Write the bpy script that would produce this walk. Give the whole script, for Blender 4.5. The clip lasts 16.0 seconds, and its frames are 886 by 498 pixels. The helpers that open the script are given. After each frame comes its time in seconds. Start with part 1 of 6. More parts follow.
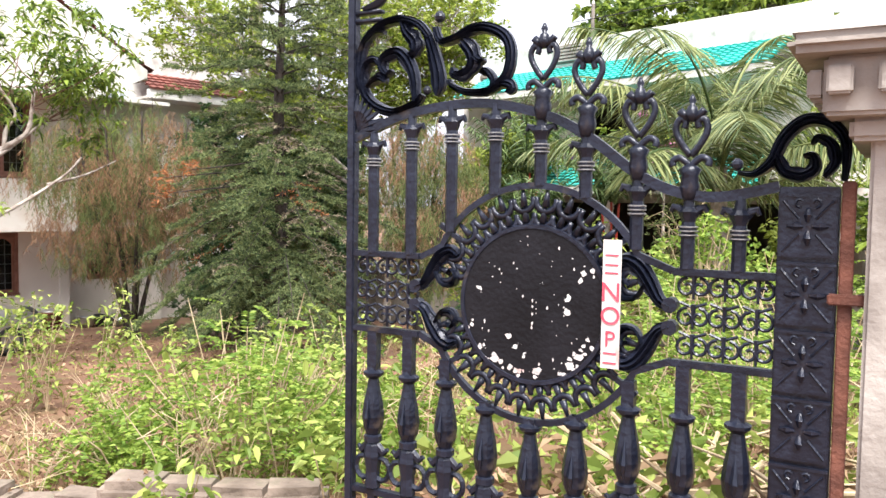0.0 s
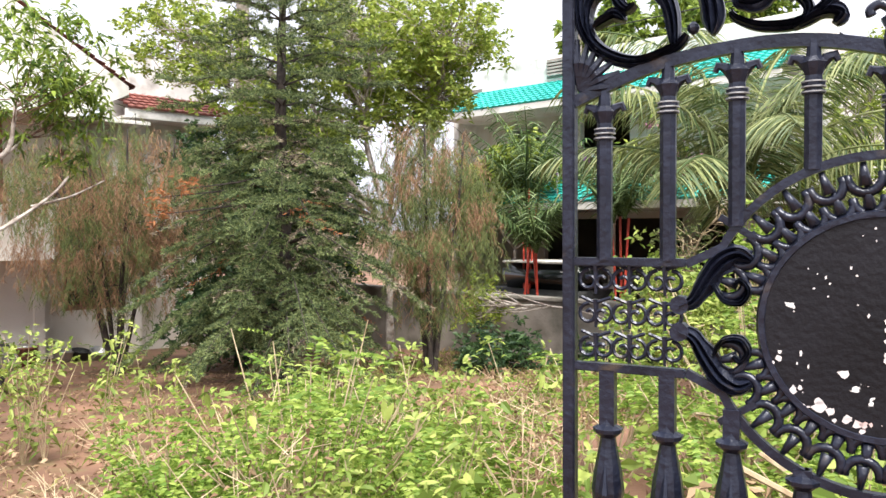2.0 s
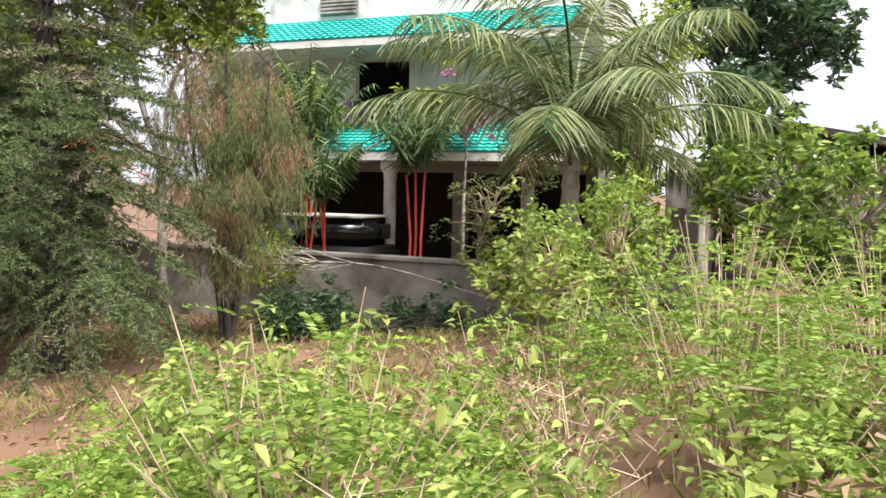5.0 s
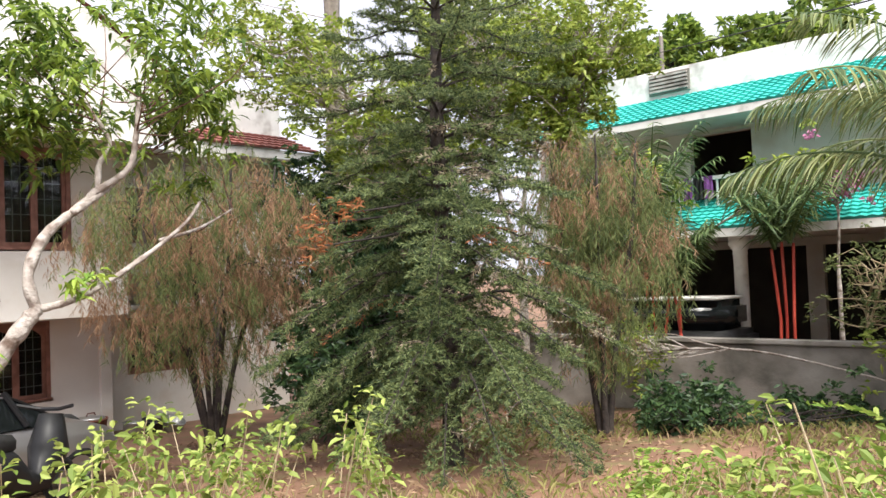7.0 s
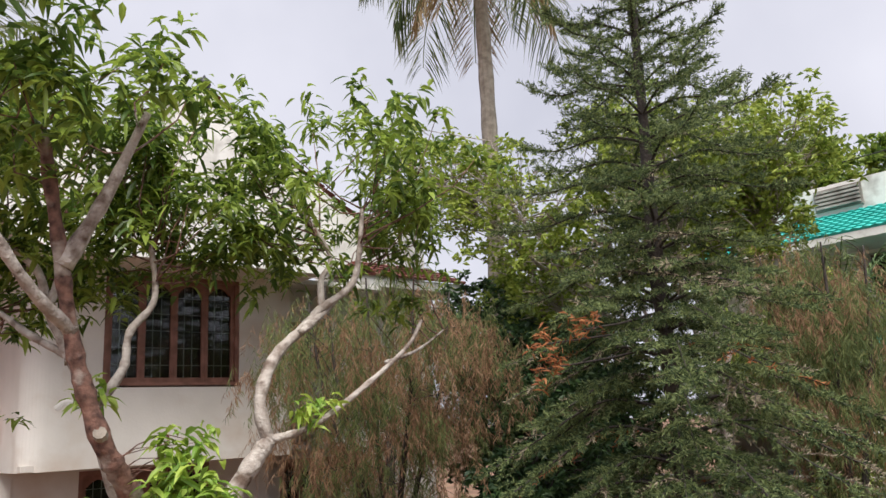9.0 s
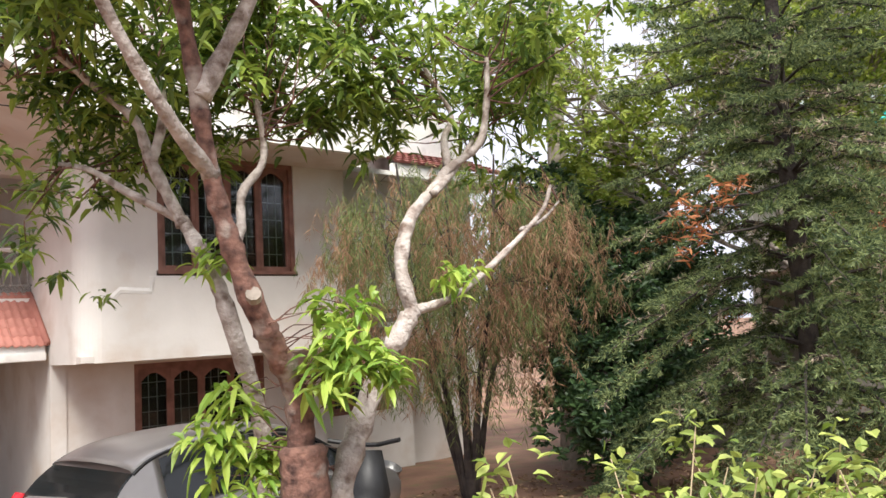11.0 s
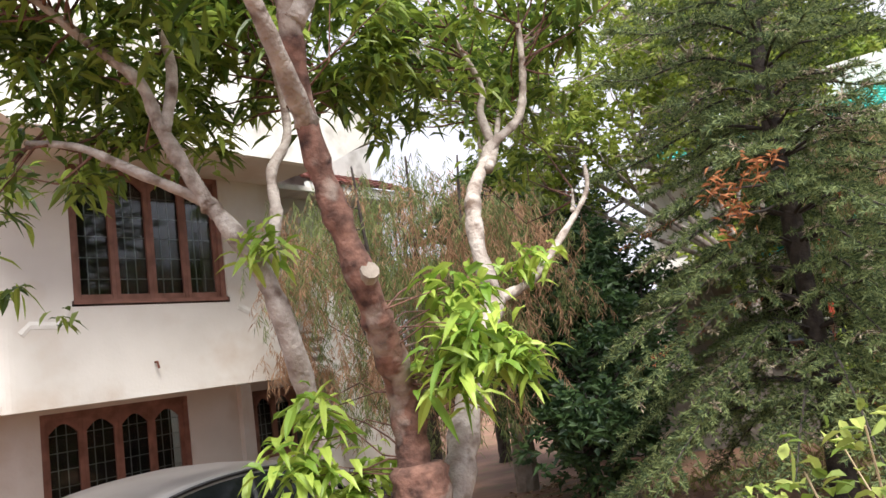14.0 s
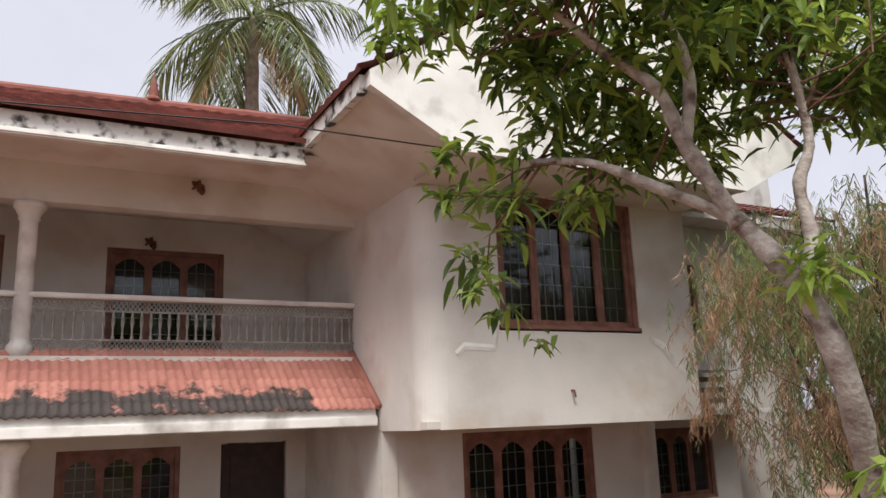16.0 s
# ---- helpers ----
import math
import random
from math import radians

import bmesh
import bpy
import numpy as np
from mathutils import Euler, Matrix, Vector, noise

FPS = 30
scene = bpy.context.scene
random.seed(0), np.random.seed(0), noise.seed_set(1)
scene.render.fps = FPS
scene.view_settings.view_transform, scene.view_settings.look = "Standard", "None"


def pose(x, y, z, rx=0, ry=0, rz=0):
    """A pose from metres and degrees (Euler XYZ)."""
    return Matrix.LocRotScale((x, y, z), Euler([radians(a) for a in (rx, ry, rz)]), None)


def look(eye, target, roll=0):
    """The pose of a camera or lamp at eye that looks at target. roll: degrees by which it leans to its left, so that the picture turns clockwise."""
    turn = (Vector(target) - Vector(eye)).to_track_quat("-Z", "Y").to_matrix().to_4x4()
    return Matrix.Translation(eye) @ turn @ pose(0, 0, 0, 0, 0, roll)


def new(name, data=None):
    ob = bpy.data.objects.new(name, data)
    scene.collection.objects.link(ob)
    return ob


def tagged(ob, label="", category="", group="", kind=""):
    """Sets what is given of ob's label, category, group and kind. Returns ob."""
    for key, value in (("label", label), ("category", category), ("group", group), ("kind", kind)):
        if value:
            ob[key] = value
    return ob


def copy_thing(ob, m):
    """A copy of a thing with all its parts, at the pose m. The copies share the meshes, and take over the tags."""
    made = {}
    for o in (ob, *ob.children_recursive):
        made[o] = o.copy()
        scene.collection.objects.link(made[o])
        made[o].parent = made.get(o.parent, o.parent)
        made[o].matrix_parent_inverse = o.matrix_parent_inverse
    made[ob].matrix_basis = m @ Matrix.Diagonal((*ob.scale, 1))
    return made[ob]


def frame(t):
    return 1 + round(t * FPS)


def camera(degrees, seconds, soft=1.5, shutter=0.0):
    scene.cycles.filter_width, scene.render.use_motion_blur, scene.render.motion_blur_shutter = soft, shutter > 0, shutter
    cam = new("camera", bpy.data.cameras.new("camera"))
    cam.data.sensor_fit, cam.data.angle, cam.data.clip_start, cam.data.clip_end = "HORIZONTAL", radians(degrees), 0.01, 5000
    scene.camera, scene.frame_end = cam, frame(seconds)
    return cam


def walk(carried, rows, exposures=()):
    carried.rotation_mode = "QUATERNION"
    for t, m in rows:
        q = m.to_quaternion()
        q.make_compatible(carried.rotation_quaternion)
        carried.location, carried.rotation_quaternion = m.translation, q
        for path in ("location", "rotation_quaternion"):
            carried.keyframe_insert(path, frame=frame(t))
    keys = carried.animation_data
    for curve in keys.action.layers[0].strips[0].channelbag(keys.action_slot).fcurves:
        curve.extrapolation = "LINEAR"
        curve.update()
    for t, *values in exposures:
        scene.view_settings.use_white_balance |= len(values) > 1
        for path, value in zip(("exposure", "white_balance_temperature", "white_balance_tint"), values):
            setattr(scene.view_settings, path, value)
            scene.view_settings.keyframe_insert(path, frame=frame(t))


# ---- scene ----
cam = camera(58.7, 16.0)
PATH = [
    (0, (0.703, -0.084, 1.599), (2.388, 1.62, 1.465), 0.9),
    (0.5, (0.761, 0.205, 1.561), (2.449, 1.902, 1.383), 1.4),
    (1, (0.707, 0.491, 1.57), (2.388, 2.198, 1.444), 1.1),
    (1.5, (0.707, 0.749, 1.558), (2.419, 2.43, 1.514), 0.1),
    (2, (0.751, 1.067, 1.507), (2.51, 2.699, 1.442), -0.3),
    (2.5, (0.732, 1.346, 1.419), (2.555, 2.905, 1.354), -0.3),
    (3, (0.772, 1.68, 1.354), (2.724, 3.076, 1.406), -1.3),
    (3.2, (0.778, 1.832, 1.366), (2.791, 3.134, 1.453), -2.4),
    (5.5, (0.958, 3.532, 1.383), (3.181, 4.4, 1.136), 2.4),
    (6, (0.77, 3.794, 1.221), (2.79, 5.077, 1.03), 0.1),
    (6.5, (0.727, 4.068, 1.268), (2.552, 5.624, 1.168), -0.6),
    (7, (0.755, 4.471, 1.347), (2.522, 6.092, 1.429), -2.3),
    (7.5, (0.614, 4.912, 1.293), (2.407, 6.485, 1.563), -3.5),
    (8, (0.427, 5.172, 1.29), (2.148, 6.782, 1.741), -4.1),
    (8.5, (0.329, 5.518, 1.329), (1.942, 7.202, 1.894), -4.1),
    (9, (0.383, 6.08, 1.248), (1.928, 7.841, 1.77), -3.0),
    (9.5, (0.442, 6.541, 1.16), (2.003, 8.338, 1.465), -1.6),
    (9.7, (0.414, 6.634, 1.15), (1.99, 8.432, 1.357), -0.8),
    (11.8, (-0.178, 7.94, 1.012), (1.404, 9.718, 1.333), -4.7),
    (12, (-0.202, 8.014, 1.015), (1.384, 9.782, 1.356), -4.6),
    (12.5, (-0.223, 8.251, 1.0), (1.471, 9.92, 1.318), -5.1),
    (13, (-0.316, 8.436, 0.952), (1.525, 9.953, 1.208), -4.9),
    (13.5, (-0.301, 8.714, 0.909), (1.574, 10.186, 1.189), -5.6),
    (14, (-0.361, 9.05, 0.918), (1.529, 10.495, 1.239), -7.5),
    (14.5, (-0.514, 9.434, 0.962), (1.23, 11.041, 1.334), -7.5),
    (15, (-0.626, 9.718, 0.964), (0.958, 11.467, 1.402), -6.0),
    (15.2, (-0.695, 9.829, 0.967), (0.799, 11.647, 1.44), -5.2),
    (15.5, (-0.736, 9.906, 0.981), (0.596, 11.843, 1.466), -3.7),
    (16, (-0.75, 9.976, 1.01), (0.347, 12.049, 1.519), -2.1),
]
walk(cam, [(t, look(eye, target, roll)) for t, eye, target, roll in PATH], [(0, 1.75), (1.5, 1.72), (3, 1.42), (5.5, 1.52), (6.5, 1.65), (7, 1.45), (7.5, 0.95), (8.2, 0.7), (9.0, 0.8), (9.5, 1.42), (12, 1.42), (13, 1.5), (14, 1.4), (15, 1.12), (16, 0.86)])

# ---- world and light: bright overcast ----
world = bpy.data.worlds.new("overcast_sky")
scene.world = world
world.use_nodes = True
wn, wl = world.node_tree.nodes, world.node_tree.links
wn.clear()
sky = wn.new("ShaderNodeTexSky")
sky.sky_type = "NISHITA"
sky.sun_disc = False
sky.sun_elevation, sky.sun_rotation = radians(59.5), radians(214)
sky.dust_density = 4.0
hue = wn.new("ShaderNodeHueSaturation")
hue.inputs["Saturation"].default_value = 0.12
cloud_map = wn.new("ShaderNodeTexCoord")
cloud_noise = wn.new("ShaderNodeTexNoise")
cloud_noise.inputs["Scale"].default_value = 2.2
cloud_noise.inputs["Detail"].default_value = 5
cloud_ramp = wn.new("ShaderNodeValToRGB")
cloud_ramp.color_ramp.elements[0].position, cloud_ramp.color_ramp.elements[0].color = 0.3, (5.3, 5.4, 6.4, 1)
cloud_ramp.color_ramp.elements[1].position, cloud_ramp.color_ramp.elements[1].color = 0.7, (7.5, 7.5, 8.4, 1)
mixer = wn.new("ShaderNodeMix")
mixer.data_type = "RGBA"
mixer.inputs["Factor"].default_value = 0.8
bg = wn.new("ShaderNodeBackground")
bg.inputs["Strength"].default_value = 0.075
wout = wn.new("ShaderNodeOutputWorld")
wl.new(sky.outputs[0], hue.inputs["Color"])
wl.new(cloud_map.outputs["Generated"], cloud_noise.inputs["Vector"])
wl.new(cloud_noise.outputs["Fac"], cloud_ramp.inputs["Fac"])
wl.new(hue.outputs["Color"], mixer.inputs["A"])
wl.new(cloud_ramp.outputs["Color"], mixer.inputs["B"])
wl.new(mixer.outputs["Result"], bg.inputs["Color"])
wl.new(bg.outputs[0], wout.inputs["Surface"])

sun = new("sun", bpy.data.lights.new("sun", "SUN"))
sun.data.energy, sun.data.angle, sun.data.color = 3.0, radians(30), (1.0, 0.96, 0.89)
sun.matrix_world = look((0, 0, 30), (10.2, 14.4, 0))


# ---- materials ----
def mat(name, low, high, rough=0.8, scale=3.0, detail=6.0, bump=0.15, bump_scale=40.0, metal=0.0, island=0.0, object_random=0.0, leaf=0.0, stains=None, spec=0.5):
    """Two-tone noise material with fine relief; leaf: share of light passing through; stains: (colour, scale, low, high)."""
    m = bpy.data.materials.new(name)
    m.use_nodes = True
    n, l = m.node_tree.nodes, m.node_tree.links
    p = n["Principled BSDF"]
    p.inputs["Roughness"].default_value, p.inputs["Metallic"].default_value = rough, metal
    p.inputs["Specular IOR Level"].default_value = spec
    co = n.new("ShaderNodeTexCoord")
    t1 = n.new("ShaderNodeTexNoise")
    t1.inputs["Scale"].default_value, t1.inputs["Detail"].default_value = scale, detail
    l.new(co.outputs["Object"], t1.inputs["Vector"])
    r = n.new("ShaderNodeValToRGB")
    r.color_ramp.elements[0].position, r.color_ramp.elements[0].color = 0.32, (*low, 1)
    r.color_ramp.elements[1].position, r.color_ramp.elements[1].color = 0.68, (*high, 1)
    fac = t1.outputs["Fac"]
    if island or object_random:
        src = n.new("ShaderNodeNewGeometry").outputs["Random Per Island"] if island else n.new("ShaderNodeObjectInfo").outputs["Random"]
        mx = n.new("ShaderNodeMix")
        mx.inputs["Factor"].default_value = island or object_random
        l.new(fac, mx.inputs["A"]), l.new(src, mx.inputs["B"])
        fac = mx.outputs["Result"]
    l.new(fac, r.inputs["Fac"])
    colour = r.outputs["Color"]
    if stains:
        c, sc, lo, hi = stains
        t3 = n.new("ShaderNodeTexNoise")
        t3.inputs["Scale"].default_value, t3.inputs["Detail"].default_value = sc, 8
        l.new(co.outputs["Object"], t3.inputs["Vector"])
        mr = n.new("ShaderNodeMapRange")
        mr.inputs["From Min"].default_value, mr.inputs["From Max"].default_value = lo, hi
        l.new(t3.outputs["Fac"], mr.inputs["Value"])
        ms = n.new("ShaderNodeMix")
        ms.data_type = "RGBA"
        l.new(mr.outputs["Result"], ms.inputs["Factor"]), l.new(colour, ms.inputs["A"])
        ms.inputs["B"].default_value = (*c, 1)
        colour = ms.outputs["Result"]
    l.new(colour, p.inputs["Base Color"])
    if bump:
        t2 = n.new("ShaderNodeTexNoise")
        t2.inputs["Scale"].default_value, t2.inputs["Detail"].default_value = bump_scale, 5
        l.new(co.outputs["Object"], t2.inputs["Vector"])
        b = n.new("ShaderNodeBump")
        b.inputs["Strength"].default_value, b.inputs["Distance"].default_value = bump, 0.02
        l.new(t2.outputs["Fac"], b.inputs["Height"]), l.new(b.outputs["Normal"], p.inputs["Normal"])
    if leaf:
        tr = n.new("ShaderNodeBsdfTranslucent")
        mxs = n.new("ShaderNodeMixShader")
        mxs.inputs["Fac"].default_value = leaf
        l.new(colour, tr.inputs["Color"])
        l.new(p.outputs[0], mxs.inputs[1]), l.new(tr.outputs[0], mxs.inputs[2])
        l.new(mxs.outputs[0], n["Material Output"].inputs["Surface"])
    return m


soil = mat("garden_soil", (0.105, 0.052, 0.033), (0.25, 0.135, 0.085), 0.95, 0.9, 10, 0.6, 14, stains=((0.13, 0.13, 0.045), 2.6, 0.52, 0.78))
plaster = mat("cream_plaster", (0.58, 0.55, 0.515), (0.71, 0.68, 0.645), 0.85, 0.9, 8, 0.12, 25, stains=((0.5, 0.41, 0.34), 1.5, 0.5, 0.82))
white_paint = mat("white_trim_paint", (0.68, 0.66, 0.63), (0.8, 0.79, 0.76), 0.7, 2.0, 6, 0.1, 30, stains=((0.3, 0.27, 0.24), 2.4, 0.5, 0.78))
fascia_paint = mat("stained_fascia_paint", (0.62, 0.60, 0.57), (0.78, 0.77, 0.74), 0.75, 3.0, 6, 0.15, 30, stains=((0.05, 0.045, 0.04), 7.0, 0.5, 0.64))
red_tile = mat("red_clay_tile", (0.35, 0.135, 0.105), (0.48, 0.21, 0.165), 0.75, 3, 6, 0.2, 40, object_random=0.25)
black_tile = mat("moss_blackened_clay_tile", (0.03, 0.024, 0.022), (0.16, 0.075, 0.055), 0.9, 14, 8, 0.3, 40, object_random=0.1)
roof_tile = mat("weathered_roof_tile", (0.11, 0.038, 0.032), (0.27, 0.092, 0.07), 0.85, 1.5, 8, 0.3, 30)
teal_tile = mat("teal_roof_tile", (0.03, 0.36, 0.32), (0.06, 0.52, 0.46), 0.5, 1.5, 5, 0.1, 30)
wood = mat("brown_window_wood", (0.15, 0.065, 0.045), (0.27, 0.13, 0.1), 0.6, 6, 6, 0.15, 50)
dark_wood = mat("dark_door_wood", (0.02, 0.012, 0.01), (0.05, 0.025, 0.018), 0.6, 6, 6, 0.15, 50)
iron = mat("navy_black_iron_paint", (0.006, 0.008, 0.017), (0.019, 0.023, 0.042), 0.3, 8, 6, 0.25, 45, metal=0.25, stains=((0.07, 0.055, 0.045), 11, 0.62, 0.75))
disc_paint = mat("flaking_black_paint", (0.004, 0.004, 0.006), (0.010, 0.010, 0.014), 0.5, 5, 6, 0.2, 60, stains=((0.72, 0.72, 0.72), 19, 0.665, 0.68), spec=0.25)
rust = mat("rusted_iron", (0.07, 0.025, 0.018), (0.2, 0.075, 0.05), 0.9, 12, 8, 0.4, 60)
rail_iron = mat("weathered_balcony_iron", (0.18, 0.17, 0.15), (0.42, 0.41, 0.38), 0.7, 6, 6, 0.2, 50)
grille = mat("pale_grille_paint", (0.42, 0.42, 0.42), (0.6, 0.6, 0.6), 0.5, 5, 4, 0)
stone = mat("weathered_pillar_stone", (0.24, 0.21, 0.19), (0.47, 0.43, 0.40), 0.9, 2.5, 10, 0.4, 25, stains=((0.12, 0.10, 0.09), 2.2, 0.52, 0.75))
concrete = mat("grey_boundary_concrete", (0.16, 0.14, 0.12), (0.36, 0.33, 0.30), 0.95, 1.2, 10, 0.4, 15, stains=((0.06, 0.06, 0.045), 1.5, 0.5, 0.75))
laterite = mat("laterite_stone", (0.13, 0.1, 0.08), (0.29, 0.23, 0.19), 0.95, 5, 10, 0.8, 20, stains=((0.07, 0.09, 0.04), 3, 0.52, 0.7))
# the gloom of unlit rooms is put into these two dark colours
interior_shade = mat("painted_interior_shade", (0.03, 0.025, 0.022), (0.05, 0.045, 0.04), 0.9, 2, 3, 0)
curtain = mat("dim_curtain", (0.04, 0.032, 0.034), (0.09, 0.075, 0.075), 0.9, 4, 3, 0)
mango_bark = mat("mango_bark", (0.045, 0.022, 0.018), (0.23, 0.12, 0.09), 0.95, 16, 12, 1.0, 20, stains=((0.36, 0.31, 0.27), 4.5, 0.58, 0.72))
pale_bark = mat("pale_grey_bark", (0.26, 0.21, 0.18), (0.52, 0.47, 0.43), 0.9, 9, 10, 0.9, 34, stains=((0.12, 0.08, 0.06), 7, 0.52, 0.68))
dark_bark = mat("dark_conifer_bark", (0.025, 0.02, 0.02), (0.075, 0.06, 0.052), 0.95, 9, 8, 0.8, 30)
twig = mat("dry_twig", (0.28, 0.2, 0.12), (0.55, 0.45, 0.3), 0.9, 6, 4, 0.2, 40)
palm_bark = mat("palm_trunk_bark", (0.2, 0.17, 0.14), (0.38, 0.33, 0.28), 0.95, 8, 8, 0.6, 20)
red_stem = mat("scarlet_palm_stem", (0.36, 0.03, 0.02), (0.58, 0.08, 0.045), 0.5, 4, 4, 0.1, 30)
mango_leaf = mat("mango_leaf", (0.075, 0.135, 0.025), (0.30, 0.40, 0.07), 0.4, 2, 3, 0, island=0.7, leaf=0.45)
young_leaf = mat("young_bright_leaf", (0.17, 0.30, 0.04), (0.42, 0.54, 0.1), 0.45, 2, 3, 0, island=0.6, leaf=0.4)
pine_leaf = mat("conifer_needles", (0.045, 0.078, 0.032), (0.24, 0.295, 0.115), 0.7, 1.2, 4, 0, island=0.6, leaf=0.4)
dead_needle = mat("rust_brown_dead_needles", (0.26, 0.09, 0.035), (0.48, 0.2, 0.08), 0.8, 3, 3, 0, island=0.6, leaf=0.25)
grey_needle = mat("bleached_dead_needles", (0.24, 0.19, 0.13), (0.42, 0.36, 0.26), 0.85, 3, 3, 0, island=0.6, leaf=0.25)
casu_green = mat("drooping_green_needles", (0.10, 0.14, 0.05), (0.27, 0.31, 0.12), 0.75, 2, 3, 0, island=0.6, leaf=0.45)
casu_brown = mat("drooping_brown_needles", (0.26, 0.15, 0.09), (0.5, 0.32, 0.2), 0.8, 2, 3, 0, island=0.6, leaf=0.45)
weed_leaf = mat("weed_leaf", (0.13, 0.20, 0.03), (0.40, 0.47, 0.12), 0.6, 1.5, 3, 0, island=0.6, leaf=0.38)
fern_leaf = mat("feathery_leaf", (0.13, 0.23, 0.03), (0.35, 0.46, 0.09), 0.6, 1.5, 3, 0, island=0.6, leaf=0.38)
dry_leaf = mat("dry_brown_leaf", (0.2, 0.12, 0.07), (0.42, 0.29, 0.18), 0.85, 3, 3, 0, island=0.7, leaf=0.2)
grass_leaf = mat("rough_grass", (0.17, 0.2, 0.04), (0.45, 0.42, 0.17), 0.75, 1.5, 3, 0, island=0.6, leaf=0.3)
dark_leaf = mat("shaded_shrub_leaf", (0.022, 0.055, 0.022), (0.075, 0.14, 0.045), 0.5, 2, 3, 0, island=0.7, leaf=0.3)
light_tree_leaf = mat("light_green_tree_leaf", (0.16, 0.23, 0.03), (0.40, 0.47, 0.09), 0.5, 2, 3, 0, island=0.7, leaf=0.4)
palm_leaf = mat("palm_frond", (0.075, 0.12, 0.04), (0.29, 0.32, 0.13), 0.55, 2, 3, 0, island=0.6, leaf=0.3)
palm_dry = mat("dry_palm_frond", (0.3, 0.2, 0.1), (0.46, 0.36, 0.22), 0.8, 2, 3, 0, island=0.6, leaf=0.25)
fan_leaf = mat("slender_palm_leaf", (0.06, 0.11, 0.035), (0.17, 0.24, 0.085), 0.5, 2, 3, 0, island=0.6, leaf=0.3)
car_paint = mat("silver_car_paint", (0.33, 0.31, 0.30), (0.42, 0.40, 0.39), 0.3, 1.5, 4, 0.02, 200, metal=0.6)
black_plastic = mat("black_plastic", (0.008, 0.008, 0.009), (0.02, 0.02, 0.022), 0.5, 5, 3, 0.1, 60)
rubber = mat("tyre_rubber", (0.012, 0.012, 0.012), (0.03, 0.03, 0.03), 0.85, 8, 4, 0.3, 60)
lamp_red = mat("red_tail_lamp", (0.45, 0.01, 0.02), (0.55, 0.02, 0.03), 0.15, 3, 2, 0)
sign_white = mat("white_sign_board", (0.56, 0.52, 0.52), (0.72, 0.7, 0.7), 0.6, 6, 5, 0.05, 40, stains=((0.5, 0.36, 0.34), 8, 0.62, 0.7))
sign_red = mat("red_sign_paint", (0.6, 0.05, 0.09), (0.72, 0.09, 0.14), 0.6, 12, 5, 0)
purple_cloth = mat("purple_washing", (0.16, 0.05, 0.2), (0.3, 0.1, 0.36), 0.9, 8, 3, 0)
pink_bloom = mat("pink_blossom", (0.35, 0.12, 0.24), (0.55, 0.25, 0.38), 0.7, 3, 3, 0, island=0.6, leaf=0.3)
steel = mat("dull_steel", (0.3, 0.3, 0.3), (0.5, 0.5, 0.5), 0.4, 6, 4, 0.1, 40, metal=0.8)
shed_brown = mat("rusty_shed_sheet", (0.12, 0.07, 0.05), (0.26, 0.17, 0.12), 0.85, 3, 8, 0.3, 12)

glass = bpy.data.materials.new("dark_window_glass")
glass.use_nodes = True
gp = glass.node_tree.nodes["Principled BSDF"]
gp.inputs["Base Color"].default_value = (0.55, 0.6, 0.6, 1)
gp.inputs["Transmission Weight"].default_value = 1.0
gp.inputs["Roughness"].default_value, gp.inputs["IOR"].default_value = 0.03, 1.45


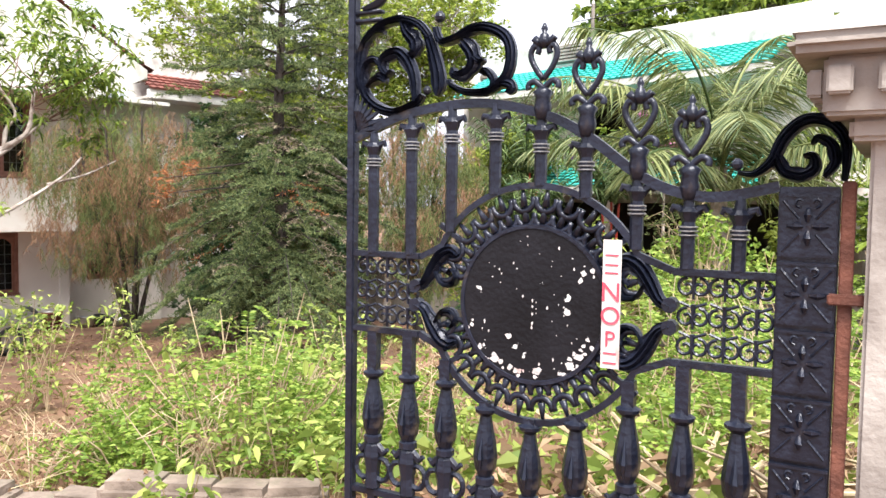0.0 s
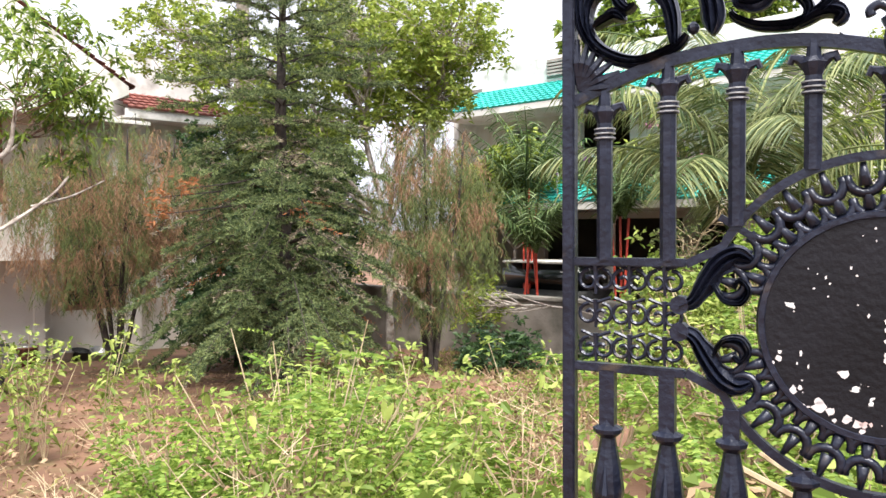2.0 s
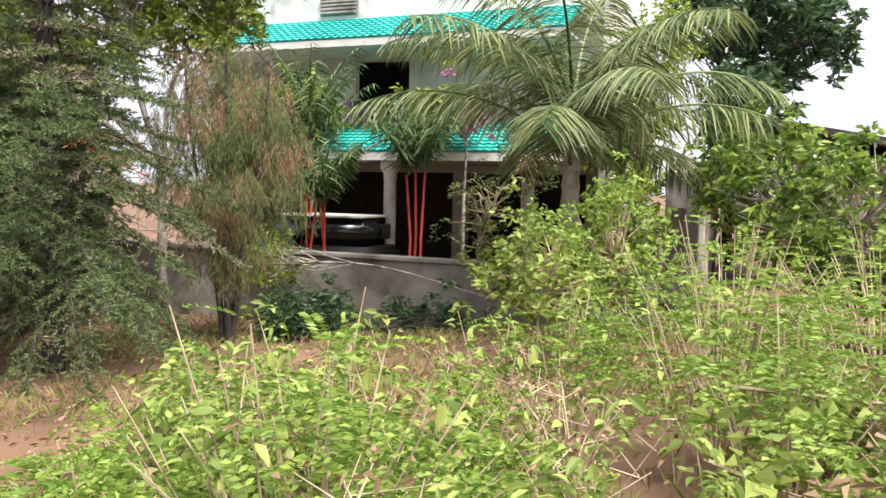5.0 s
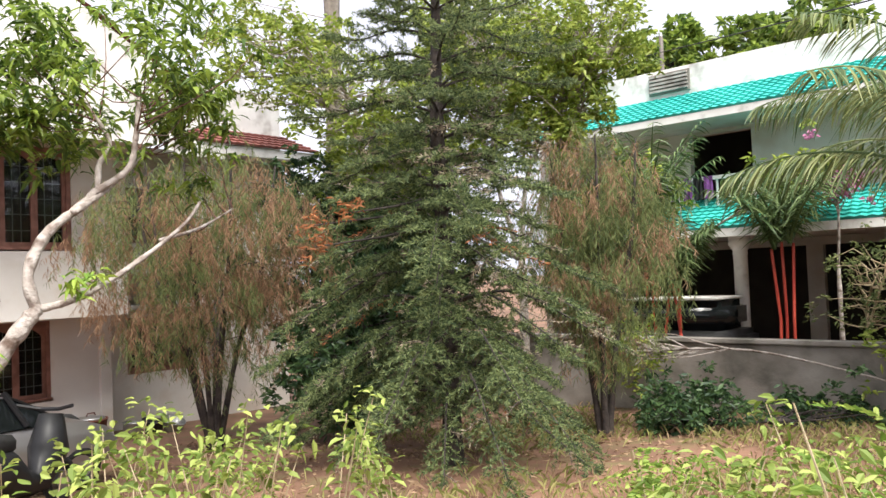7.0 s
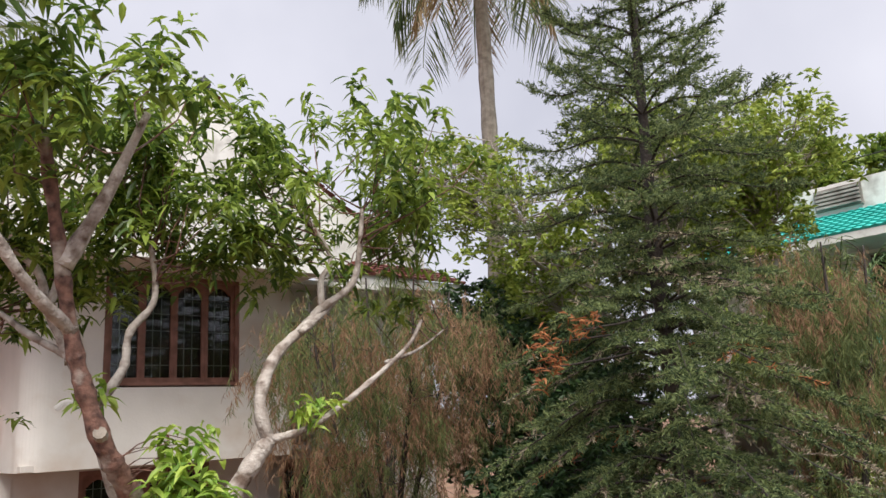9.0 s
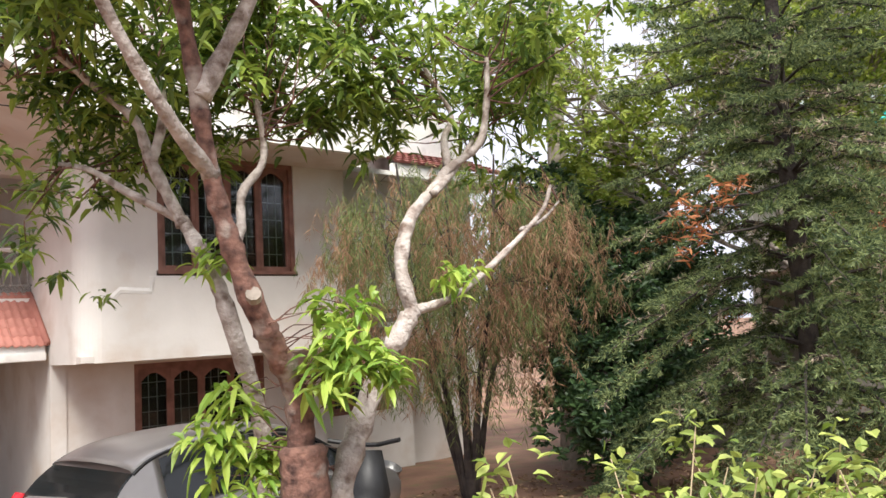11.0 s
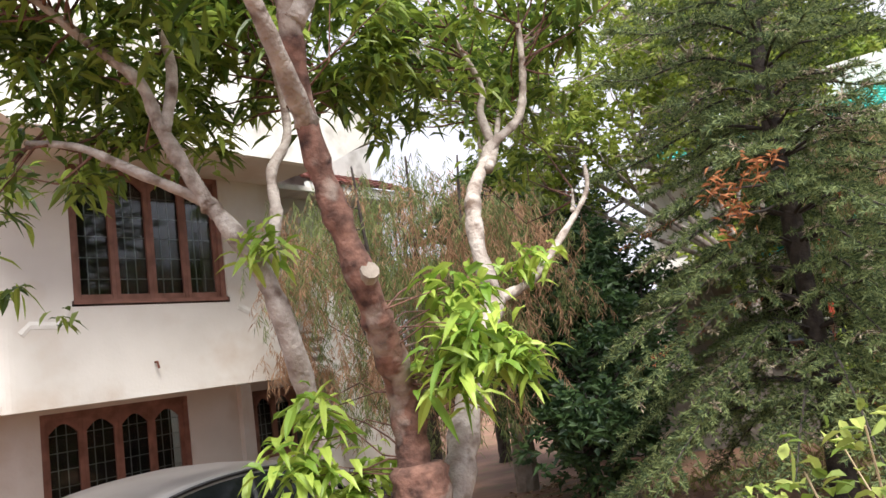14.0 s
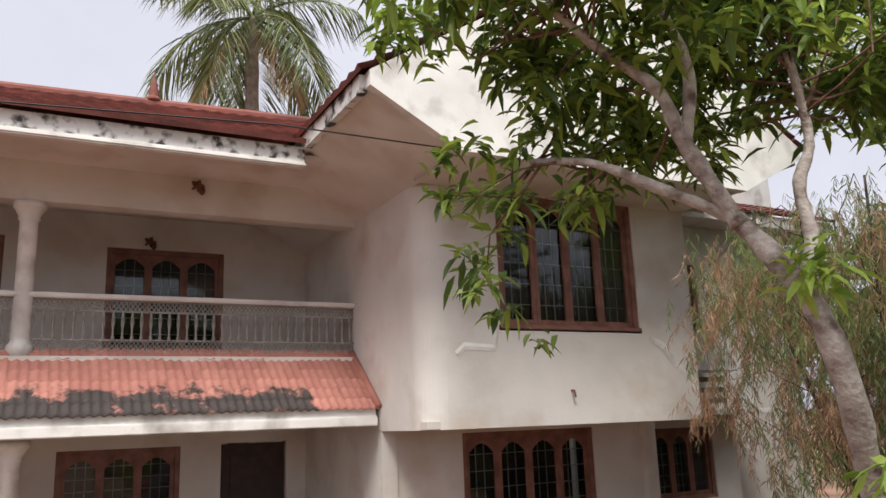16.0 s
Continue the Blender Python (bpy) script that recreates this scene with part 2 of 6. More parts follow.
# ---- mesh building ----
class Shape:
    """Gathers corners and faces of one mesh."""

    def __init__(self):
        self.v, self.f = [], []

    def add(self, verts, faces):
        k = len(self.v)
        self.v.extend(tuple(p) for p in verts)
        self.f.extend(tuple(i + k for i in face) for face in faces)
        return self

    def box(self, a, b, bevel=0.0):
        (x0, y0, z0), (x1, y1, z1) = a, b
        if bevel <= 0:
            vs = [(x, y, z) for x in (x0, x1) for y in (y0, y1) for z in (z0, z1)]
            return self.add(vs, [(0, 1, 3, 2), (4, 6, 7, 5), (0, 4, 5, 1), (2, 3, 7, 6), (0, 2, 6, 4), (1, 5, 7, 3)])
        bm = bmesh.new()
        bmesh.ops.create_cube(bm, size=1.0, matrix=Matrix.Translation(((x0 + x1) / 2, (y0 + y1) / 2, (z0 + z1) / 2)) @ Matrix.Diagonal((x1 - x0, y1 - y0, z1 - z0, 1)))
        bmesh.ops.bevel(bm, geom=bm.edges[:], offset=bevel, segments=2, affect="EDGES")
        bm.verts.index_update()
        self.add([tuple(v.co) for v in bm.verts], [tuple(v.index for v in f.verts) for f in bm.faces])
        bm.free()
        return self

    def tube(self, pts, radii, sides=6, flat=1.0, closed=False, cap=True, axis=None):
        """A tube along pts; flat squashes it along axis."""
        pts = [Vector(p) for p in pts]
        n = len(pts)
        if not hasattr(radii, "__len__"):
            radii = [radii] * n
        k = len(self.v)
        ref = Vector(axis) if axis else None
        last = None
        for i, p in enumerate(pts):
            q0, q1 = (pts[i - 1] if i or closed else p), (pts[(i + 1) % n] if i < n - 1 or closed else p)
            t = (q1 - q0).normalized() if (q1 - q0).length > 1e-9 else Vector((0, 0, 1))
            if ref:
                s = ref - t * ref.dot(t)
                s = s.normalized() if s.length > 1e-6 else t.orthogonal().normalized()
            else:
                s = last - t * last.dot(t) if last else t.orthogonal()
                s = s.normalized() if s.length > 1e-6 else t.orthogonal().normalized()
                last = s
            c = t.cross(s)
            for j in range(sides):
                a = 2 * math.pi * (j + 0.5) / sides
                self.v.append(tuple(p + (s * math.cos(a) * flat + c * math.sin(a)) * radii[i]))
        for i in range(n if closed else n - 1):
            for j in range(sides):
                a, b = k + i * sides, k + ((i + 1) % n) * sides
                self.f.append((a + j, a + (j + 1) % sides, b + (j + 1) % sides, b + j))
        if cap and not closed:
            self.f.append(tuple(k + j for j in reversed(range(sides))))
            self.f.append(tuple(k + (n - 1) * sides + j for j in range(sides)))
        return self

    def lathe(self, profile, centre=(0, 0, 0), sides=12, squash=1.0, turn=0.0):
        """Turned about z: profile rows (radius, z)."""
        k, n = len(self.v), len(profile)
        for r, z in profile:
            for j in range(sides):
                a = 2 * math.pi * (j + 0.5) / sides + turn
                self.v.append((centre[0] + r * math.cos(a), centre[1] + r * math.sin(a) * squash, centre[2] + z))
        for i in range(n - 1):
            for j in range(sides):
                self.f.append((k + i * sides + j, k + i * sides + (j + 1) % sides, k + (i + 1) * sides + (j + 1) % sides, k + (i + 1) * sides + j))
        self.f.append(tuple(k + j for j in reversed(range(sides))))
        self.f.append(tuple(k + (n - 1) * sides + j for j in range(sides)))
        return self

    def leaves(self, base, way, length, width, rng, fold=0.25, droop=0.0):
        """Many folded pointed leaves: numpy arrays of bases, directions, lengths and widths."""
        n = len(base)
        way = way / np.linalg.norm(way, axis=1, keepdims=True)
        r = rng.normal(size=(n, 3))
        r[:, 2] *= 0.5
        side = np.cross(way, r)
        side /= np.linalg.norm(side, axis=1, keepdims=True) + 1e-9
        up = np.cross(side, way)
        ln, wd = np.broadcast_to(length, n)[:, None], np.broadcast_to(width, n)[:, None]
        mid = base + way * ln * 0.45
        tip = base + way * ln - np.array([0, 0, 1.0]) * ln * droop
        a, b = mid + side * wd * 0.5 + up * wd * fold, mid - side * wd * 0.5 + up * wd * fold
        vs = np.stack([base, a, tip, b], axis=1).reshape(-1, 3)
        k = len(self.v)
        self.v.extend(map(tuple, vs.tolist()))
        idx = np.arange(n) * 4 + k
        fs = np.stack([idx, idx + 1, idx + 2, idx, idx + 2, idx + 3], axis=1).reshape(-1, 3)
        self.f.extend(map(tuple, fs.tolist()))
        return self

    def blades(self, base, way, length, width, rs, fold=0.2, droop=0.4):
        """Many lance-shaped leaves that bend along a midrib."""
        n = len(base)
        way = way / np.linalg.norm(way, axis=1, keepdims=True)
        r = rs.normal(size=(n, 3)) * [0.35, 0.35, 1.0] + [0, 0, 1.2]
        side = np.cross(way, r)
        side /= np.linalg.norm(side, axis=1, keepdims=True) + 1e-9
        up = np.cross(side, way)
        ln, wd = np.broadcast_to(length, n)[:, None], np.broadcast_to(width, n)[:, None]
        down = np.array([0, 0, 1.0]) * ln * droop

        def at(u):
            return base + way * ln * u - down * u * u

        m1, m2 = at(0.32), at(0.68)
        a1, b1 = m1 + side * wd * 0.46 + up * wd * fold, m1 - side * wd * 0.46 + up * wd * fold
        a2, b2 = m2 + side * wd * 0.4 + up * wd * fold, m2 - side * wd * 0.4 + up * wd * fold
        vs = np.stack([base, m1, m2, at(1.0), a1, a2, b1, b2], axis=1).reshape(-1, 3)
        k = len(self.v)
        self.v.extend(map(tuple, vs.tolist()))
        o = (np.arange(n) * 8 + k)[:, None]
        self.f.extend(map(tuple, np.concatenate([o + t for t in ([0, 4, 1], [5, 3, 2], [0, 1, 6], [7, 2, 3])]).tolist()))
        self.f.extend(map(tuple, np.concatenate([o + t for t in ([4, 5, 2, 1], [1, 2, 7, 6])]).tolist()))
        return self

    def mesh(self, name, material, smooth=False):
        me = bpy.data.meshes.new(name)
        me.from_pydata(self.v, [], self.f)
        me.materials.append(material)
        if smooth:
            me.polygons.foreach_set("use_smooth", [True] * len(me.polygons))
        me.update()
        return me


def part(name, shape, material, parent=None, label="", smooth=False):
    ob = new(name, shape.mesh(name, material, smooth))
    if parent:
        ob.parent = parent
    if label:
        ob["label"] = label
    return ob


def thing(name, label, category, at=None, group="", kind=""):
    ob = new(name)
    if at is not None:
        ob.matrix_basis = at
    return tagged(ob, label, category, group, kind)


def rect(a, b, bevel=0.0):
    return Shape().box(a, b, bevel)


def ground_z(x, y):
    """The plot falls gently from the gate to the houses."""
    yy, xx = min(max(y, -4.0), 21.0), min(max(x, -4.0), 12.0)
    return -0.057 * yy - 0.04 * xx + 0.02 * noise.noise((x * 0.7, y * 0.7, 0))


# ---- ground ----
def build_ground():
    s = Shape()
    xs = sorted(set([-600, -250, -120, -60, -30, -15] + [i * 0.5 for i in range(-16, 53)] + [30, 45, 80, 160, 300, 600]))
    ys = sorted(set([-600, -250, -120, -60, -30, -12] + [i * 0.5 for i in range(-10, 53)] + [30, 45, 80, 160, 300, 600]))
    s.v = [(x, y, ground_z(x, y)) for x in xs for y in ys]
    m = len(ys)
    s.f = [(i * m + j, (i + 1) * m + j, (i + 1) * m + j + 1, i * m + j + 1) for i in range(len(xs) - 1) for j in range(m - 1)]
    tagged(part("ground", s, soil, smooth=True), "bare red-brown garden soil patched with thin grass", "ground", kind="structure")


build_ground()


# ---- walls with openings ----
def wall(s, x0, x1, z0, z1, y0, y1, holes=()):
    """Wall along x with rectangular openings (x0, x1, z0, z1)."""
    xs = sorted({x0, x1, *[h[0] for h in holes], *[h[1] for h in holes]})
    zs = sorted({z0, z1, *[h[2] for h in holes], *[h[3] for h in holes]})
    xs, zs = [v for v in xs if x0 <= v <= x1], [v for v in zs if z0 <= v <= z1]
    for a, b in zip(xs, xs[1:]):
        for c, d in zip(zs, zs[1:]):
            if not any(h[0] <= (a + b) / 2 <= h[1] and h[2] <= (c + d) / 2 <= h[3] for h in holes):
                s.box((a, y0, c), (b, y1, d))
    return s


def window(parent, x0, x1, z0, z1, y, shutters=4, name="window", arch=True, bars=True, label="brown wooden window with arched shutters and pale grille"):
    """A casement window in the opening, its face at y; frame, arched shutters, grille and panes."""
    w = part(name, Shape(), wood, parent, label)
    f = Shape()
    t = 0.07
    f.box((x0, y - 0.03, z0), (x0 + t, y + 0.12, z1), 0.006).box((x1 - t, y - 0.03, z0), (x1, y + 0.12, z1), 0.006)
    f.box((x0 + t, y - 0.03, z1 - t), (x1 - t, y + 0.12, z1), 0.006).box((x0 - 0.03, y - 0.05, z0 - 0.03), (x1 + 0.03, y + 0.12, z0 + 0.05), 0.006)
    part("window_frame", f, wood, w)
    inner = (x1 - x0 - 2 * t) / shutters
    for i in range(shutters):
        a, b = x0 + t + i * inner, x0 + t + (i + 1) * inner
        c, d = z0 + 0.05, z1 - t
        s = Shape()
        r = 0.055
        s.box((a, y + 0.01, c), (a + r, y + 0.05, d), 0.004).box((b - r, y + 0.01, c), (b, y + 0.05, d), 0.004)
        s.box((a + r, y + 0.012, c), (b - r, y + 0.048, c + 0.07))
        if arch:
            n, mid, half = 8, (a + b) / 2, (b - a) / 2 - r
            low = [(mid - half + 2 * half * k / n, d - 0.19 + 0.12 * math.sin(math.pi * k / n)) for k in range(n + 1)]
            for (p, q), (p2, q2) in zip(low, low[1:]):
                vs = [(p, yy, q) for yy in (y + 0.012, y + 0.048)] + [(p2, yy, q2) for yy in (y + 0.012, y + 0.048)] + [(p, yy, d) for yy in (y + 0.012, y + 0.048)] + [(p2, yy, d) for yy in (y + 0.012, y + 0.048)]
                s.add(vs, [(0, 2, 6, 4), (1, 5, 7, 3), (0, 1, 3, 2), (4, 6, 7, 5), (0, 4, 5, 1), (2, 3, 7, 6)])
        else:
            s.box((a + r, y + 0.012, d - 0.07), (b - r, y + 0.048, d))
        part("shutter", s, wood, w)
        part("pane", rect((a + r - 0.005, y + 0.052, c + 0.05), (b - r + 0.005, y + 0.058, d - 0.02)), glass, w)
        if bars:
            g = Shape()
            for k in range(1, 3):
                xx = a + r + (b - a - 2 * r) * k / 3
                g.tube([(xx, y + 0.075, c), (xx, y + 0.075, d)], 0.008, 5)
            for k in range(1, 6):
                zz = c + (d - c) * k / 6
                g.tube([(a, y + 0.075, zz), (b, y + 0.075, zz)], 0.007, 5)
            part("grille", g, grille, w)
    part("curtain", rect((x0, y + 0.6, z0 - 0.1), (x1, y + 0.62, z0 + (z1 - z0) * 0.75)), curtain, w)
    # dark sheet standing in for the unlit depth of the room
    part("room_backing", rect((x0 - 0.5, y + 1.2, z0 - 0.6), (x1 + 0.5, y + 1.25, z1 + 0.4)), interior_shade, w)
    return w


# ---- the cream house ----
house = thing("house", "two-storey cream plastered house with red clay roofs", "house", pose(0, 0, 0))
JF, JB, LW = 17.77, 24.0, 19.03   # front of the upper bay, back of the house, front of the lower storey
ZB, ZT = 0.905, 4.15              # underside of the bay, top of its wall
s = Shape()
wall(s, 3.42, 7.12, ZB, ZT, JF, JF + 0.22, [(4.1, 6.2, 2.03, 3.70)])
s.box((3.1, 18.09, ZB), (3.32, 22.0, ZT))
s.box((6.9, JF + 0.22, ZB), (7.12, 22.0, ZT))
n = 10
arc = [(3.42 - 0.32 * math.sin(k / n * math.pi / 2), 18.09 - 0.32 * math.cos(k / n * math.pi / 2)) for k in range(n + 1)]
ins = [(3.42 - 0.10 * math.sin(k / n * math.pi / 2), 18.09 - 0.10 * math.cos(k / n * math.pi / 2)) for k in range(n + 1)]
for i in range(n):
    (a, b), (c, d), (e, f), (g, h) = arc[i], arc[i + 1], ins[i], ins[i + 1]
    s.add([(a, b, ZB), (c, d, ZB), (c, d, ZT), (a, b, ZT), (e, f, ZB), (g, h, ZB)], [(0, 3, 2, 1), (0, 1, 5, 4)])
bay = part("wall", s, plaster, house, "cream plastered upper bay wall with a rounded corner")
part("soffit", rect((3.12, JF + 0.03, ZB + 0.01), (7.1, LW + 0.02, ZB + 0.09)), plaster, house)
window(house, 4.1, 6.2, 2.03, 3.70, JF + 0.05, 4)
crack = Shape()
crack.tube([(6.35, JF - 0.001, 1.95), (6.55, JF - 0.001, 1.85), (6.75, JF - 0.001, 1.62), (6.98, JF - 0.001, 1.45)], 0.05, 5, 0.2, axis=(0, 1, 0))
crack.tube([(4.02, JF - 0.001, 2.0), (4.0, JF - 0.001, 1.8), (3.6, JF - 0.001, 1.82), (3.5, JF - 0.001, 1.72)], 0.045, 5, 0.2, axis=(0, 1, 0))
part("filled_crack", crack, white_paint, house, "pale mended crack in the plaster")
part("spout_stub", Shape().tube([(5.05, JF + 0.02, 1.3), (5.05, JF - 0.05, 1.3), (5.06, JF - 0.06, 1.22)], 0.014, 6), rust, house)

# lower storey
s = Shape()
wall(s, 3.3, 7.3, -1.6, ZB + 0.005, LW, LW + 0.22, [(4.22, 6.30, -0.55, 0.84)])
s.box((3.1, LW - 0.02, -1.6), (3.3, 22.0, ZB + 0.005))
s.box((7.14, LW - 0.1, -1.6), (7.34, LW + 0.0, ZB - 0.02))
part("lower_wall", s, plaster, house, "cream plastered lower wall under the bay")
window(house, 4.22, 6.30, -0.55, 0.84, LW + 0.05, 4, bars=True)

# porch and balcony side
s = Shape()
wall(s, -6.0, 3.1, -1.6, 1.3, 22.0, 22.22, [(1.83, 2.8, -1.2, 0.79), (-0.34, 1.26, -0.3, 0.78)])
wall(s, -6.0, 3.1, 1.3, 4.2, 22.0, 22.22, [(0.15, 1.81, 2.1, 3.62), (-2.6, -1.15, 2.1, 3.7)])
part("back_wall", s, plaster, house, "cream plastered wall behind the balcony")
window(house, -0.34, 1.26, -0.3, 0.78, 22.05, 3)
window(house, 0.15, 1.81, 2.1, 3.62, 22.05, 3)
window(house, -2.6, -1.15, 2.1, 3.7, 22.05, 3)
d = part("front_door", rect((1.85, 22.06, -1.2), (2.78, 22.12, 0.77)), dark_wood, house, "dark wooden front door, shut")
for k in range(2):
    part("door_panel", rect((1.97, 22.03, -1.0 + k * 0.9), (2.66, 22.065, -0.3 + k * 0.9), 0.01), dark_wood, d)
part("balcony_floor", rect((-6.0, 19.75, 1.62), (3.1, 22.0, 1.86)), plaster, house)
part("porch_floor", rect((-6.0, 19.2, -1.6), (3.1, 22.0, -1.15)), concrete, house)
part("beam", rect((-6.0, 19.78, 3.63), (3.1, 20.05, 4.12), 0.01), plaster, house)
part("balcony_ceiling", rect((-6.0, 18.62, 4.1), (3.1, 22.0, 4.16)), plaster, house)
for z0, z1, y in ((1.86, 3.63, 19.92), (-1.2, 0.95, 19.4)):
    c = Shape().lathe([(0.14, 0), (0.14, 0.12), (0.11, 0.15), (0.1, 0.2), (0.1, z1 - z0 - 0.22), (0.125, z1 - z0 - 0.2), (0.11, z1 - z0 - 0.17), (0.16, z1 - z0 - 0.08), (0.18, z1 - z0 - 0.06), (0.18, z1 - z0)], (-0.85, y, z0), 14)
    part("column", c, white_paint, house, "white round balcony column", True)

# balcony railing
rail = part("railing", rect((-6.0, 19.84, 2.53), (3.1, 20.0, 2.59), 0.012), white_paint, house, "white handrail on weathered cast-iron balusters")
part("bottom_rail", rect((-6.0, 19.88, 1.9), (3.1, 19.95, 1.93)), rail_iron, rail)
bal = Shape().lathe([(0.014, 0), (0.022, 0.03), (0.012, 0.06), (0.012, 0.14), (0.02, 0.17), (0.024, 0.22), (0.014, 0.3), (0.012, 0.33)], (0, 0, 0), 6).mesh("baluster", rail_iron)
orn = Shape()
for k in range(16):
    a, b = 2 * math.pi * k / 16, 2 * math.pi * (k + 1) / 16
    orn.tube([(0.045 * math.cos(a), 0, 0.055 * math.sin(a)), (0.045 * math.cos(b), 0, 0.055 * math.sin(b))], 0.006, 4, cap=False)
orn.tube([(-0.05, 0, -0.06), (0.05, 0, 0.06)], 0.005, 4).tube([(0.05, 0, -0.06), (-0.05, 0, 0.06)], 0.005, 4)
orn = orn.mesh("rail_ornament", rail_iron)
for i in range(44):
    x = 3.04 - i * 0.105
    b = new("baluster", bal)
    b.parent, b.location = rail, (x, 19.915, 2.06)
    for z in (1.99, 2.46):
        o = new("rail_ornament", orn)
        o.parent, o.location = rail, (x, 19.915, z)
for z in (2.06, 2.395):
    part("mid_rail", rect((-6.0, 19.905, z - 0.008), (3.1, 19.925, z + 0.008)), rail_iron, rail)

# lamps under the balcony beam
for x, y, z, in ((0.98, 19.76, 3.98), (0.72, 21.97, 3.72)):
    l = thing("wall_lamp", "small rusty wall lamp with leaf-shaped bracket", "lamp", pose(x, y, z))
    for k in range(5):
        a = k * 1.256
        part("petal", Shape().tube([(0, 0, 0), (0.05 * math.cos(a), -0.03, 0.05 * math.sin(a)), (0.09 * math.cos(a), -0.02, 0.09 * math.sin(a))], [0.012, 0.035, 0.008], 6, 0.4), rust, l)
    part("lamp_glass", Shape().lathe([(0.02, -0.12), (0.04, -0.08), (0.03, -0.03), (0.015, 0)], (0.05, -0.06, 0), 8), rust, l)

# bay roof: white gable board, tiled slopes, soffits
YF = 16.6
EL, ER, AP = (2.02, 4.23), (8.18, 4.23), (5.05, 6.15)
s = Shape()
board = [EL, (3.03, 3.68), (7.1, 3.68), ER, (ER[0], ER[1] + 0.16), (AP[0], AP[1] + 0.16), (EL[0], EL[1] + 0.16)]
k = len(board)
s.add([(x, YF, z) for x, z in board] + [(x, YF + 0.12, z) for x, z in board], [tuple(range(k)), tuple(reversed(range(k, 2 * k)))] + [(i, i + k, (i + 1) % k + k, (i + 1) % k) for i in range(k)])
part("gable_board", s, white_paint, house, "white gable board with black weather stains")
s = Shape()
s.add([(3.03, YF + 0.12, 3.69), (7.1, YF + 0.12, 3.69), (7.1, JF + 0.01, 3.69), (3.03, JF + 0.01, 3.69), (3.03, YF + 0.12, 3.75), (7.1, YF + 0.12, 3.75), (7.1, JF, 3.75), (3.03, JF, 3.75)], [(0, 1, 2, 3), (4, 7, 6, 5), (0, 4, 5, 1), (2, 6, 7, 3)])
for sx, a in ((-1, (3.12, EL)), (1, (7.1, ER))):
    xi, (xe, ze) = a
    s.add([(xi, YF + 0.12, 3.7), (xe, YF + 0.12, ze), (xe, 22.4, ze), (xi, 22.4, 3.7), (xi, YF + 0.12, 3.78), (xe, YF + 0.12, ze + 0.08), (xe, 22.4, ze + 0.08), (xi, 22.4, 3.78)], [(0, 1, 2, 3), (4, 7, 6, 5), (1, 5, 6, 2), (0, 3, 7, 4)])
part("eave_soffit", s, plaster, house)
s = Shape()
for xe in (EL[0] - 0.06, ER[0] - 0.02):
    s.box((xe, YF + 0.13, 4.19), (xe + 0.08, 22.4, 4.38))
part("eave_fascia", s, fascia_paint, house, "white fascia board stained black")


def tiled_slope(a, b, c, d, cols, rows, lift=0.05):
    """Joined courses of ribbed tiles over the sloping quadrangle a, b (eave) to d, c (ridge)."""
    a, b, c, d = map(Vector, (a, b, c, d))
    nrm = (b - a).cross(d - a).normalized()
    if nrm.z < 0:
        nrm = -nrm
    s = Shape()
    for r in range(rows):
        v0, v1 = r / rows, (r + 1) / rows
        m = cols * 4
        pts = []
        for i in range(m + 1):
            u = i / m
            h = (0.5 + 0.5 * math.cos(2 * math.pi * u * cols)) * 0.025
            lo, hi = a.lerp(b, u).lerp(d.lerp(c, u), v0), a.lerp(b, u).lerp(d.lerp(c, u), v1)
            pts += [lo + nrm * 0.005, lo + nrm * (lift + h), hi + nrm * (0.012 + h)]
        s.add(pts, [(3 * i + q, 3 * i + 3 + q, 3 * i + 4 + q, 3 * i + 1 + q) for i in range(m) for q in (0, 1)])
    return s


z1 = 0.17
part("roof", tiled_slope((EL[0] - 0.1, YF - 0.02, EL[1] + z1 - 0.05), (EL[0] - 0.1, 23.0, EL[1] + z1 - 0.05), (AP[0], 23.0, AP[1] + z1), (AP[0], YF - 0.02, AP[1] + z1), 28, 16), roof_tile, house, "weathered red clay tile slope")
part("roof", tiled_slope((ER[0] + 0.1, YF - 0.02, ER[1] + z1 - 0.05), (ER[0] + 0.1, 23.0, ER[1] + z1 - 0.05), (AP[0], 23.0, AP[1] + z1), (AP[0], YF - 0.02, AP[1] + z1), 28, 16), roof_tile, house, "weathered red clay tile slope")
part("finial", Shape().lathe([(0.09, 0), (0.07, 0.08), (0.1, 0.15), (0.08, 0.22), (0.03, 0.26), (0.01, 0.3)], (AP[0], YF + 0.06, AP[1] + 0.14), 10), black_plastic, house, "dark ball on the gable top", True)
# main roof over the balcony
part("main_fascia", rect((-6.0, 18.52, 3.98), (1.98, 18.62, 4.22), 0.01), fascia_paint, house, "white fascia with black stains")
part("gutter_lip", rect((-6.0, 18.46, 3.95), (1.98, 18.58, 4.02), 0.02), white_paint, house)
part("main_roof", tiled_slope((-6.0, 18.42, 4.22), (2.1, 18.42, 4.22), (3.4, 22.3, 6.05), (-6.0, 22.3, 5.75), 40, 14), roof_tile, house, "weathered dark red clay tile roof")
part("ridge", Shape().tube([(-6.0, 22.3, 5.78), (0.0, 22.3, 5.97), (3.4, 22.3, 6.08)], 0.11, 8), roof_tile, house)
part("finial", Shape().lathe([(0.13, 0), (0.11, 0.06), (0.06, 0.1), (0.1, 0.17), (0.05, 0.22), (0.07, 0.28), (0.03, 0.34), (0.015, 0.46), (0.005, 0.52)], (0.72, 22.3, 6.06), 10), roof_tile, house, "turned clay roof finial", True)
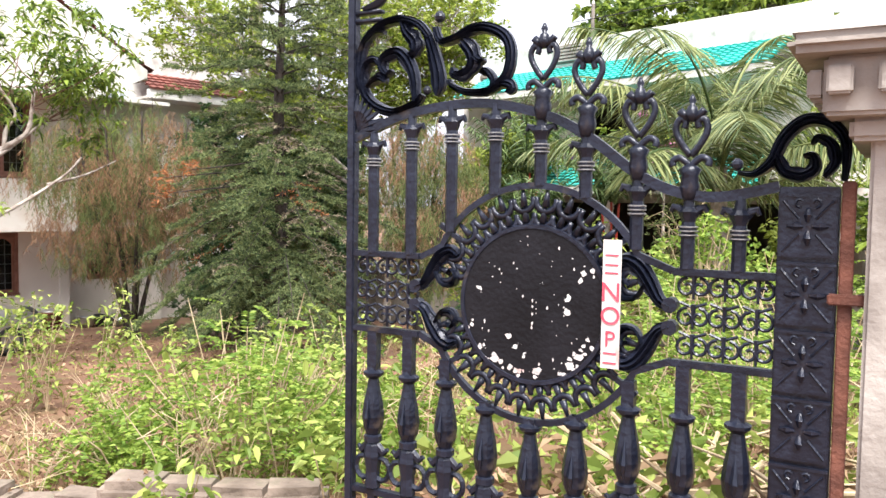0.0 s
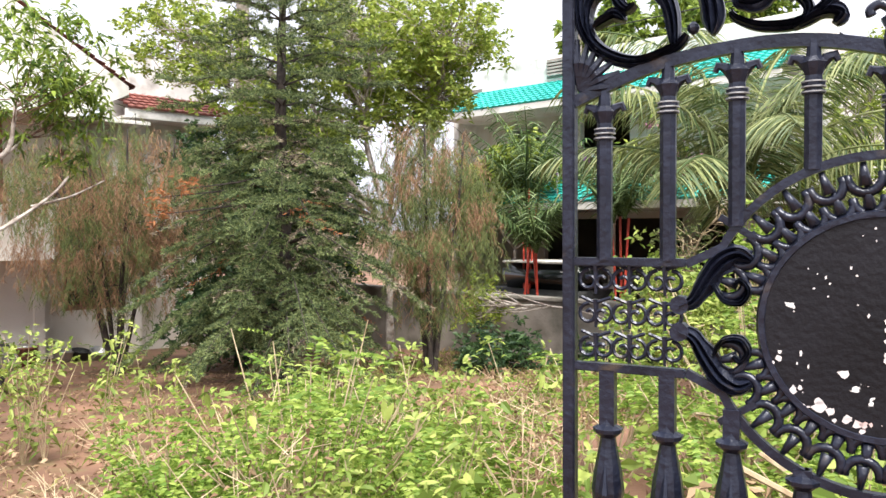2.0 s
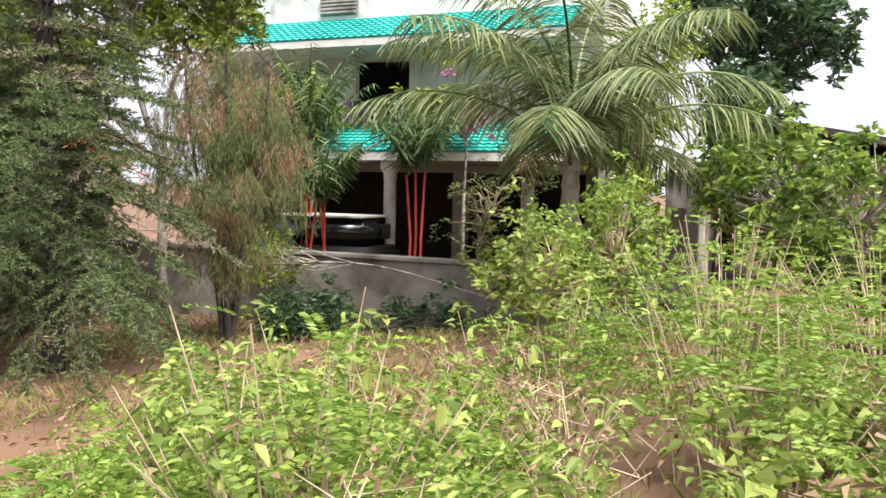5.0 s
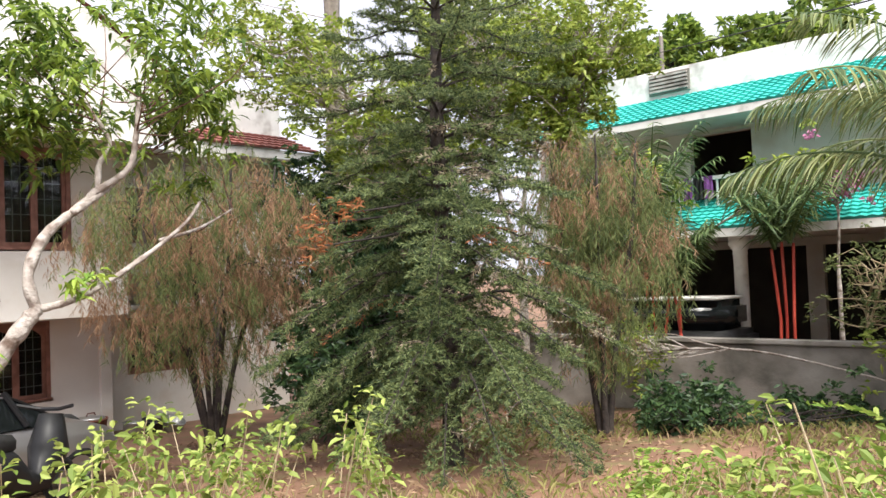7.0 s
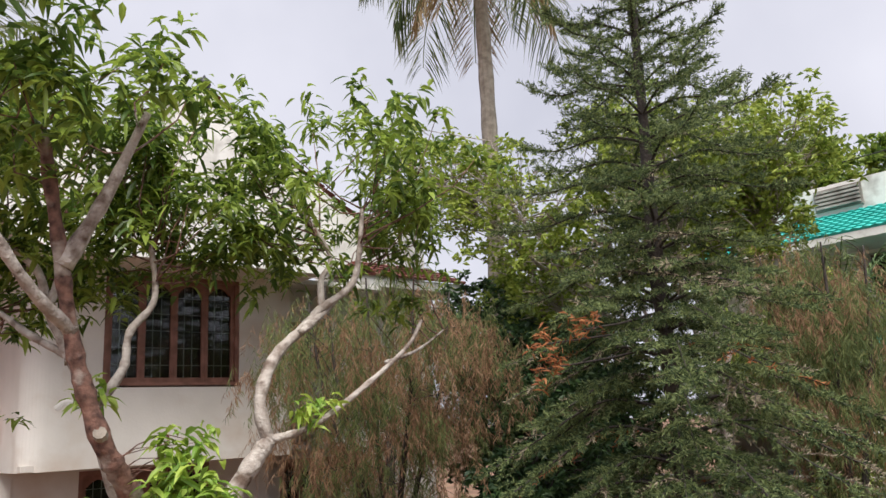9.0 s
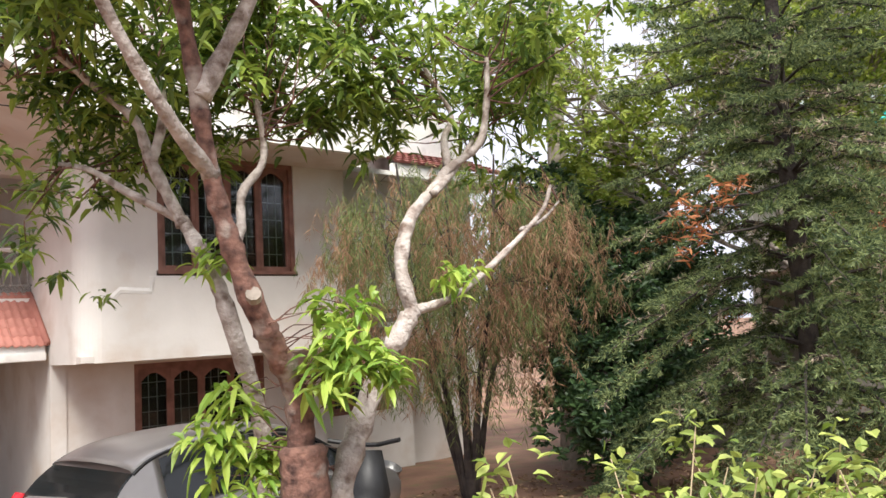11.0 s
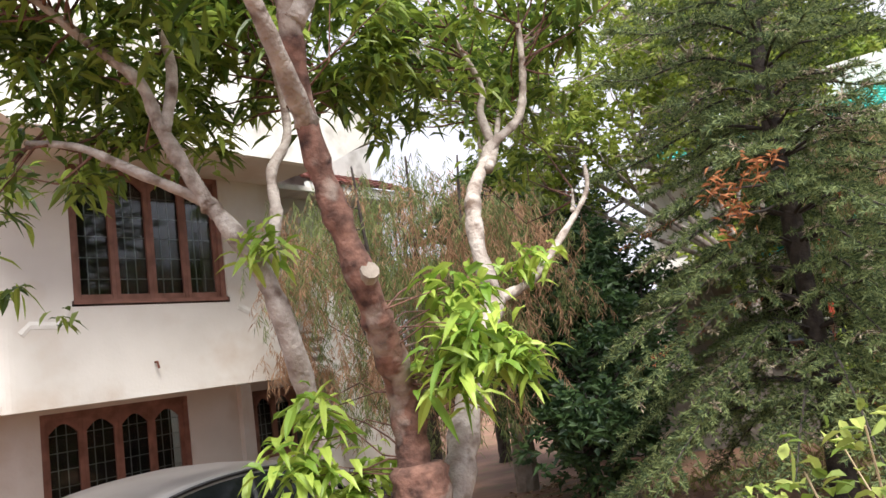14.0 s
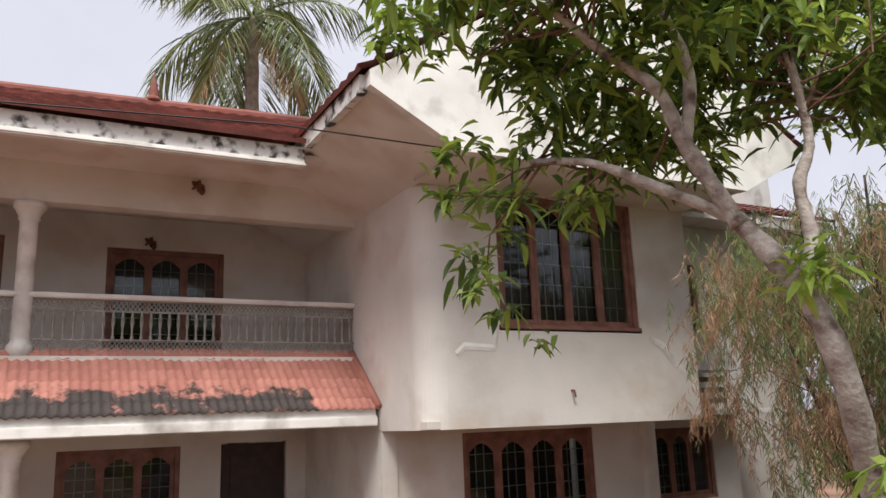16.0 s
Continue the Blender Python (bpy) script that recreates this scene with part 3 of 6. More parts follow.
# back slopes close the roof
part("rear_roof", tiled_slope((-6.0, 27, 4.2), (8.2, 27, 4.2), (8.2, 22.9, 5.9), (-6.0, 22.3, 5.72), 30, 6), roof_tile, house)
part("rear_wall", rect((-6.0, 26.5, -1.6), (9.6, 26.7, 4.2)), plaster, house)
part("end_wall", rect((-6.1, 19.5, -1.6), (-5.9, 26.6, 4.2)), plaster, house)
part("end_wall", rect((9.4, 20.1, -1.6), (9.6, 26.6, 4.2)), plaster, house)

# right wing
s = Shape()
wall(s, 7.12, 9.36, 1.76, 3.9, LW, LW + 0.2, [(7.6, 8.56, 2.24, 3.28)])
part("wing_wall", s, plaster, house, "cream wall of the side wing")
part("wing_side", rect((9.16, LW + 0.2, 1.76), (9.36, 22.0, 3.9)), plaster, house)
window(house, 7.6, 8.56, 2.24, 3.28, LW + 0.05, 2)
part("sun_shade", rect((7.12, 18.5, 3.9), (9.6, LW + 0.4, 3.99), 0.01), white_paint, house, "white concrete sun shade")
part("wing_floor", rect((7.12, LW, 1.62), (9.36, 22.0, 1.76)), white_paint, house)
part("ledge", rect((7.34, 19.3, 0.93), (10.3, 20.3, 1.02), 0.01), white_paint, house)
s = Shape()
for k in range(3):
    s.box((7.34, 19.45, 1.12 + k * 0.17), (9.4, 19.5, 1.2 + k * 0.17))
part("louvre", s, concrete, house, "grey concrete louvres under the wing")
s = Shape()
wall(s, 7.3, 10.0, -1.6, 0.93, 19.9, 20.1, [(8.1, 9.45, -0.38, 0.75)])
wall(s, 7.3, 9.4, 0.93, 1.62, 19.9, 20.1)
part("wing_lower_wall", s, plaster, house)
window(house, 8.1, 9.45, -0.38, 0.75, 19.95, 3)

# far end of the wing: plain wall, short tiled eave and white upper wall
part("far_wing_wall", rect((10.0, 20.3, -1.6), (12.3, 20.5, 4.2)), plaster, house, "cream wall of the far wing")
part("far_wing_side", rect((12.1, 20.5, -1.6), (12.3, 26.5, 4.2)), plaster, house)
part("far_wing_wall", rect((9.6, 20.3, 1.05), (10.0, 20.5, 4.2)), plaster, house)
part("far_wing_fascia", rect((9.5, 19.5, 4.2), (12.7, 19.6, 4.42), 0.01), white_paint, house)
part("far_wing_soffit", rect((9.5, 19.6, 4.2), (12.7, 20.5, 4.26)), plaster, house)
part("far_wing_roof", tiled_slope((9.5, 19.45, 4.42), (12.75, 19.45, 4.42), (12.5, 20.6, 4.95), (9.5, 20.6, 4.95), 16, 5), roof_tile, house, "short red clay tile eave")
part("far_wing_parapet", rect((9.5, 20.6, 4.26), (12.5, 20.8, 6.0), 0.02), white_paint, house, "white stair-head wall above the eave")

# red tile skirt roof over the porch: each tile a piece
skirt = part("porch_roof", rect((-6.0, 19.05, 1.0), (3.05, 19.12, 1.19), 0.01), white_paint, house, "red clay tile lean-to over a white gutter board")
part("gutter_board", rect((-6.0, 19.0, 0.97), (3.05, 19.05, 1.09), 0.012), white_paint, skirt)
part("lean_to_slab", Shape().add([(-6, 19.1, 1.13), (3.05, 19.1, 1.13), (3.05, 19.88, 1.8), (-6, 19.88, 1.8), (-6, 19.1, 1.02), (3.05, 19.1, 1.02), (3.05, 19.88, 1.62), (-6, 19.88, 1.62)], [(0, 1, 2, 3), (4, 7, 6, 5), (0, 4, 5, 1), (1, 5, 6, 2), (3, 2, 6, 7), (0, 3, 7, 4)]), plaster, skirt)
part("verge", Shape().tube([(3.06, 19.0, 1.2), (3.06, 19.9, 1.93)], 0.05, 6), red_tile, skirt, smooth=True)
part("flashing", rect((-6.0, 19.84, 1.86), (3.08, 19.9, 1.91)), red_tile, skirt)


def tile_mesh(material):
    s = Shape()
    m, w, ln = 12, 0.2, 0.235
    for j, (v, lift) in enumerate(((0, 0.028), (1, 0.004))):
        for i in range(m + 1):
            u = i / m
            h = 0.022 * (0.5 + 0.5 * math.cos(2 * math.pi * (u * 2.0 + 0.15)))
            s.v.append((u * w, v * ln * 0.757, v * ln * 0.653 + lift + h))
    for i in range(m):
        s.f.append((i, i + 1, m + 2 + i, m + 1 + i))
    for i in range(m + 1):
        x, y, z = s.v[i]
        s.v.append((x, y + 0.004, z - 0.03))
    b = 2 * (m + 1)
    s.f += [(b + i, b + i + 1, i + 1, i) for i in range(m)]
    return s.mesh("tile", material, True)


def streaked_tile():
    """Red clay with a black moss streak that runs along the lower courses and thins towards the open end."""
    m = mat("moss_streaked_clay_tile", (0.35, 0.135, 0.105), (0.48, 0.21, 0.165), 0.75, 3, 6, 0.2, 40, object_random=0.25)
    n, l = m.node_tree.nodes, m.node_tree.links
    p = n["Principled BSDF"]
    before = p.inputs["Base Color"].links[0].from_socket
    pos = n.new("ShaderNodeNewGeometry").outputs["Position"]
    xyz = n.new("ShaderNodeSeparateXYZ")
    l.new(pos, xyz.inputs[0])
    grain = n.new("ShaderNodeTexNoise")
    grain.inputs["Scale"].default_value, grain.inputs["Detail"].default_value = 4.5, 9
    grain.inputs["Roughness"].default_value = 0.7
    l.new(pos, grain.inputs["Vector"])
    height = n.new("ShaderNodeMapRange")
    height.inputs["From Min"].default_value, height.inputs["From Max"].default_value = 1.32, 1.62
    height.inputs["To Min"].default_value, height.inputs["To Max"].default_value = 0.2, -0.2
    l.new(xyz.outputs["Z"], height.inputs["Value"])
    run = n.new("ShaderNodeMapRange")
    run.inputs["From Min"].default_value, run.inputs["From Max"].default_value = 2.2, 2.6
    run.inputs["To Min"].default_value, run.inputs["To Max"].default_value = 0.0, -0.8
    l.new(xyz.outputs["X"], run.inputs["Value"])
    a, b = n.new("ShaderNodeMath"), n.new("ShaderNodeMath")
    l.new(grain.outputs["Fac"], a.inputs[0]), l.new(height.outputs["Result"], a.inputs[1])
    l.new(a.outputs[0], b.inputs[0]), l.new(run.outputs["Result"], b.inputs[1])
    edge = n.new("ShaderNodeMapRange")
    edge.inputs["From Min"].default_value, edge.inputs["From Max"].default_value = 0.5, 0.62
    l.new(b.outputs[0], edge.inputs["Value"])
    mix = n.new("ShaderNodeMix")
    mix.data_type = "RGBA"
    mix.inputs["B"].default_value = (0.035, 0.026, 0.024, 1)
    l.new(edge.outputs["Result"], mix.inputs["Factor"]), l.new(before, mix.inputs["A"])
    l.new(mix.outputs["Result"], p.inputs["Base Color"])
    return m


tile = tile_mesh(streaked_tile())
rng = random.Random(4)
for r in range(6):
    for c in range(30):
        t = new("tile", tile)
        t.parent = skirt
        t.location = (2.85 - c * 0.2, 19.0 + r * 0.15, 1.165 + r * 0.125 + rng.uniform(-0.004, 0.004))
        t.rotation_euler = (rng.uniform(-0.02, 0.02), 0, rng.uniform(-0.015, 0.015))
part("tile_run", tiled_slope((-6.0, 19.0, 1.165), (-2.95, 19.0, 1.165), (-2.95, 19.9, 1.915), (-6.0, 19.9, 1.915), 15, 6, 0.03), black_tile, skirt)

# ---- the house with teal roofs ----
villa = thing("villa", "pale two-storey villa with teal tiled roofs", "house", pose(0, 0, 0))


def ywall(x0, x1, y0, y1, z0, z1, holes=()):
    s = Shape()
    ys = sorted({y0, y1, *[h[0] for h in holes], *[h[1] for h in holes]})
    zs = sorted({z0, z1, *[h[2] for h in holes], *[h[3] for h in holes]})
    for a, b in zip(ys, ys[1:]):
        for c, d in zip(zs, zs[1:]):
            if not any(h[0] <= (a + b) / 2 <= h[1] and h[2] <= (c + d) / 2 <= h[3] for h in holes):
                s.box((x0, a, c), (x1, b, d))
    return s


# openings widened and wall set back so the porch reads as deep shade
part("lower_wall", ywall(21.4, 21.6, 6.5, 16.8, -1.4, 2.5, [(7.4, 10.7, -1.2, 1.75), (11.1, 15.8, -1.2, 1.75)]), plaster, villa)
# near-black sheet: shade behind the openings, put in as colour
part("room_backing", rect((22.3, 6.5, -1.4), (22.4, 16.8, 5.0)), interior_shade, villa)
part("upper_wall", ywall(19.0, 19.2, 6.5, 16.8, 2.5, 5.6, [(11.4, 12.9, 2.6, 4.5), (14.2, 15.2, 3.2, 4.3)]), plaster, villa)
part("side_wall", rect((18.2, 16.6, -1.4), (26, 16.8, 5.6)), plaster, villa)
part("side_wall", rect((18.3, 6.3, -1.4), (26, 6.5, 5.6)), plaster, villa)
part("balcony_slab", rect((17.9, 6.5, 2.3), (19.2, 16.6, 2.48)), white_paint, villa)
part("parapet", rect((18.55, 6.3, 5.1), (18.75, 16.0, 6.15), 0.02), white_paint, villa, "stained white roof parapet")
lv = part("vent_panel", rect((18.5, 12.6, 5.55), (18.56, 13.65, 6.05)), concrete, villa, "louvred vent panel in the parapet")
for k in range(5):
    part("slat", rect((18.44, 12.64, 5.6 + k * 0.09), (18.52, 13.61, 5.65 + k * 0.09)), stone, lv)
part("teal_roof", tiled_slope((17.3, 16.6, 4.72), (17.3, 7.0, 4.72), (18.62, 7.0, 5.45), (18.62, 16.0, 5.45), 46, 9), teal_tile, villa, "teal glazed tile roof")
part("teal_roof", tiled_slope((16.8, 13.9, 2.1), (16.8, 7.0, 2.1), (18.4, 7.4, 2.85), (18.4, 13.5, 2.85), 34, 9), teal_tile, villa, "teal glazed tile porch roof")
part("upper_fascia", rect((17.3, 7.0, 4.56), (17.4, 16.6, 4.72)), white_paint, villa)
part("upper_soffit", rect((17.4, 7.0, 4.58), (19.0, 16.6, 4.64)), plaster, villa)
part("porch_fascia", rect((16.8, 7.0, 1.93), (16.9, 13.9, 2.1)), white_paint, villa)
part("porch_soffit", rect((16.9, 6.6, 1.95), (21.4, 16.6, 2.0)), plaster, villa)
part("roof_slab", rect((18.7, 6.3, 5.5), (26, 16.8, 5.6)), concrete, villa)
for y in (8.0, 11.4):
    c = Shape().lathe([(0.2, 0), (0.2, 0.15), (0.15, 0.2), (0.15, 2.7), (0.17, 2.72), (0.15, 2.78), (0.22, 2.9), (0.24, 2.92), (0.24, 3.1)], (18.0, y, -1.15), 14)
    part("column", c, white_paint, villa, "white fluted porch column", True)
rl = part("railing", rect((17.94, 9.4, 3.28), (18.06, 14.0, 3.36)), white_paint, villa)
post = Shape().tube([(0, 0, 2.48), (0, 0, 3.3)], 0.03, 6).mesh("rail_post", white_paint)
for k in range(16):
    o = new("rail_post", post)
    o.parent, o.location = rl, (18.0, 9.6 + k * 0.28, 0)
cloth = thing("washing", "purple and dark clothes hung over the balcony rail", "laundry", pose(0, 0, 0))
for k, (y, m) in enumerate(((11.9, purple_cloth), (12.15, black_plastic), (12.4, purple_cloth), (12.9, purple_cloth))):
    g = Shape()
    for i in range(7):
        for z in (3.36, 3.1, 2.85):
            g.v.append((17.9 + 0.02 * math.sin(i * 1.9 + z * 5), y + i * 0.035, z))
    g.f = [(i * 3 + q, i * 3 + 3 + q, i * 3 + 4 + q, i * 3 + 1 + q) for i in range(6) for q in (0, 1)]
    for p in list(g.v):
        g.v.append((p[0] + 0.012, p[1], p[2]))
    g.f += [tuple(21 + i for i in reversed(f)) for f in g.f[:12]]
    part("garment", g, m, cloth)

# boundary wall between the plots
bw = tagged(part("boundary_wall", rect((13.4, 4.6, -1.6), (13.62, 17.0, 0.06), 0.02), concrete), "stained grey concrete boundary wall", "wall", kind="structure")
part("coping", rect((13.34, 4.6, 0.06), (13.68, 17.0, 0.13), 0.015), concrete, bw)

# ---- iron gate leaf ----
gate = thing("iron_gate", "ornate black cast-iron gate leaf standing open", "gate", pose(2.54, 2.265, 0, 0, 0, -74.7))
FY = (0, 1, 0)


def spiral(cx, cz, r0, r1, a0, turns, n=22, y=0.0):
    """A scroll from radius r0 to r1, starting at angle a0 (degrees)."""
    out = []
    for i in range(n + 1):
        t = i / n
        a, r = radians(a0) + turns * 2 * math.pi * t, r0 + (r1 - r0) * t
        out.append((cx + r * math.cos(a), y, cz + r * math.sin(a)))
    return out


def arc_pts(cx, cz, r, a0, a1, n=24):
    return [(cx + r * math.cos(radians(a0 + (a1 - a0) * i / n)), 0, cz + r * math.sin(radians(a0 + (a1 - a0) * i / n))) for i in range(n + 1)]


def smooth_line(pts, n=6):
    """A rounded line through the points."""
    p = [Vector(q) for q in pts]
    out = []
    for i in range(len(p) - 1):
        a, b, c, d = p[max(i - 1, 0)], p[i], p[i + 1], p[min(i + 2, len(p) - 1)]
        for k in range(n):
            t = k / n
            out.append(0.5 * ((2 * b) + (c - a) * t + (2 * a - 5 * b + 4 * c - d) * t * t + (3 * b - a - 3 * c + d) * t ** 3))
    return out + [p[-1]]


DU, DZ, DR = 0.745, 1.275, 0.258
part("stile", rect((-0.012, -0.018, -0.05), (0.022, 0.018, 2.62), 0.004), iron, gate)
arch = smooth_line([(0.02, 0, 1.84), (0.25, 0, 1.92), (0.53, 0, 1.945), (0.762, 0, 1.90), (0.917, 0, 1.825), (1.08, 0, 1.705), (1.2, 0, 1.65), (1.33, 0, 1.635), (1.487, 0, 1.665)])
part("top_rail", Shape().tube(arch, 0.022, 4, 0.8, axis=FY), iron, gate)
for x0, x1, z in ((0.02, 0.31, 1.415), (0.02, 0.31, 1.135), (1.2, 1.49, 1.41), (1.2, 1.49, 1.135)):
    part("band_rail", rect((x0, -0.016, z - 0.011), (x1, 0.016, z + 0.011), 0.003), iron, gate)
part("bottom_rail", rect((0.022, -0.016, 0.51), (1.49, 0.016, 0.535), 0.003), iron, gate)
part("foot_rail", rect((0.022, -0.016, -0.03), (1.49, 0.016, 0.0), 0.003), iron, gate)
for sgn in (1, -1):
    a = arc_pts(DU, DZ, 0.392, 22 * sgn, 158 * sgn, 26)
    end = [(1.2, 0, DZ + sgn * 0.137)], [(0.31, 0, DZ + sgn * 0.137)]
    part("outer_ring", Shape().tube(end[0] + a[1:-1] + end[1], 0.015, 4, 1.0, axis=FY), iron, gate)


def disc():
    s = Shape()
    n = 64
    s.v = [(DU + DR * math.cos(2 * math.pi * i / n), y, DZ + DR * math.sin(2 * math.pi * i / n)) for y in (-0.012, 0.012) for i in range(n)]
    s.f = [tuple(range(n)), tuple(reversed(range(n, 2 * n)))] + [(i, i + n, (i + 1) % n + n, (i + 1) % n) for i in range(n)]
    return s


d = part("name_disc", disc(), disc_paint, gate, "round black name plate with flaking white patches")
part("disc_rim", Shape().tube(arc_pts(DU, DZ, DR, 0, 357, 60), 0.013, 6, 1.4, closed=True, axis=FY), iron, d)
chips = Shape()
crng = random.Random(12)


def chip(u, z, r, tall=1.0):
    n = 9
    k = len(chips.v)
    chips.v += [(u + r * crng.uniform(0.4, 1.1) * math.cos(i * 6.283 / n), -0.0135, z + tall * r * crng.uniform(0.4, 1.1) * math.sin(i * 6.283 / n)) for i in range(n)]
    chips.f.append(tuple(range(k, k + n)))


for i in range(46):
    a, rr = crng.uniform(0, 6.283), DR * 0.9 * math.sqrt(crng.random())
    chip(DU + rr * math.cos(a), DZ + rr * math.sin(a), crng.uniform(0.0015, 0.004), crng.uniform(0.6, 2.2))
for a in (-140, -128, -112, -96, -84, -62, -48, -36, -30, -160, 30):
    for q in range(3):
        rr = DR * crng.uniform(0.82, 0.95)
        chip(DU + rr * math.cos(radians(a + crng.uniform(-5, 5))), DZ + rr * math.sin(radians(a + crng.uniform(-5, 5))), crng.uniform(0.004, 0.012))
for z in (1.2, 1.215, 1.245, 1.27, 1.29):
    chip(DU + 0.004, z, 0.004, 2.0)
for u, z, r in ((-0.13, -0.19, 0.02), (-0.05, -0.225, 0.016), (-0.105, -0.2, 0.014), (0.03, -0.215, 0.018), (0.14, -0.185, 0.022), (0.17, -0.155, 0.02), (0.155, -0.2, 0.014), (-0.08, -0.11, 0.014), (0.17, 0.09, 0.012)):
    chip(DU + u, DZ + z, r, 0.9)
tagged(part("paint_chip", chips, sign_white, d, "bare white patches where black paint flaked off"), kind="stuff")
# scalloped cresting between plate and ring
for sgn in (1, -1):
    for r, step, size in ((0.292, 12.5, 0.032), (0.345, 13.5, 0.036)):
        for k in range(12):
            a = radians(sgn * (90 + (k - 5.5) * step))
            cx, cz = DU + r * math.cos(a), DZ + r * math.sin(a)
            if abs(cx - DU) > 0.34:
                continue
            dirs = math.degrees(a)
            s = Shape()
            s.tube(arc_pts(cx, cz, size, dirs + 75, dirs + 285, 9), [0.009, 0.011, 0.012, 0.012, 0.012, 0.012, 0.012, 0.011, 0.010, 0.009], 5, 0.8, axis=FY)
            s.tube([(cx - 0.02 * math.cos(a), 0, cz - 0.02 * math.sin(a)), (cx + 0.035 * math.cos(a), 0, cz + 0.035 * math.sin(a))], [0.015, 0.006], 6, 0.8, axis=FY)
            part("cresting", s, iron, gate, "", True)


def baluster_mesh(h):
    s = Shape()
    s.lathe([(0.021, 0), (0.021, h - 0.13), (0.027, h - 0.128), (0.027, h - 0.12), (0.021, h - 0.118), (0.021, h - 0.11), (0.027, h - 0.108), (0.027, h - 0.098), (0.021, h - 0.096), (0.02, h - 0.085), (0.03, h - 0.055), (0.018, h - 0.04), (0.014, h)], (0, 0, 0), 8)
    for q in (-1, 1):
        s.tube([(0.008 * q, 0, h - 0.07), (0.028 * q, 0, h - 0.045), (0.046 * q, 0, h - 0.04), (0.052 * q, 0, h - 0.055)], [0.014, 0.013, 0.011, 0.007], 6, 0.9, axis=FY)
    return s


def arch_z(u):
    best = min(range(len(arch) - 1), key=lambda i: abs((arch[i][0] + arch[i + 1][0]) / 2 - u))
    return arch[best][2]


for u in (0.1, 0.264, 0.429, 0.597, 0.762, 0.917, 1.084, 1.24, 1.385):
    dx = abs(u - DU)
    low = DZ + math.sqrt(max(0.392 ** 2 - dx * dx, 0)) if dx < 0.36 else 1.42
    b = part("baluster", baluster_mesh(max(arch_z(u) - low, 0.14)), iron, gate, smooth=False)
    b.location = (u, 0, low)
    h = max(arch_z(u) - low, 0.14)
    for q in (0.126, 0.114, 0.102):
        part("collar_ring", Shape().lathe([(0.024, h - q), (0.0285, h - q + 0.001), (0.0285, h - q + 0.004), (0.024, h - q + 0.005)], (0, 0, 0), 10), steel, b)


def lower_baluster(top):
    s = Shape()
    s.box((-0.02, -0.016, 0.98), (0.02, 0.016, top))
    s.lathe([(0.024, 0.71), (0.034, 0.715), (0.034, 0.735), (0.024, 0.74), (0.038, 0.77), (0.043, 0.81), (0.037, 0.86), (0.025, 0.92), (0.02, 0.95), (0.038, 0.965), (0.04, 0.975), (0.02, 0.985), (0.016, 1.0)], (0, 0, 0), 10)
    s.tube([(0.0, -0.04, 0.765), (0.0, -0.047, 0.81), (0, -0.03, 0.88)], [0.006, 0.02, 0.005], 6, 0.5)
    s.lathe([(0.03, 0.54), (0.026, 0.6), (0.036, 0.66), (0.03, 0.7), (0.024, 0.71)], (0, 0, 0), 8)
    for q in (-1, 1):
        s.tube([(0.02 * q, 0, 0.70), (0.05 * q, 0, 0.675), (0.068 * q, 0, 0.69)], [0.016, 0.016, 0.008], 6, 0.9, axis=FY)
        s.tube([(0.04 * q + 0.036 * math.cos(2 * math.pi * i / 12), 0, 0.61 + 0.042 * math.sin(2 * math.pi * i / 12)) for i in range(12)], 0.011, 5, 1.0, closed=True, axis=FY)
    s.box((-0.016, -0.012, 0.0), (0.016, 0.012, 0.52))
    return s


for u in (0.109, 0.264, 0.42, 0.58, 0.745, 0.905, 1.075, 1.24, 1.4):
    dx = abs(u - DU)
    top = DZ - math.sqrt(max(0.392 ** 2 - dx * dx, 0)) if dx < 0.36 else 1.13
    part("lower_baluster", lower_baluster(max(top, 1.0)) if top > 0.99 else lower_baluster(1.0), iron, gate).location = (u, 0, 0 if top > 0.99 else min(0.0, top - 0.99))


def finial():
    s = Shape()
    s.lathe([(0.022, -0.04), (0.03, 0.0), (0.024, 0.03), (0.034, 0.05), (0.014, 0.065)], (0, 0, 0), 8)
    for q in (-1, 1):
        s.tube(smooth_line([(0.0, 0, 0.06), (0.03 * q, 0, 0.085), (0.052 * q, 0, 0.075), (0.05 * q, 0, 0.06)], 4), 0.011, 6, 0.9, axis=FY)
        s.tube(smooth_line([(0.0, 0, 0.09), (0.03 * q, 0, 0.13), (0.046 * q, 0, 0.17), (0.034 * q, 0, 0.2), (0.018 * q, 0, 0.19), (0.022 * q, 0, 0.172)], 4), 0.0105, 6, 0.9, axis=FY)
        s.tube([(0.012 * q, 0, 0.2), (0.034 * q, 0, 0.222), (0.042 * q, 0, 0.215)], [0.014, 0.013, 0.006], 6, 0.9, axis=FY)
    s.lathe([(0.012, 0.19), (0.022, 0.21), (0.014, 0.235), (0.007, 0.24), (0.012, 0.252), (0.004, 0.27)], (0, 0, 0), 8)
    return s


fin = finial().mesh("finial", iron, True)
for u in (0.765, 0.917, 1.084, 1.24):
    f = new("finial", fin)
    f.parent, f.location = gate, (u, 0, arch_z(u) + 0.02)
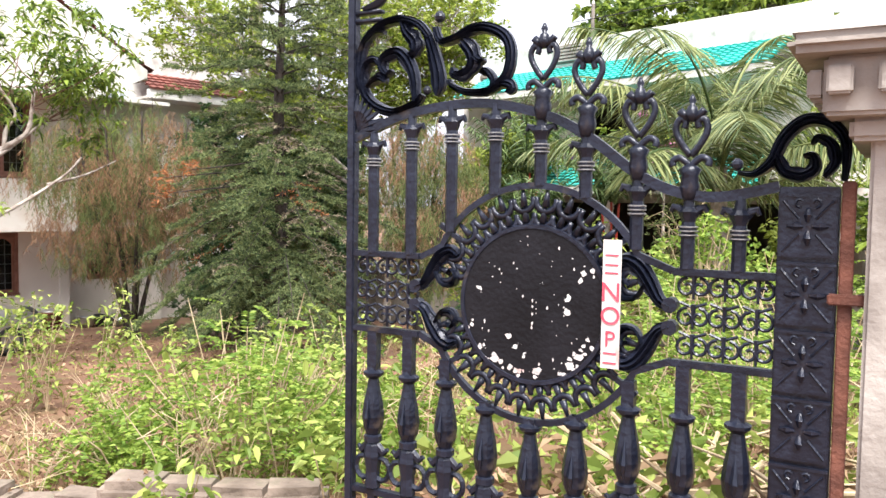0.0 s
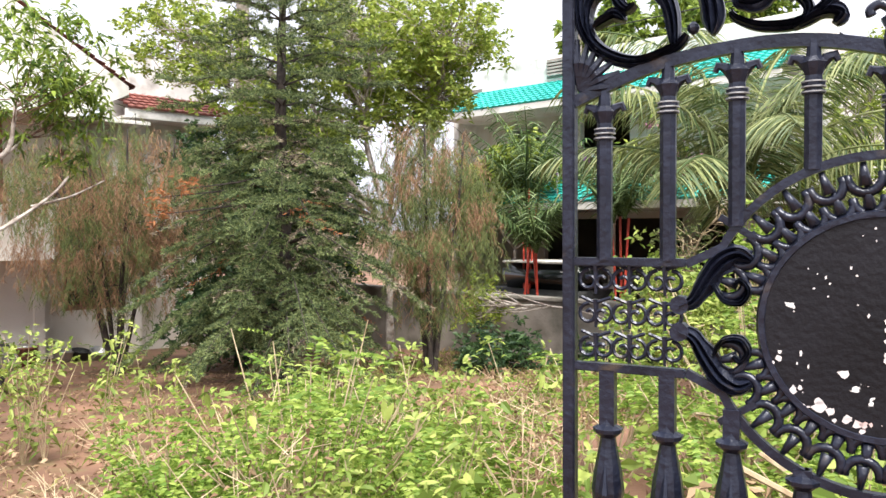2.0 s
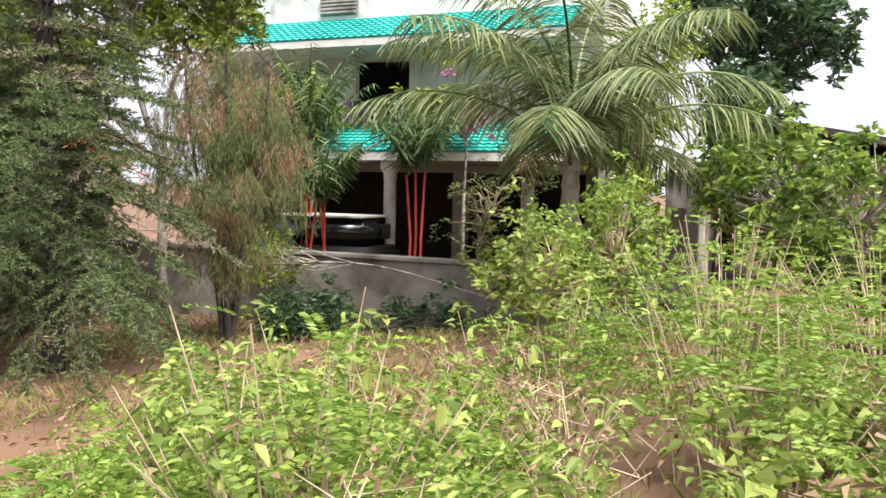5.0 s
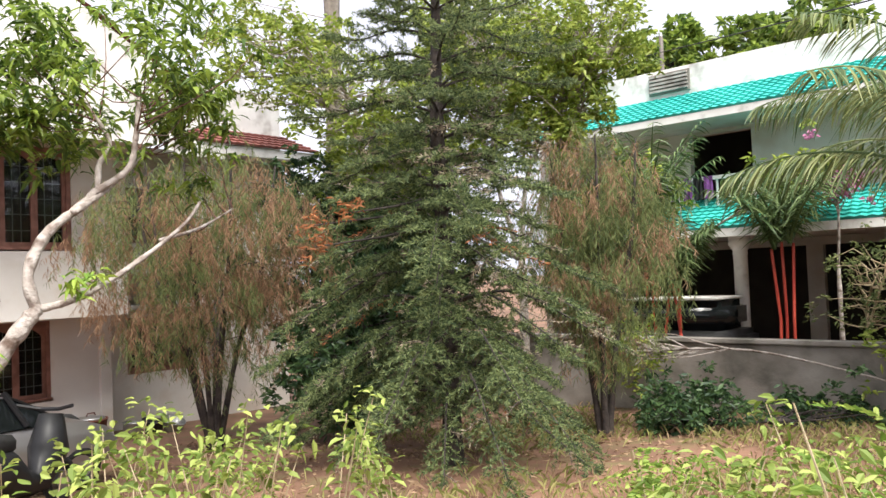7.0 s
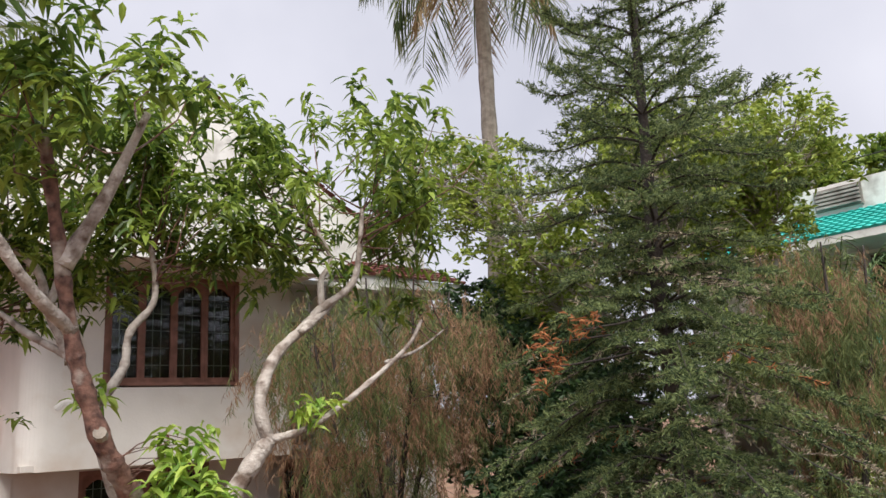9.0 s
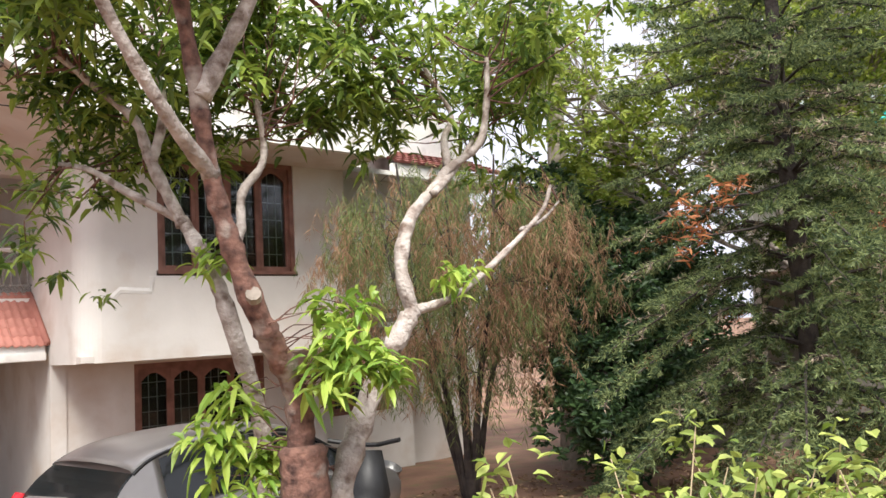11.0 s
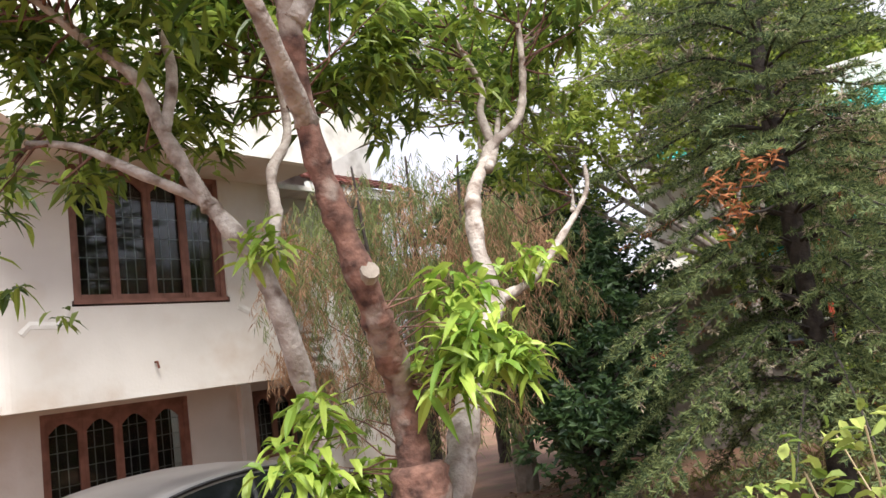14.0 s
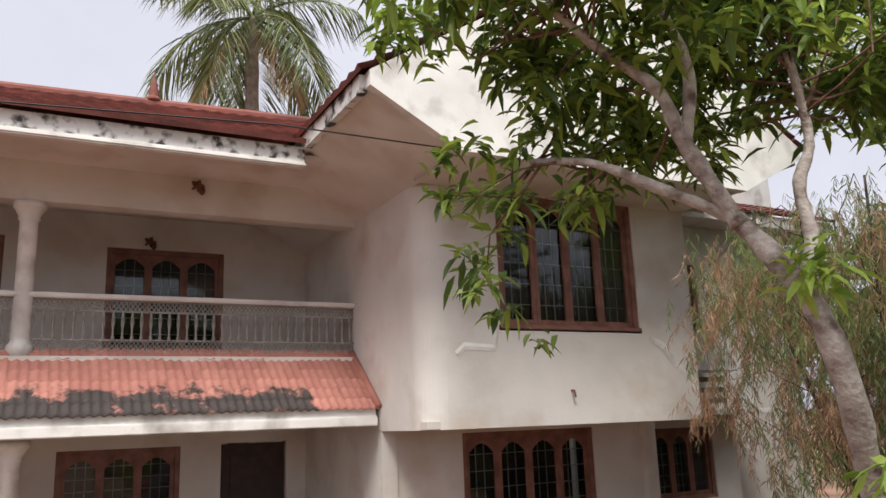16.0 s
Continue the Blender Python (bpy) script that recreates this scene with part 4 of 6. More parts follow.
# cast leaf scrolls on the arch
def plume(s, pts, wide, lobes=0, start=0.35, end=0.15, peak=0.5):
    """A ribbed cast leaf along a rounded line in the gate's plane; lobes scallop its outer edge."""
    line = smooth_line([(u, 0, z) for u, z in pts], 6)
    n = len(line) - 1
    k = len(s.v)
    wide *= 0.74
    ribs = ((-1, 0.0), (-0.72, -0.018), (-0.42, -0.003), (-0.12, -0.026), (0.2, -0.004), (0.5, -0.02), (0.75, -0.004), (1, -0.008), (1, 0.01), (-1, 0.01))
    for i, p in enumerate(line):
        d = line[min(i + 1, n)] - line[max(i - 1, 0)]
        side = Vector((-d.z, 0, d.x)).normalized()
        t = i / n
        w = start + (1 - start) * math.sin(math.pi / 2 * min(t / peak, 1)) if t < peak else end + (1 - end) * math.cos(math.pi / 2 * (t - peak) / (1 - peak))
        scallop = 1 + (0.35 * abs(math.sin(math.pi * t * lobes)) if lobes else 0)
        for o, y in ribs:
            q = p + side * o * w * wide * (scallop if o > 0.5 else 1)
            s.v.append((q.x, y, q.z))
    m = len(ribs)
    s.f += [(k + (i + 1) * m + j, k + (i + 1) * m + (j + 1) % m, k + i * m + (j + 1) % m, k + i * m + j) for i in range(n) for j in range(m)]
    s.f += [tuple(k + j for j in reversed(range(m))), tuple(k + n * m + j for j in range(m))]
    return s


def knob(s, u, z, r):
    s.lathe([(r * 0.3, -r), (r * 0.85, -r * 0.5), (r, 0), (r * 0.85, r * 0.5), (r * 0.3, r)], (u, 0, z), 8)
    return s


s = plume(Shape(), [(0.310, 1.986), (0.281, 1.958), (0.184, 1.931), (0.092, 1.968), (0.044, 2.039), (0.037, 2.121), (0.060, 2.193), (0.123, 2.242), (0.209, 2.256), (0.287, 2.233), (0.335, 2.183)], 0.026, 0, 0.4, 0.75, 0.3)
knob(s, 0.325, 2.0, 0.016)
part("leaf_scroll", s, iron, gate, "ribbed cast C-scroll")
s = plume(Shape(), [(0.325, 2.197), (0.349, 2.129), (0.367, 2.057), (0.372, 2.013), (0.372, 1.976)], 0.04, 0, 0.5, 0.05, 0.65)
part("leaf_scroll", s, iron, gate, "hanging spear-shaped cast leaf")
s = plume(Shape(), [(0.223, 2.246), (0.242, 2.206), (0.270, 2.175), (0.274, 2.143), (0.254, 2.129)], 0.036, 4, 0.4, 0.2, 0.5)
plume(s, [(0.281, 1.963), (0.275, 2.039), (0.248, 2.103), (0.201, 2.143), (0.147, 2.129), (0.134, 2.095), (0.160, 2.067), (0.181, 2.080)], 0.03, 5, 0.5, 0.3, 0.35)
part("leaf_scroll", s, iron, gate, "inner curled cast leaf")
s = plume(Shape(), [(0.068, 1.990), (0.053, 2.057), (0.068, 2.107), (0.107, 2.121), (0.127, 2.103)], 0.024, 4, 0.5, 0.3, 0.5)
plume(s, [(0.073, 2.030), (0.123, 2.057), (0.155, 2.039)], 0.022, 3, 0.5, 0.2, 0.5)
plume(s, [(0.060, 2.183), (0.107, 2.220), (0.144, 2.218)], 0.014, 0, 0.4, 0.7, 0.6)
part("leaf_scroll", s, iron, gate, "small curled cast leaf")
s = plume(Shape(), [(0.359, 2.215), (0.380, 2.165), (0.436, 2.170), (0.500, 2.194), (0.563, 2.193), (0.625, 2.161), (0.648, 2.103), (0.632, 2.030), (0.570, 1.986), (0.485, 1.986), (0.429, 2.010), (0.413, 2.030)], 0.027, 0, 0.5, 0.35, 0.4)
knob(s, 0.372, 2.25, 0.02)
part("leaf_scroll", s, iron, gate, "ribbed cast C-scroll")
s = plume(Shape(), [(0.466, 2.157), (0.500, 2.116), (0.507, 2.075), (0.475, 2.047), (0.436, 2.049), (0.432, 2.071)], 0.034, 4, 0.8, 0.3, 0.2)
plume(s, [(0.509, 2.103), (0.533, 2.085), (0.553, 2.089)], 0.018, 2, 0.6, 0.3, 0.4)
plume(s, [(0.578, 1.986), (0.586, 2.021), (0.558, 2.053), (0.543, 2.041)], 0.018, 0, 0.6, 0.7, 0.4)
plume(s, [(0.553, 1.972), (0.616, 2.003), (0.655, 1.994), (0.640, 1.972)], 0.022, 3, 0.4, 0.5, 0.5)
part("leaf_scroll", s, iron, gate, "inner curled cast leaf")
s = Shape()
for k in range(7):
    a = radians(2 + k * 15)
    s.tube([(0.03, 0, 1.87), (0.03 + 0.06 * math.cos(a), -0.012, 1.87 + 0.07 * math.sin(a)), (0.03 + 0.115 * math.cos(a), 0, 1.87 + 0.135 * math.sin(a))], [0.006, 0.012, 0.006], 6, 0.8, axis=FY)
part("shell_fan", s, iron, gate)
s = Shape()
s.box((0.022, -0.016, 2.26), (0.13, 0.016, 2.272)).box((0.022, -0.016, 2.29), (0.13, 0.016, 2.302))
plume(s, [(0.05, 2.31), (0.12, 2.33), (0.14, 2.4), (0.09, 2.44), (0.045, 2.4), (0.07, 2.365)], 0.022, 4, 0.4, 0.5, 0.4)
plume(s, [(0.05, 2.45), (0.12, 2.47), (0.14, 2.54), (0.09, 2.58), (0.05, 2.54)], 0.022, 4, 0.4, 0.5, 0.4)
part("crest_scroll", s, iron, gate, "", True)
# comma scroll at the hinge side
s = plume(Shape(), [(1.375, 1.705), (1.42, 1.7), (1.465, 1.735), (1.495, 1.8), (1.545, 1.845), (1.605, 1.84), (1.645, 1.795), (1.652, 1.73), (1.648, 1.68)], 0.026, 0, 0.35, 0.4, 0.45)
knob(s, 1.372, 1.728, 0.018)
plume(s, [(1.475, 1.755), (1.495, 1.71), (1.54, 1.695), (1.575, 1.715), (1.57, 1.75), (1.545, 1.75)], 0.026, 4, 0.6, 0.3, 0.3)
plume(s, [(1.6, 1.69), (1.625, 1.73), (1.615, 1.78), (1.58, 1.8), (1.565, 1.78)], 0.02, 4, 0.5, 0.3, 0.4)
part("leaf_scroll", s, iron, gate, "comma-shaped cast leaf scroll")
# filigree screens
for x0 in (0.03, 1.215):
    s = Shape()
    for i in range(3):
        for j in range(3):
            cx, cz = x0 + 0.046 + i * 0.09, 1.185 + j * 0.09
            for q in (-1, 1):
                s.tube(spiral(cx + 0.018 * q, cz, 0.03, 0.008, 90 if q < 0 else 90, 1.15 * q * -1, 14), 0.0055, 5, 1.0, axis=FY)
            s.tube([(cx, 0, cz - 0.035), (cx, 0, cz + 0.04)], [0.004, 0.008], 5)
            s.tube([(cx - 0.04, 0, cz + 0.045), (cx, 0, cz + 0.03), (cx + 0.04, 0, cz + 0.045)], 0.005, 5, axis=FY)
    part("filigree_screen", s, iron, gate, "pierced scrollwork screen")
# acanthus brackets beside the plate
for mx in (1, -1):
    for mz in (1, -1):
        leaf = [(DU + mx * u, DZ + mz * z) for u, z in ((0.45, 0.03), (0.415, 0.05), (0.385, 0.1), (0.352, 0.145), (0.312, 0.165), (0.28, 0.15))]
        curl = [(DU + mx * u, DZ + mz * z) for u, z in ((0.37, 0.09), (0.345, 0.05), (0.305, 0.045), (0.288, 0.075), (0.305, 0.1), (0.322, 0.085))]
        flip = 1 if mx * mz < 0 else -1
        s = plume(Shape(), leaf, 0.036 * -flip, 4, 0.35, 0.35, 0.6)
        plume(s, curl, 0.013, 0, 0.6, 0.6, 0.5)
        s.tube([(DU + mx * 0.45, -0.02, DZ + mz * 0.034), (DU + mx * 0.45, 0.02, DZ + mz * 0.034)], 0.024, 10)
        part("acanthus_bracket", s, iron, gate, "cast acanthus leaf bracket")
        part("brace", Shape().tube([(DU + mx * 0.27, 0, DZ + mz * 0.2), (DU + mx * 0.355, 0, DZ + mz * 0.255)], 0.012, 4, axis=FY), iron, gate)
# broad right stile with rosette panels
part("broad_stile", rect((1.487, -0.01, -0.05), (1.642, 0.03, 1.665), 0.004), iron, gate)


def rosette():
    s = Shape()
    s.box((-0.074, -0.02, -0.088), (0.074, -0.008, 0.088), 0.004)
    for k in range(4):
        a = k * math.pi / 2
        s.tube([(0.012 * math.cos(a), -0.024, 0.012 * math.sin(a)), (0.032 * math.cos(a), -0.03, 0.032 * math.sin(a)), (0.052 * math.cos(a), -0.022, 0.052 * math.sin(a))], [0.006, 0.014, 0.005], 6, 0.6)
        s.tube([(0.03 * math.cos(a + 0.785), -0.022, 0.03 * math.sin(a + 0.785)), (0.09 * math.cos(a + 0.785), -0.022, 0.1 * math.sin(a + 0.785))], 0.004, 4)
    s.tube(arc_pts(0, 0, 0.015, 0, 330, 10), 0.005, 5, closed=True, axis=FY)
    for q in (-1, 1):
        s.tube(spiral(0.02 * q, 0.066, 0.014, 0.004, 270, 1.1 * q, 10, -0.022), 0.004, 4)
    s.box((-0.076, -0.024, 0.082), (0.076, -0.01, 0.09))
    return s.mesh("rosette_panel", iron)


rp = rosette()
for k in range(8):
    o = new("rosette_panel", rp)
    o.parent, o.location = gate, (1.564, 0, 1.555 - k * 0.19)
part("hinge_post", rect((1.645, -0.02, -0.1), (1.68, 0.025, 1.68), 0.004), rust, gate, "rusted hinge post")
part("hinge_strap", rect((1.62, -0.035, 1.345), (1.72, -0.015, 1.375), 0.004), rust, gate)
# hanging warning strip
sg = part("warning_strip", rect((0.992, -0.034, 1.1), (1.05, -0.03, 1.5)), sign_white, gate, "white strip with red lettering")
sg.rotation_euler = (0, 0, 0)
for ch, z, size in (("N", 1.335, 0.085), ("O", 1.262, 0.08), ("P", 1.19, 0.07)):
    cu = bpy.data.curves.new("letter", "FONT")
    cu.body, cu.size, cu.extrude, cu.align_x, cu.align_y = ch, size, 0.0008, "CENTER", "CENTER"
    cu.materials.append(sign_red)
    o = new("letter", cu)
    o.parent, o.matrix_basis = sg, pose(1.02, -0.036, z, 90, 0, 0)
for z0, z1 in ((1.42, 1.425), (1.45, 1.455), (1.395, 1.4), (1.115, 1.12), (1.145, 1.15)):
    part("letter_bar", rect((1.0, -0.0365, z0), (1.042, -0.0345, z1)), sign_red, sg)

# ---- gate pillar ----
gx, gy = 2.54 + 0.264 * 2.02, 2.265 - 0.9645 * 2.02
pillar = thing("gate_pillar", "weathered grey stone gate pillar with dentilled cap", "pillar", pose(gx, gy, -0.1, 0, 0, -74.7))
part("shaft", rect((-0.31, -0.06, -0.4), (0.4, 0.6, 1.9), 0.01), stone, pillar)
part("neck", rect((-0.36, -0.11, 1.88), (0.45, 0.65, 1.94), 0.012), stone, pillar)
part("frieze", rect((-0.42, -0.17, 1.94), (0.5, 0.7, 2.09), 0.01), stone, pillar)
dn = rect((-0.03, -0.02, 0), (0.03, 0.02, 0.07), 0.006).mesh("dentil", stone)
for k in range(8):
    o = new("dentil", dn)
    o.parent, o.location = pillar, (-0.38 + k * 0.115, -0.19, 1.99)
    o = new("dentil", dn)
    o.parent, o.matrix_basis = pillar, pose(-0.44, -0.12 + k * 0.11, 1.99, 0, 0, 90)
part("cornice", rect((-0.5, -0.25, 2.09), (0.58, 0.78, 2.14), 0.02), stone, pillar)
s = Shape()
s.add([(-0.49, -0.24, 2.14), (0.57, -0.24, 2.14), (0.57, 0.77, 2.14), (-0.49, 0.77, 2.14), (-0.1, 0.1, 2.36), (0.2, 0.1, 2.36), (0.2, 0.4, 2.36), (-0.1, 0.4, 2.36)], [(0, 1, 5, 4), (1, 2, 6, 5), (2, 3, 7, 6), (3, 0, 4, 7), (4, 5, 6, 7), (3, 2, 1, 0)])
part("cap", s, stone, pillar, "sloped concrete cap")

# ---- plants ----
def crown_points(rs, centre, radius, n, hollow=0.35):
    d = rs.normal(size=(n, 3))
    d /= np.linalg.norm(d, axis=1, keepdims=True)
    r = (hollow + (1 - hollow) * rs.random(n) ** 0.6)[:, None]
    return np.array(centre) + d * r * np.array(radius)


def whorls(shape, rs, tips, count, length, width, droop, spread=1.0, up=0.15, fine=False):
    """Rosettes of leaves round each tip."""
    n = len(tips)
    base = np.repeat(tips, count, axis=0) + rs.normal(size=(n * count, 3)) * 0.05
    way = rs.normal(size=(n * count, 3)) * np.array([spread, spread, 0.55])
    way[:, 2] += up
    (shape.blades if fine else shape.leaves)(base, way, length * rs.uniform(0.65, 1.25, n * count), width * rs.uniform(0.7, 1.2, n * count), rs, 0.2, droop)


def twigs(shape, rs, skeleton, tips, r=0.012, sag=0.12):
    sk = np.array(skeleton)
    for p in tips:
        near = np.argsort(((sk - p) ** 2).sum(1) + np.maximum(sk[:, 2] - p[2], 0) * 2)[:7]
        q = sk[near[rs.integers(len(near))]]
        m = (p + q) / 2 + rs.normal(size=3) * 0.12 * np.linalg.norm(p - q) - np.array([0, 0, sag * np.linalg.norm(p - q)])
        shape.tube([q, (q + m) / 2 + rs.normal(size=3) * 0.02, m, p], [r * 1.6, r * 1.3, r, r * 0.5], 5, cap=False)


def limb(shape, pts, r0, r1, rs, sides=9):
    line = smooth_line(pts, 7)
    n = len(line)
    rad = [(r0 + (r1 - r0) * i / (n - 1)) * rs.uniform(0.85, 1.15) for i in range(n)]
    shape.tube(line, rad, sides)
    return [np.array(p) for p in line]


def mango_tree():
    rs = np.random.default_rng(11)
    t = thing("mango_tree", "forked mango tree with peeling bark and glossy leaves", "tree", pose(0, 0, 0))
    g = ground_z(2.35, 11.3)
    sk = []
    s = Shape()
    limb(s, [(2.45, 11.45, g - 0.1), (2.43, 11.45, g + 0.3), (2.42, 11.46, 0.1), (2.42, 11.48, 0.45)], 0.16, 0.125, rs, 12)
    a = limb(s, [(2.42, 11.5, 0.4), (2.41, 11.5, 0.73), (2.2, 11.4, 1.05), (2.07, 11.35, 1.26), (1.95, 11.36, 1.6), (1.86, 11.37, 1.95), (1.74, 11.3, 2.5), (1.6, 11.25, 3.2)], 0.084, 0.04, rs, 11)
    part("trunk", s, mango_bark, t, "rough red-brown trunk", True)
    sk += a[30:]
    s = Shape()
    b = limb(s, [(2.62, 12.3, g - 0.1), (2.65, 12.36, 0.0), (2.62, 12.34, 0.53), (2.42, 12.24, 1.05), (2.3, 12.29, 1.48), (2.2, 12.55, 1.9)], 0.072, 0.048, rs, 10)
    part("limb", s, pale_bark, t, "mottled grey limb", True)
    s = Shape()
    c = limb(s, [(2.2, 12.53, 1.86), (2.05, 12.68, 2.3), (1.97, 12.75, 2.6), (1.75, 12.9, 2.85), (1.5, 13.0, 3.1)], 0.048, 0.022, rs)
    c += limb(s, [(2.2, 12.55, 1.9), (1.95, 12.8, 2.1), (1.8, 13.1, 2.3), (1.7, 13.5, 2.42)], 0.034, 0.018, rs)
    c += limb(s, [(2.3, 12.3, 1.48), (2.55, 12.42, 1.8), (2.62, 12.5, 2.1), (2.84, 12.57, 2.4), (2.8, 12.6, 2.9)], 0.042, 0.022, rs)
    c += limb(s, [(2.05, 12.68, 2.3), (2.15, 12.7, 2.7), (2.1, 12.8, 3.2)], 0.04, 0.02, rs)
    part("limb", s, pale_bark, t, "smooth pale grey limb", True)
    sk += c
    s = Shape()
    e = limb(s, [(2.5, 11.47, g), (2.62, 11.5, -0.05), (2.75, 11.52, 0.3), (3.0, 11.55, 0.75), (3.25, 11.56, 1.08), (3.35, 11.56, 1.2)], 0.095, 0.06, rs, 10)
    f = limb(s, [(3.35, 11.56, 1.18), (3.3, 11.6, 1.5), (3.5, 11.72, 1.85), (3.85, 11.84, 2.12), (4.04, 11.88, 2.29), (4.3, 11.8, 2.5), (4.36, 11.75, 2.8), (4.4, 11.75, 3.2)], 0.055, 0.022, rs)
    f += limb(s, [(4.04, 11.88, 2.29), (4.1, 11.98, 2.55), (4.23, 12.03, 2.8), (4.0, 12.1, 3.2)], 0.032, 0.018, rs)
    f += limb(s, [(3.35, 11.56, 1.2), (3.75, 11.56, 1.3), (4.3, 11.59, 1.62), (4.75, 11.6, 1.95), (5.0, 11.7, 2.2)], 0.035, 0.014, rs)
    f += limb(s, [(3.75, 11.75, 2.05), (4.2, 11.95, 2.35), (4.7, 12.2, 2.75)], 0.035, 0.015, rs)
    f += limb(s, [(4.5, 11.6, 1.8), (5.1, 11.9, 1.95), (5.7, 12.2, 2.2)], 0.02, 0.01, rs)
    part("limb", s, pale_bark, t, "smooth pale grey limb", True)
    sk += f
    s = Shape()
    sk += limb(s, [(1.86, 11.37, 1.95), (1.55, 11.2, 2.2), (1.2, 11.1, 2.7), (1.0, 11.0, 3.2)], 0.05, 0.02, rs)
    sk += limb(s, [(1.78, 11.32, 2.35), (1.98, 11.2, 2.8), (2.2, 11.1, 3.4)], 0.06, 0.025, rs)
    part("limb", s, pale_bark, t, "", True)
    stubs = Shape().tube([(2.06, 11.33, 1.28), (2.03, 11.27, 1.31)], [0.05, 0.042], 9)
    part("cut_stub", stubs, palm_bark, t, "sawn branch stub")
    tips = np.concatenate([
        crown_points(rs, (4.5, 12.2, 3.65), (1.45, 1.2, 0.95), 150),
        crown_points(rs, (2.3, 12.9, 3.55), (1.25, 0.9, 0.75), 130),
        crown_points(rs, (1.7, 11.2, 3.7), (1.0, 0.75, 0.85), 65),
        crown_points(rs, (1.0, 10.9, 3.8), (0.6, 0.6, 0.7), 32),
        crown_points(rs, (3.3, 12.6, 3.35), (0.9, 0.8, 0.6), 60),
        crown_points(rs, (5.5, 12.6, 3.0), (0.7, 0.7, 0.7), 40),
        crown_points(rs, (1.75, 13.7, 2.3), (0.5, 0.5, 0.4), 12),
        crown_points(rs, (1.7, 13.9, 1.85), (0.35, 0.3, 0.35), 6),
        crown_points(rs, (2.6, 12.7, 2.95), (0.9, 0.6, 0.45), 55),
        crown_points(rs, (4.4, 12.5, 2.95), (1.0, 0.7, 0.5), 60),
        crown_points(rs, (1.4, 11.9, 3.2), (0.6, 0.5, 0.4), 30),
        crown_points(rs, (2.4, 13.2, 2.8), (0.85, 0.45, 0.4), 60),
        crown_points(rs, (1.75, 13.2, 3.4), (0.85, 0.6, 0.55), 75),
        crown_points(rs, (1.4, 13.6, 3.25), (0.5, 0.45, 0.45), 40),
        crown_points(rs, (2.9, 13.0, 3.9), (1.0, 0.8, 0.7), 60)])
    tips = tips[[noise.noise((p[0] * 1.7, p[1] * 1.7, p[2] * 1.9)) > -0.04 for p in tips.tolist()]]
    s = Shape()
    twigs(s, rs, sk, tips[::3], 0.006)
    part("twig_growth", s, mango_bark, t)
    s = Shape()
    whorls(s, rs, tips, 15, 0.165, 0.05, 0.5, fine=True)
    whorls(s, rs, tips + rs.normal(size=tips.shape) * 0.15, 12, 0.155, 0.047, 0.5, fine=True)
    tagged(part("crown", s, mango_leaf, t, "dark and mid-green drooping leaves"), kind="stuff")
    s, y = Shape(), Shape()
    for c, r, n in (((2.5, 11.18, 1.2), (0.2, 0.14, 0.12), 10), ((2.55, 11.15, 1.02), (0.22, 0.14, 0.12), 12), ((2.42, 11.28, 0.84), (0.14, 0.12, 0.1), 7), ((2.62, 11.08, 0.82), (0.2, 0.14, 0.14), 12), ((2.75, 11.0, 0.92), (0.14, 0.12, 0.1), 6), ((2.26, 11.85, 0.72), (0.14, 0.12, 0.08), 6), ((2.3, 11.8, 0.48), (0.26, 0.16, 0.14), 14), ((2.1, 11.95, 0.5), (0.16, 0.12, 0.1), 8), ((2.3, 11.74, 0.24), (0.28, 0.16, 0.16), 12), ((2.28, 12.25, 1.6), (0.12, 0.12, 0.1), 5), ((3.75, 11.5, 1.4), (0.15, 0.15, 0.12), 5)):
        p = crown_points(rs, c, r, n)
        twigs(y, rs, a + b + e + f, p[::2], 0.0035, -0.05)
        whorls(s, rs, p[::2], 15, 0.15, 0.05, 0.6, fine=True)
    tagged(part("young_foliage", s, young_leaf, t, "bright yellow-green young shoots on the trunk"), kind="stuff")
    part("shoot_wood", y, mango_bark, t)


mango_tree()


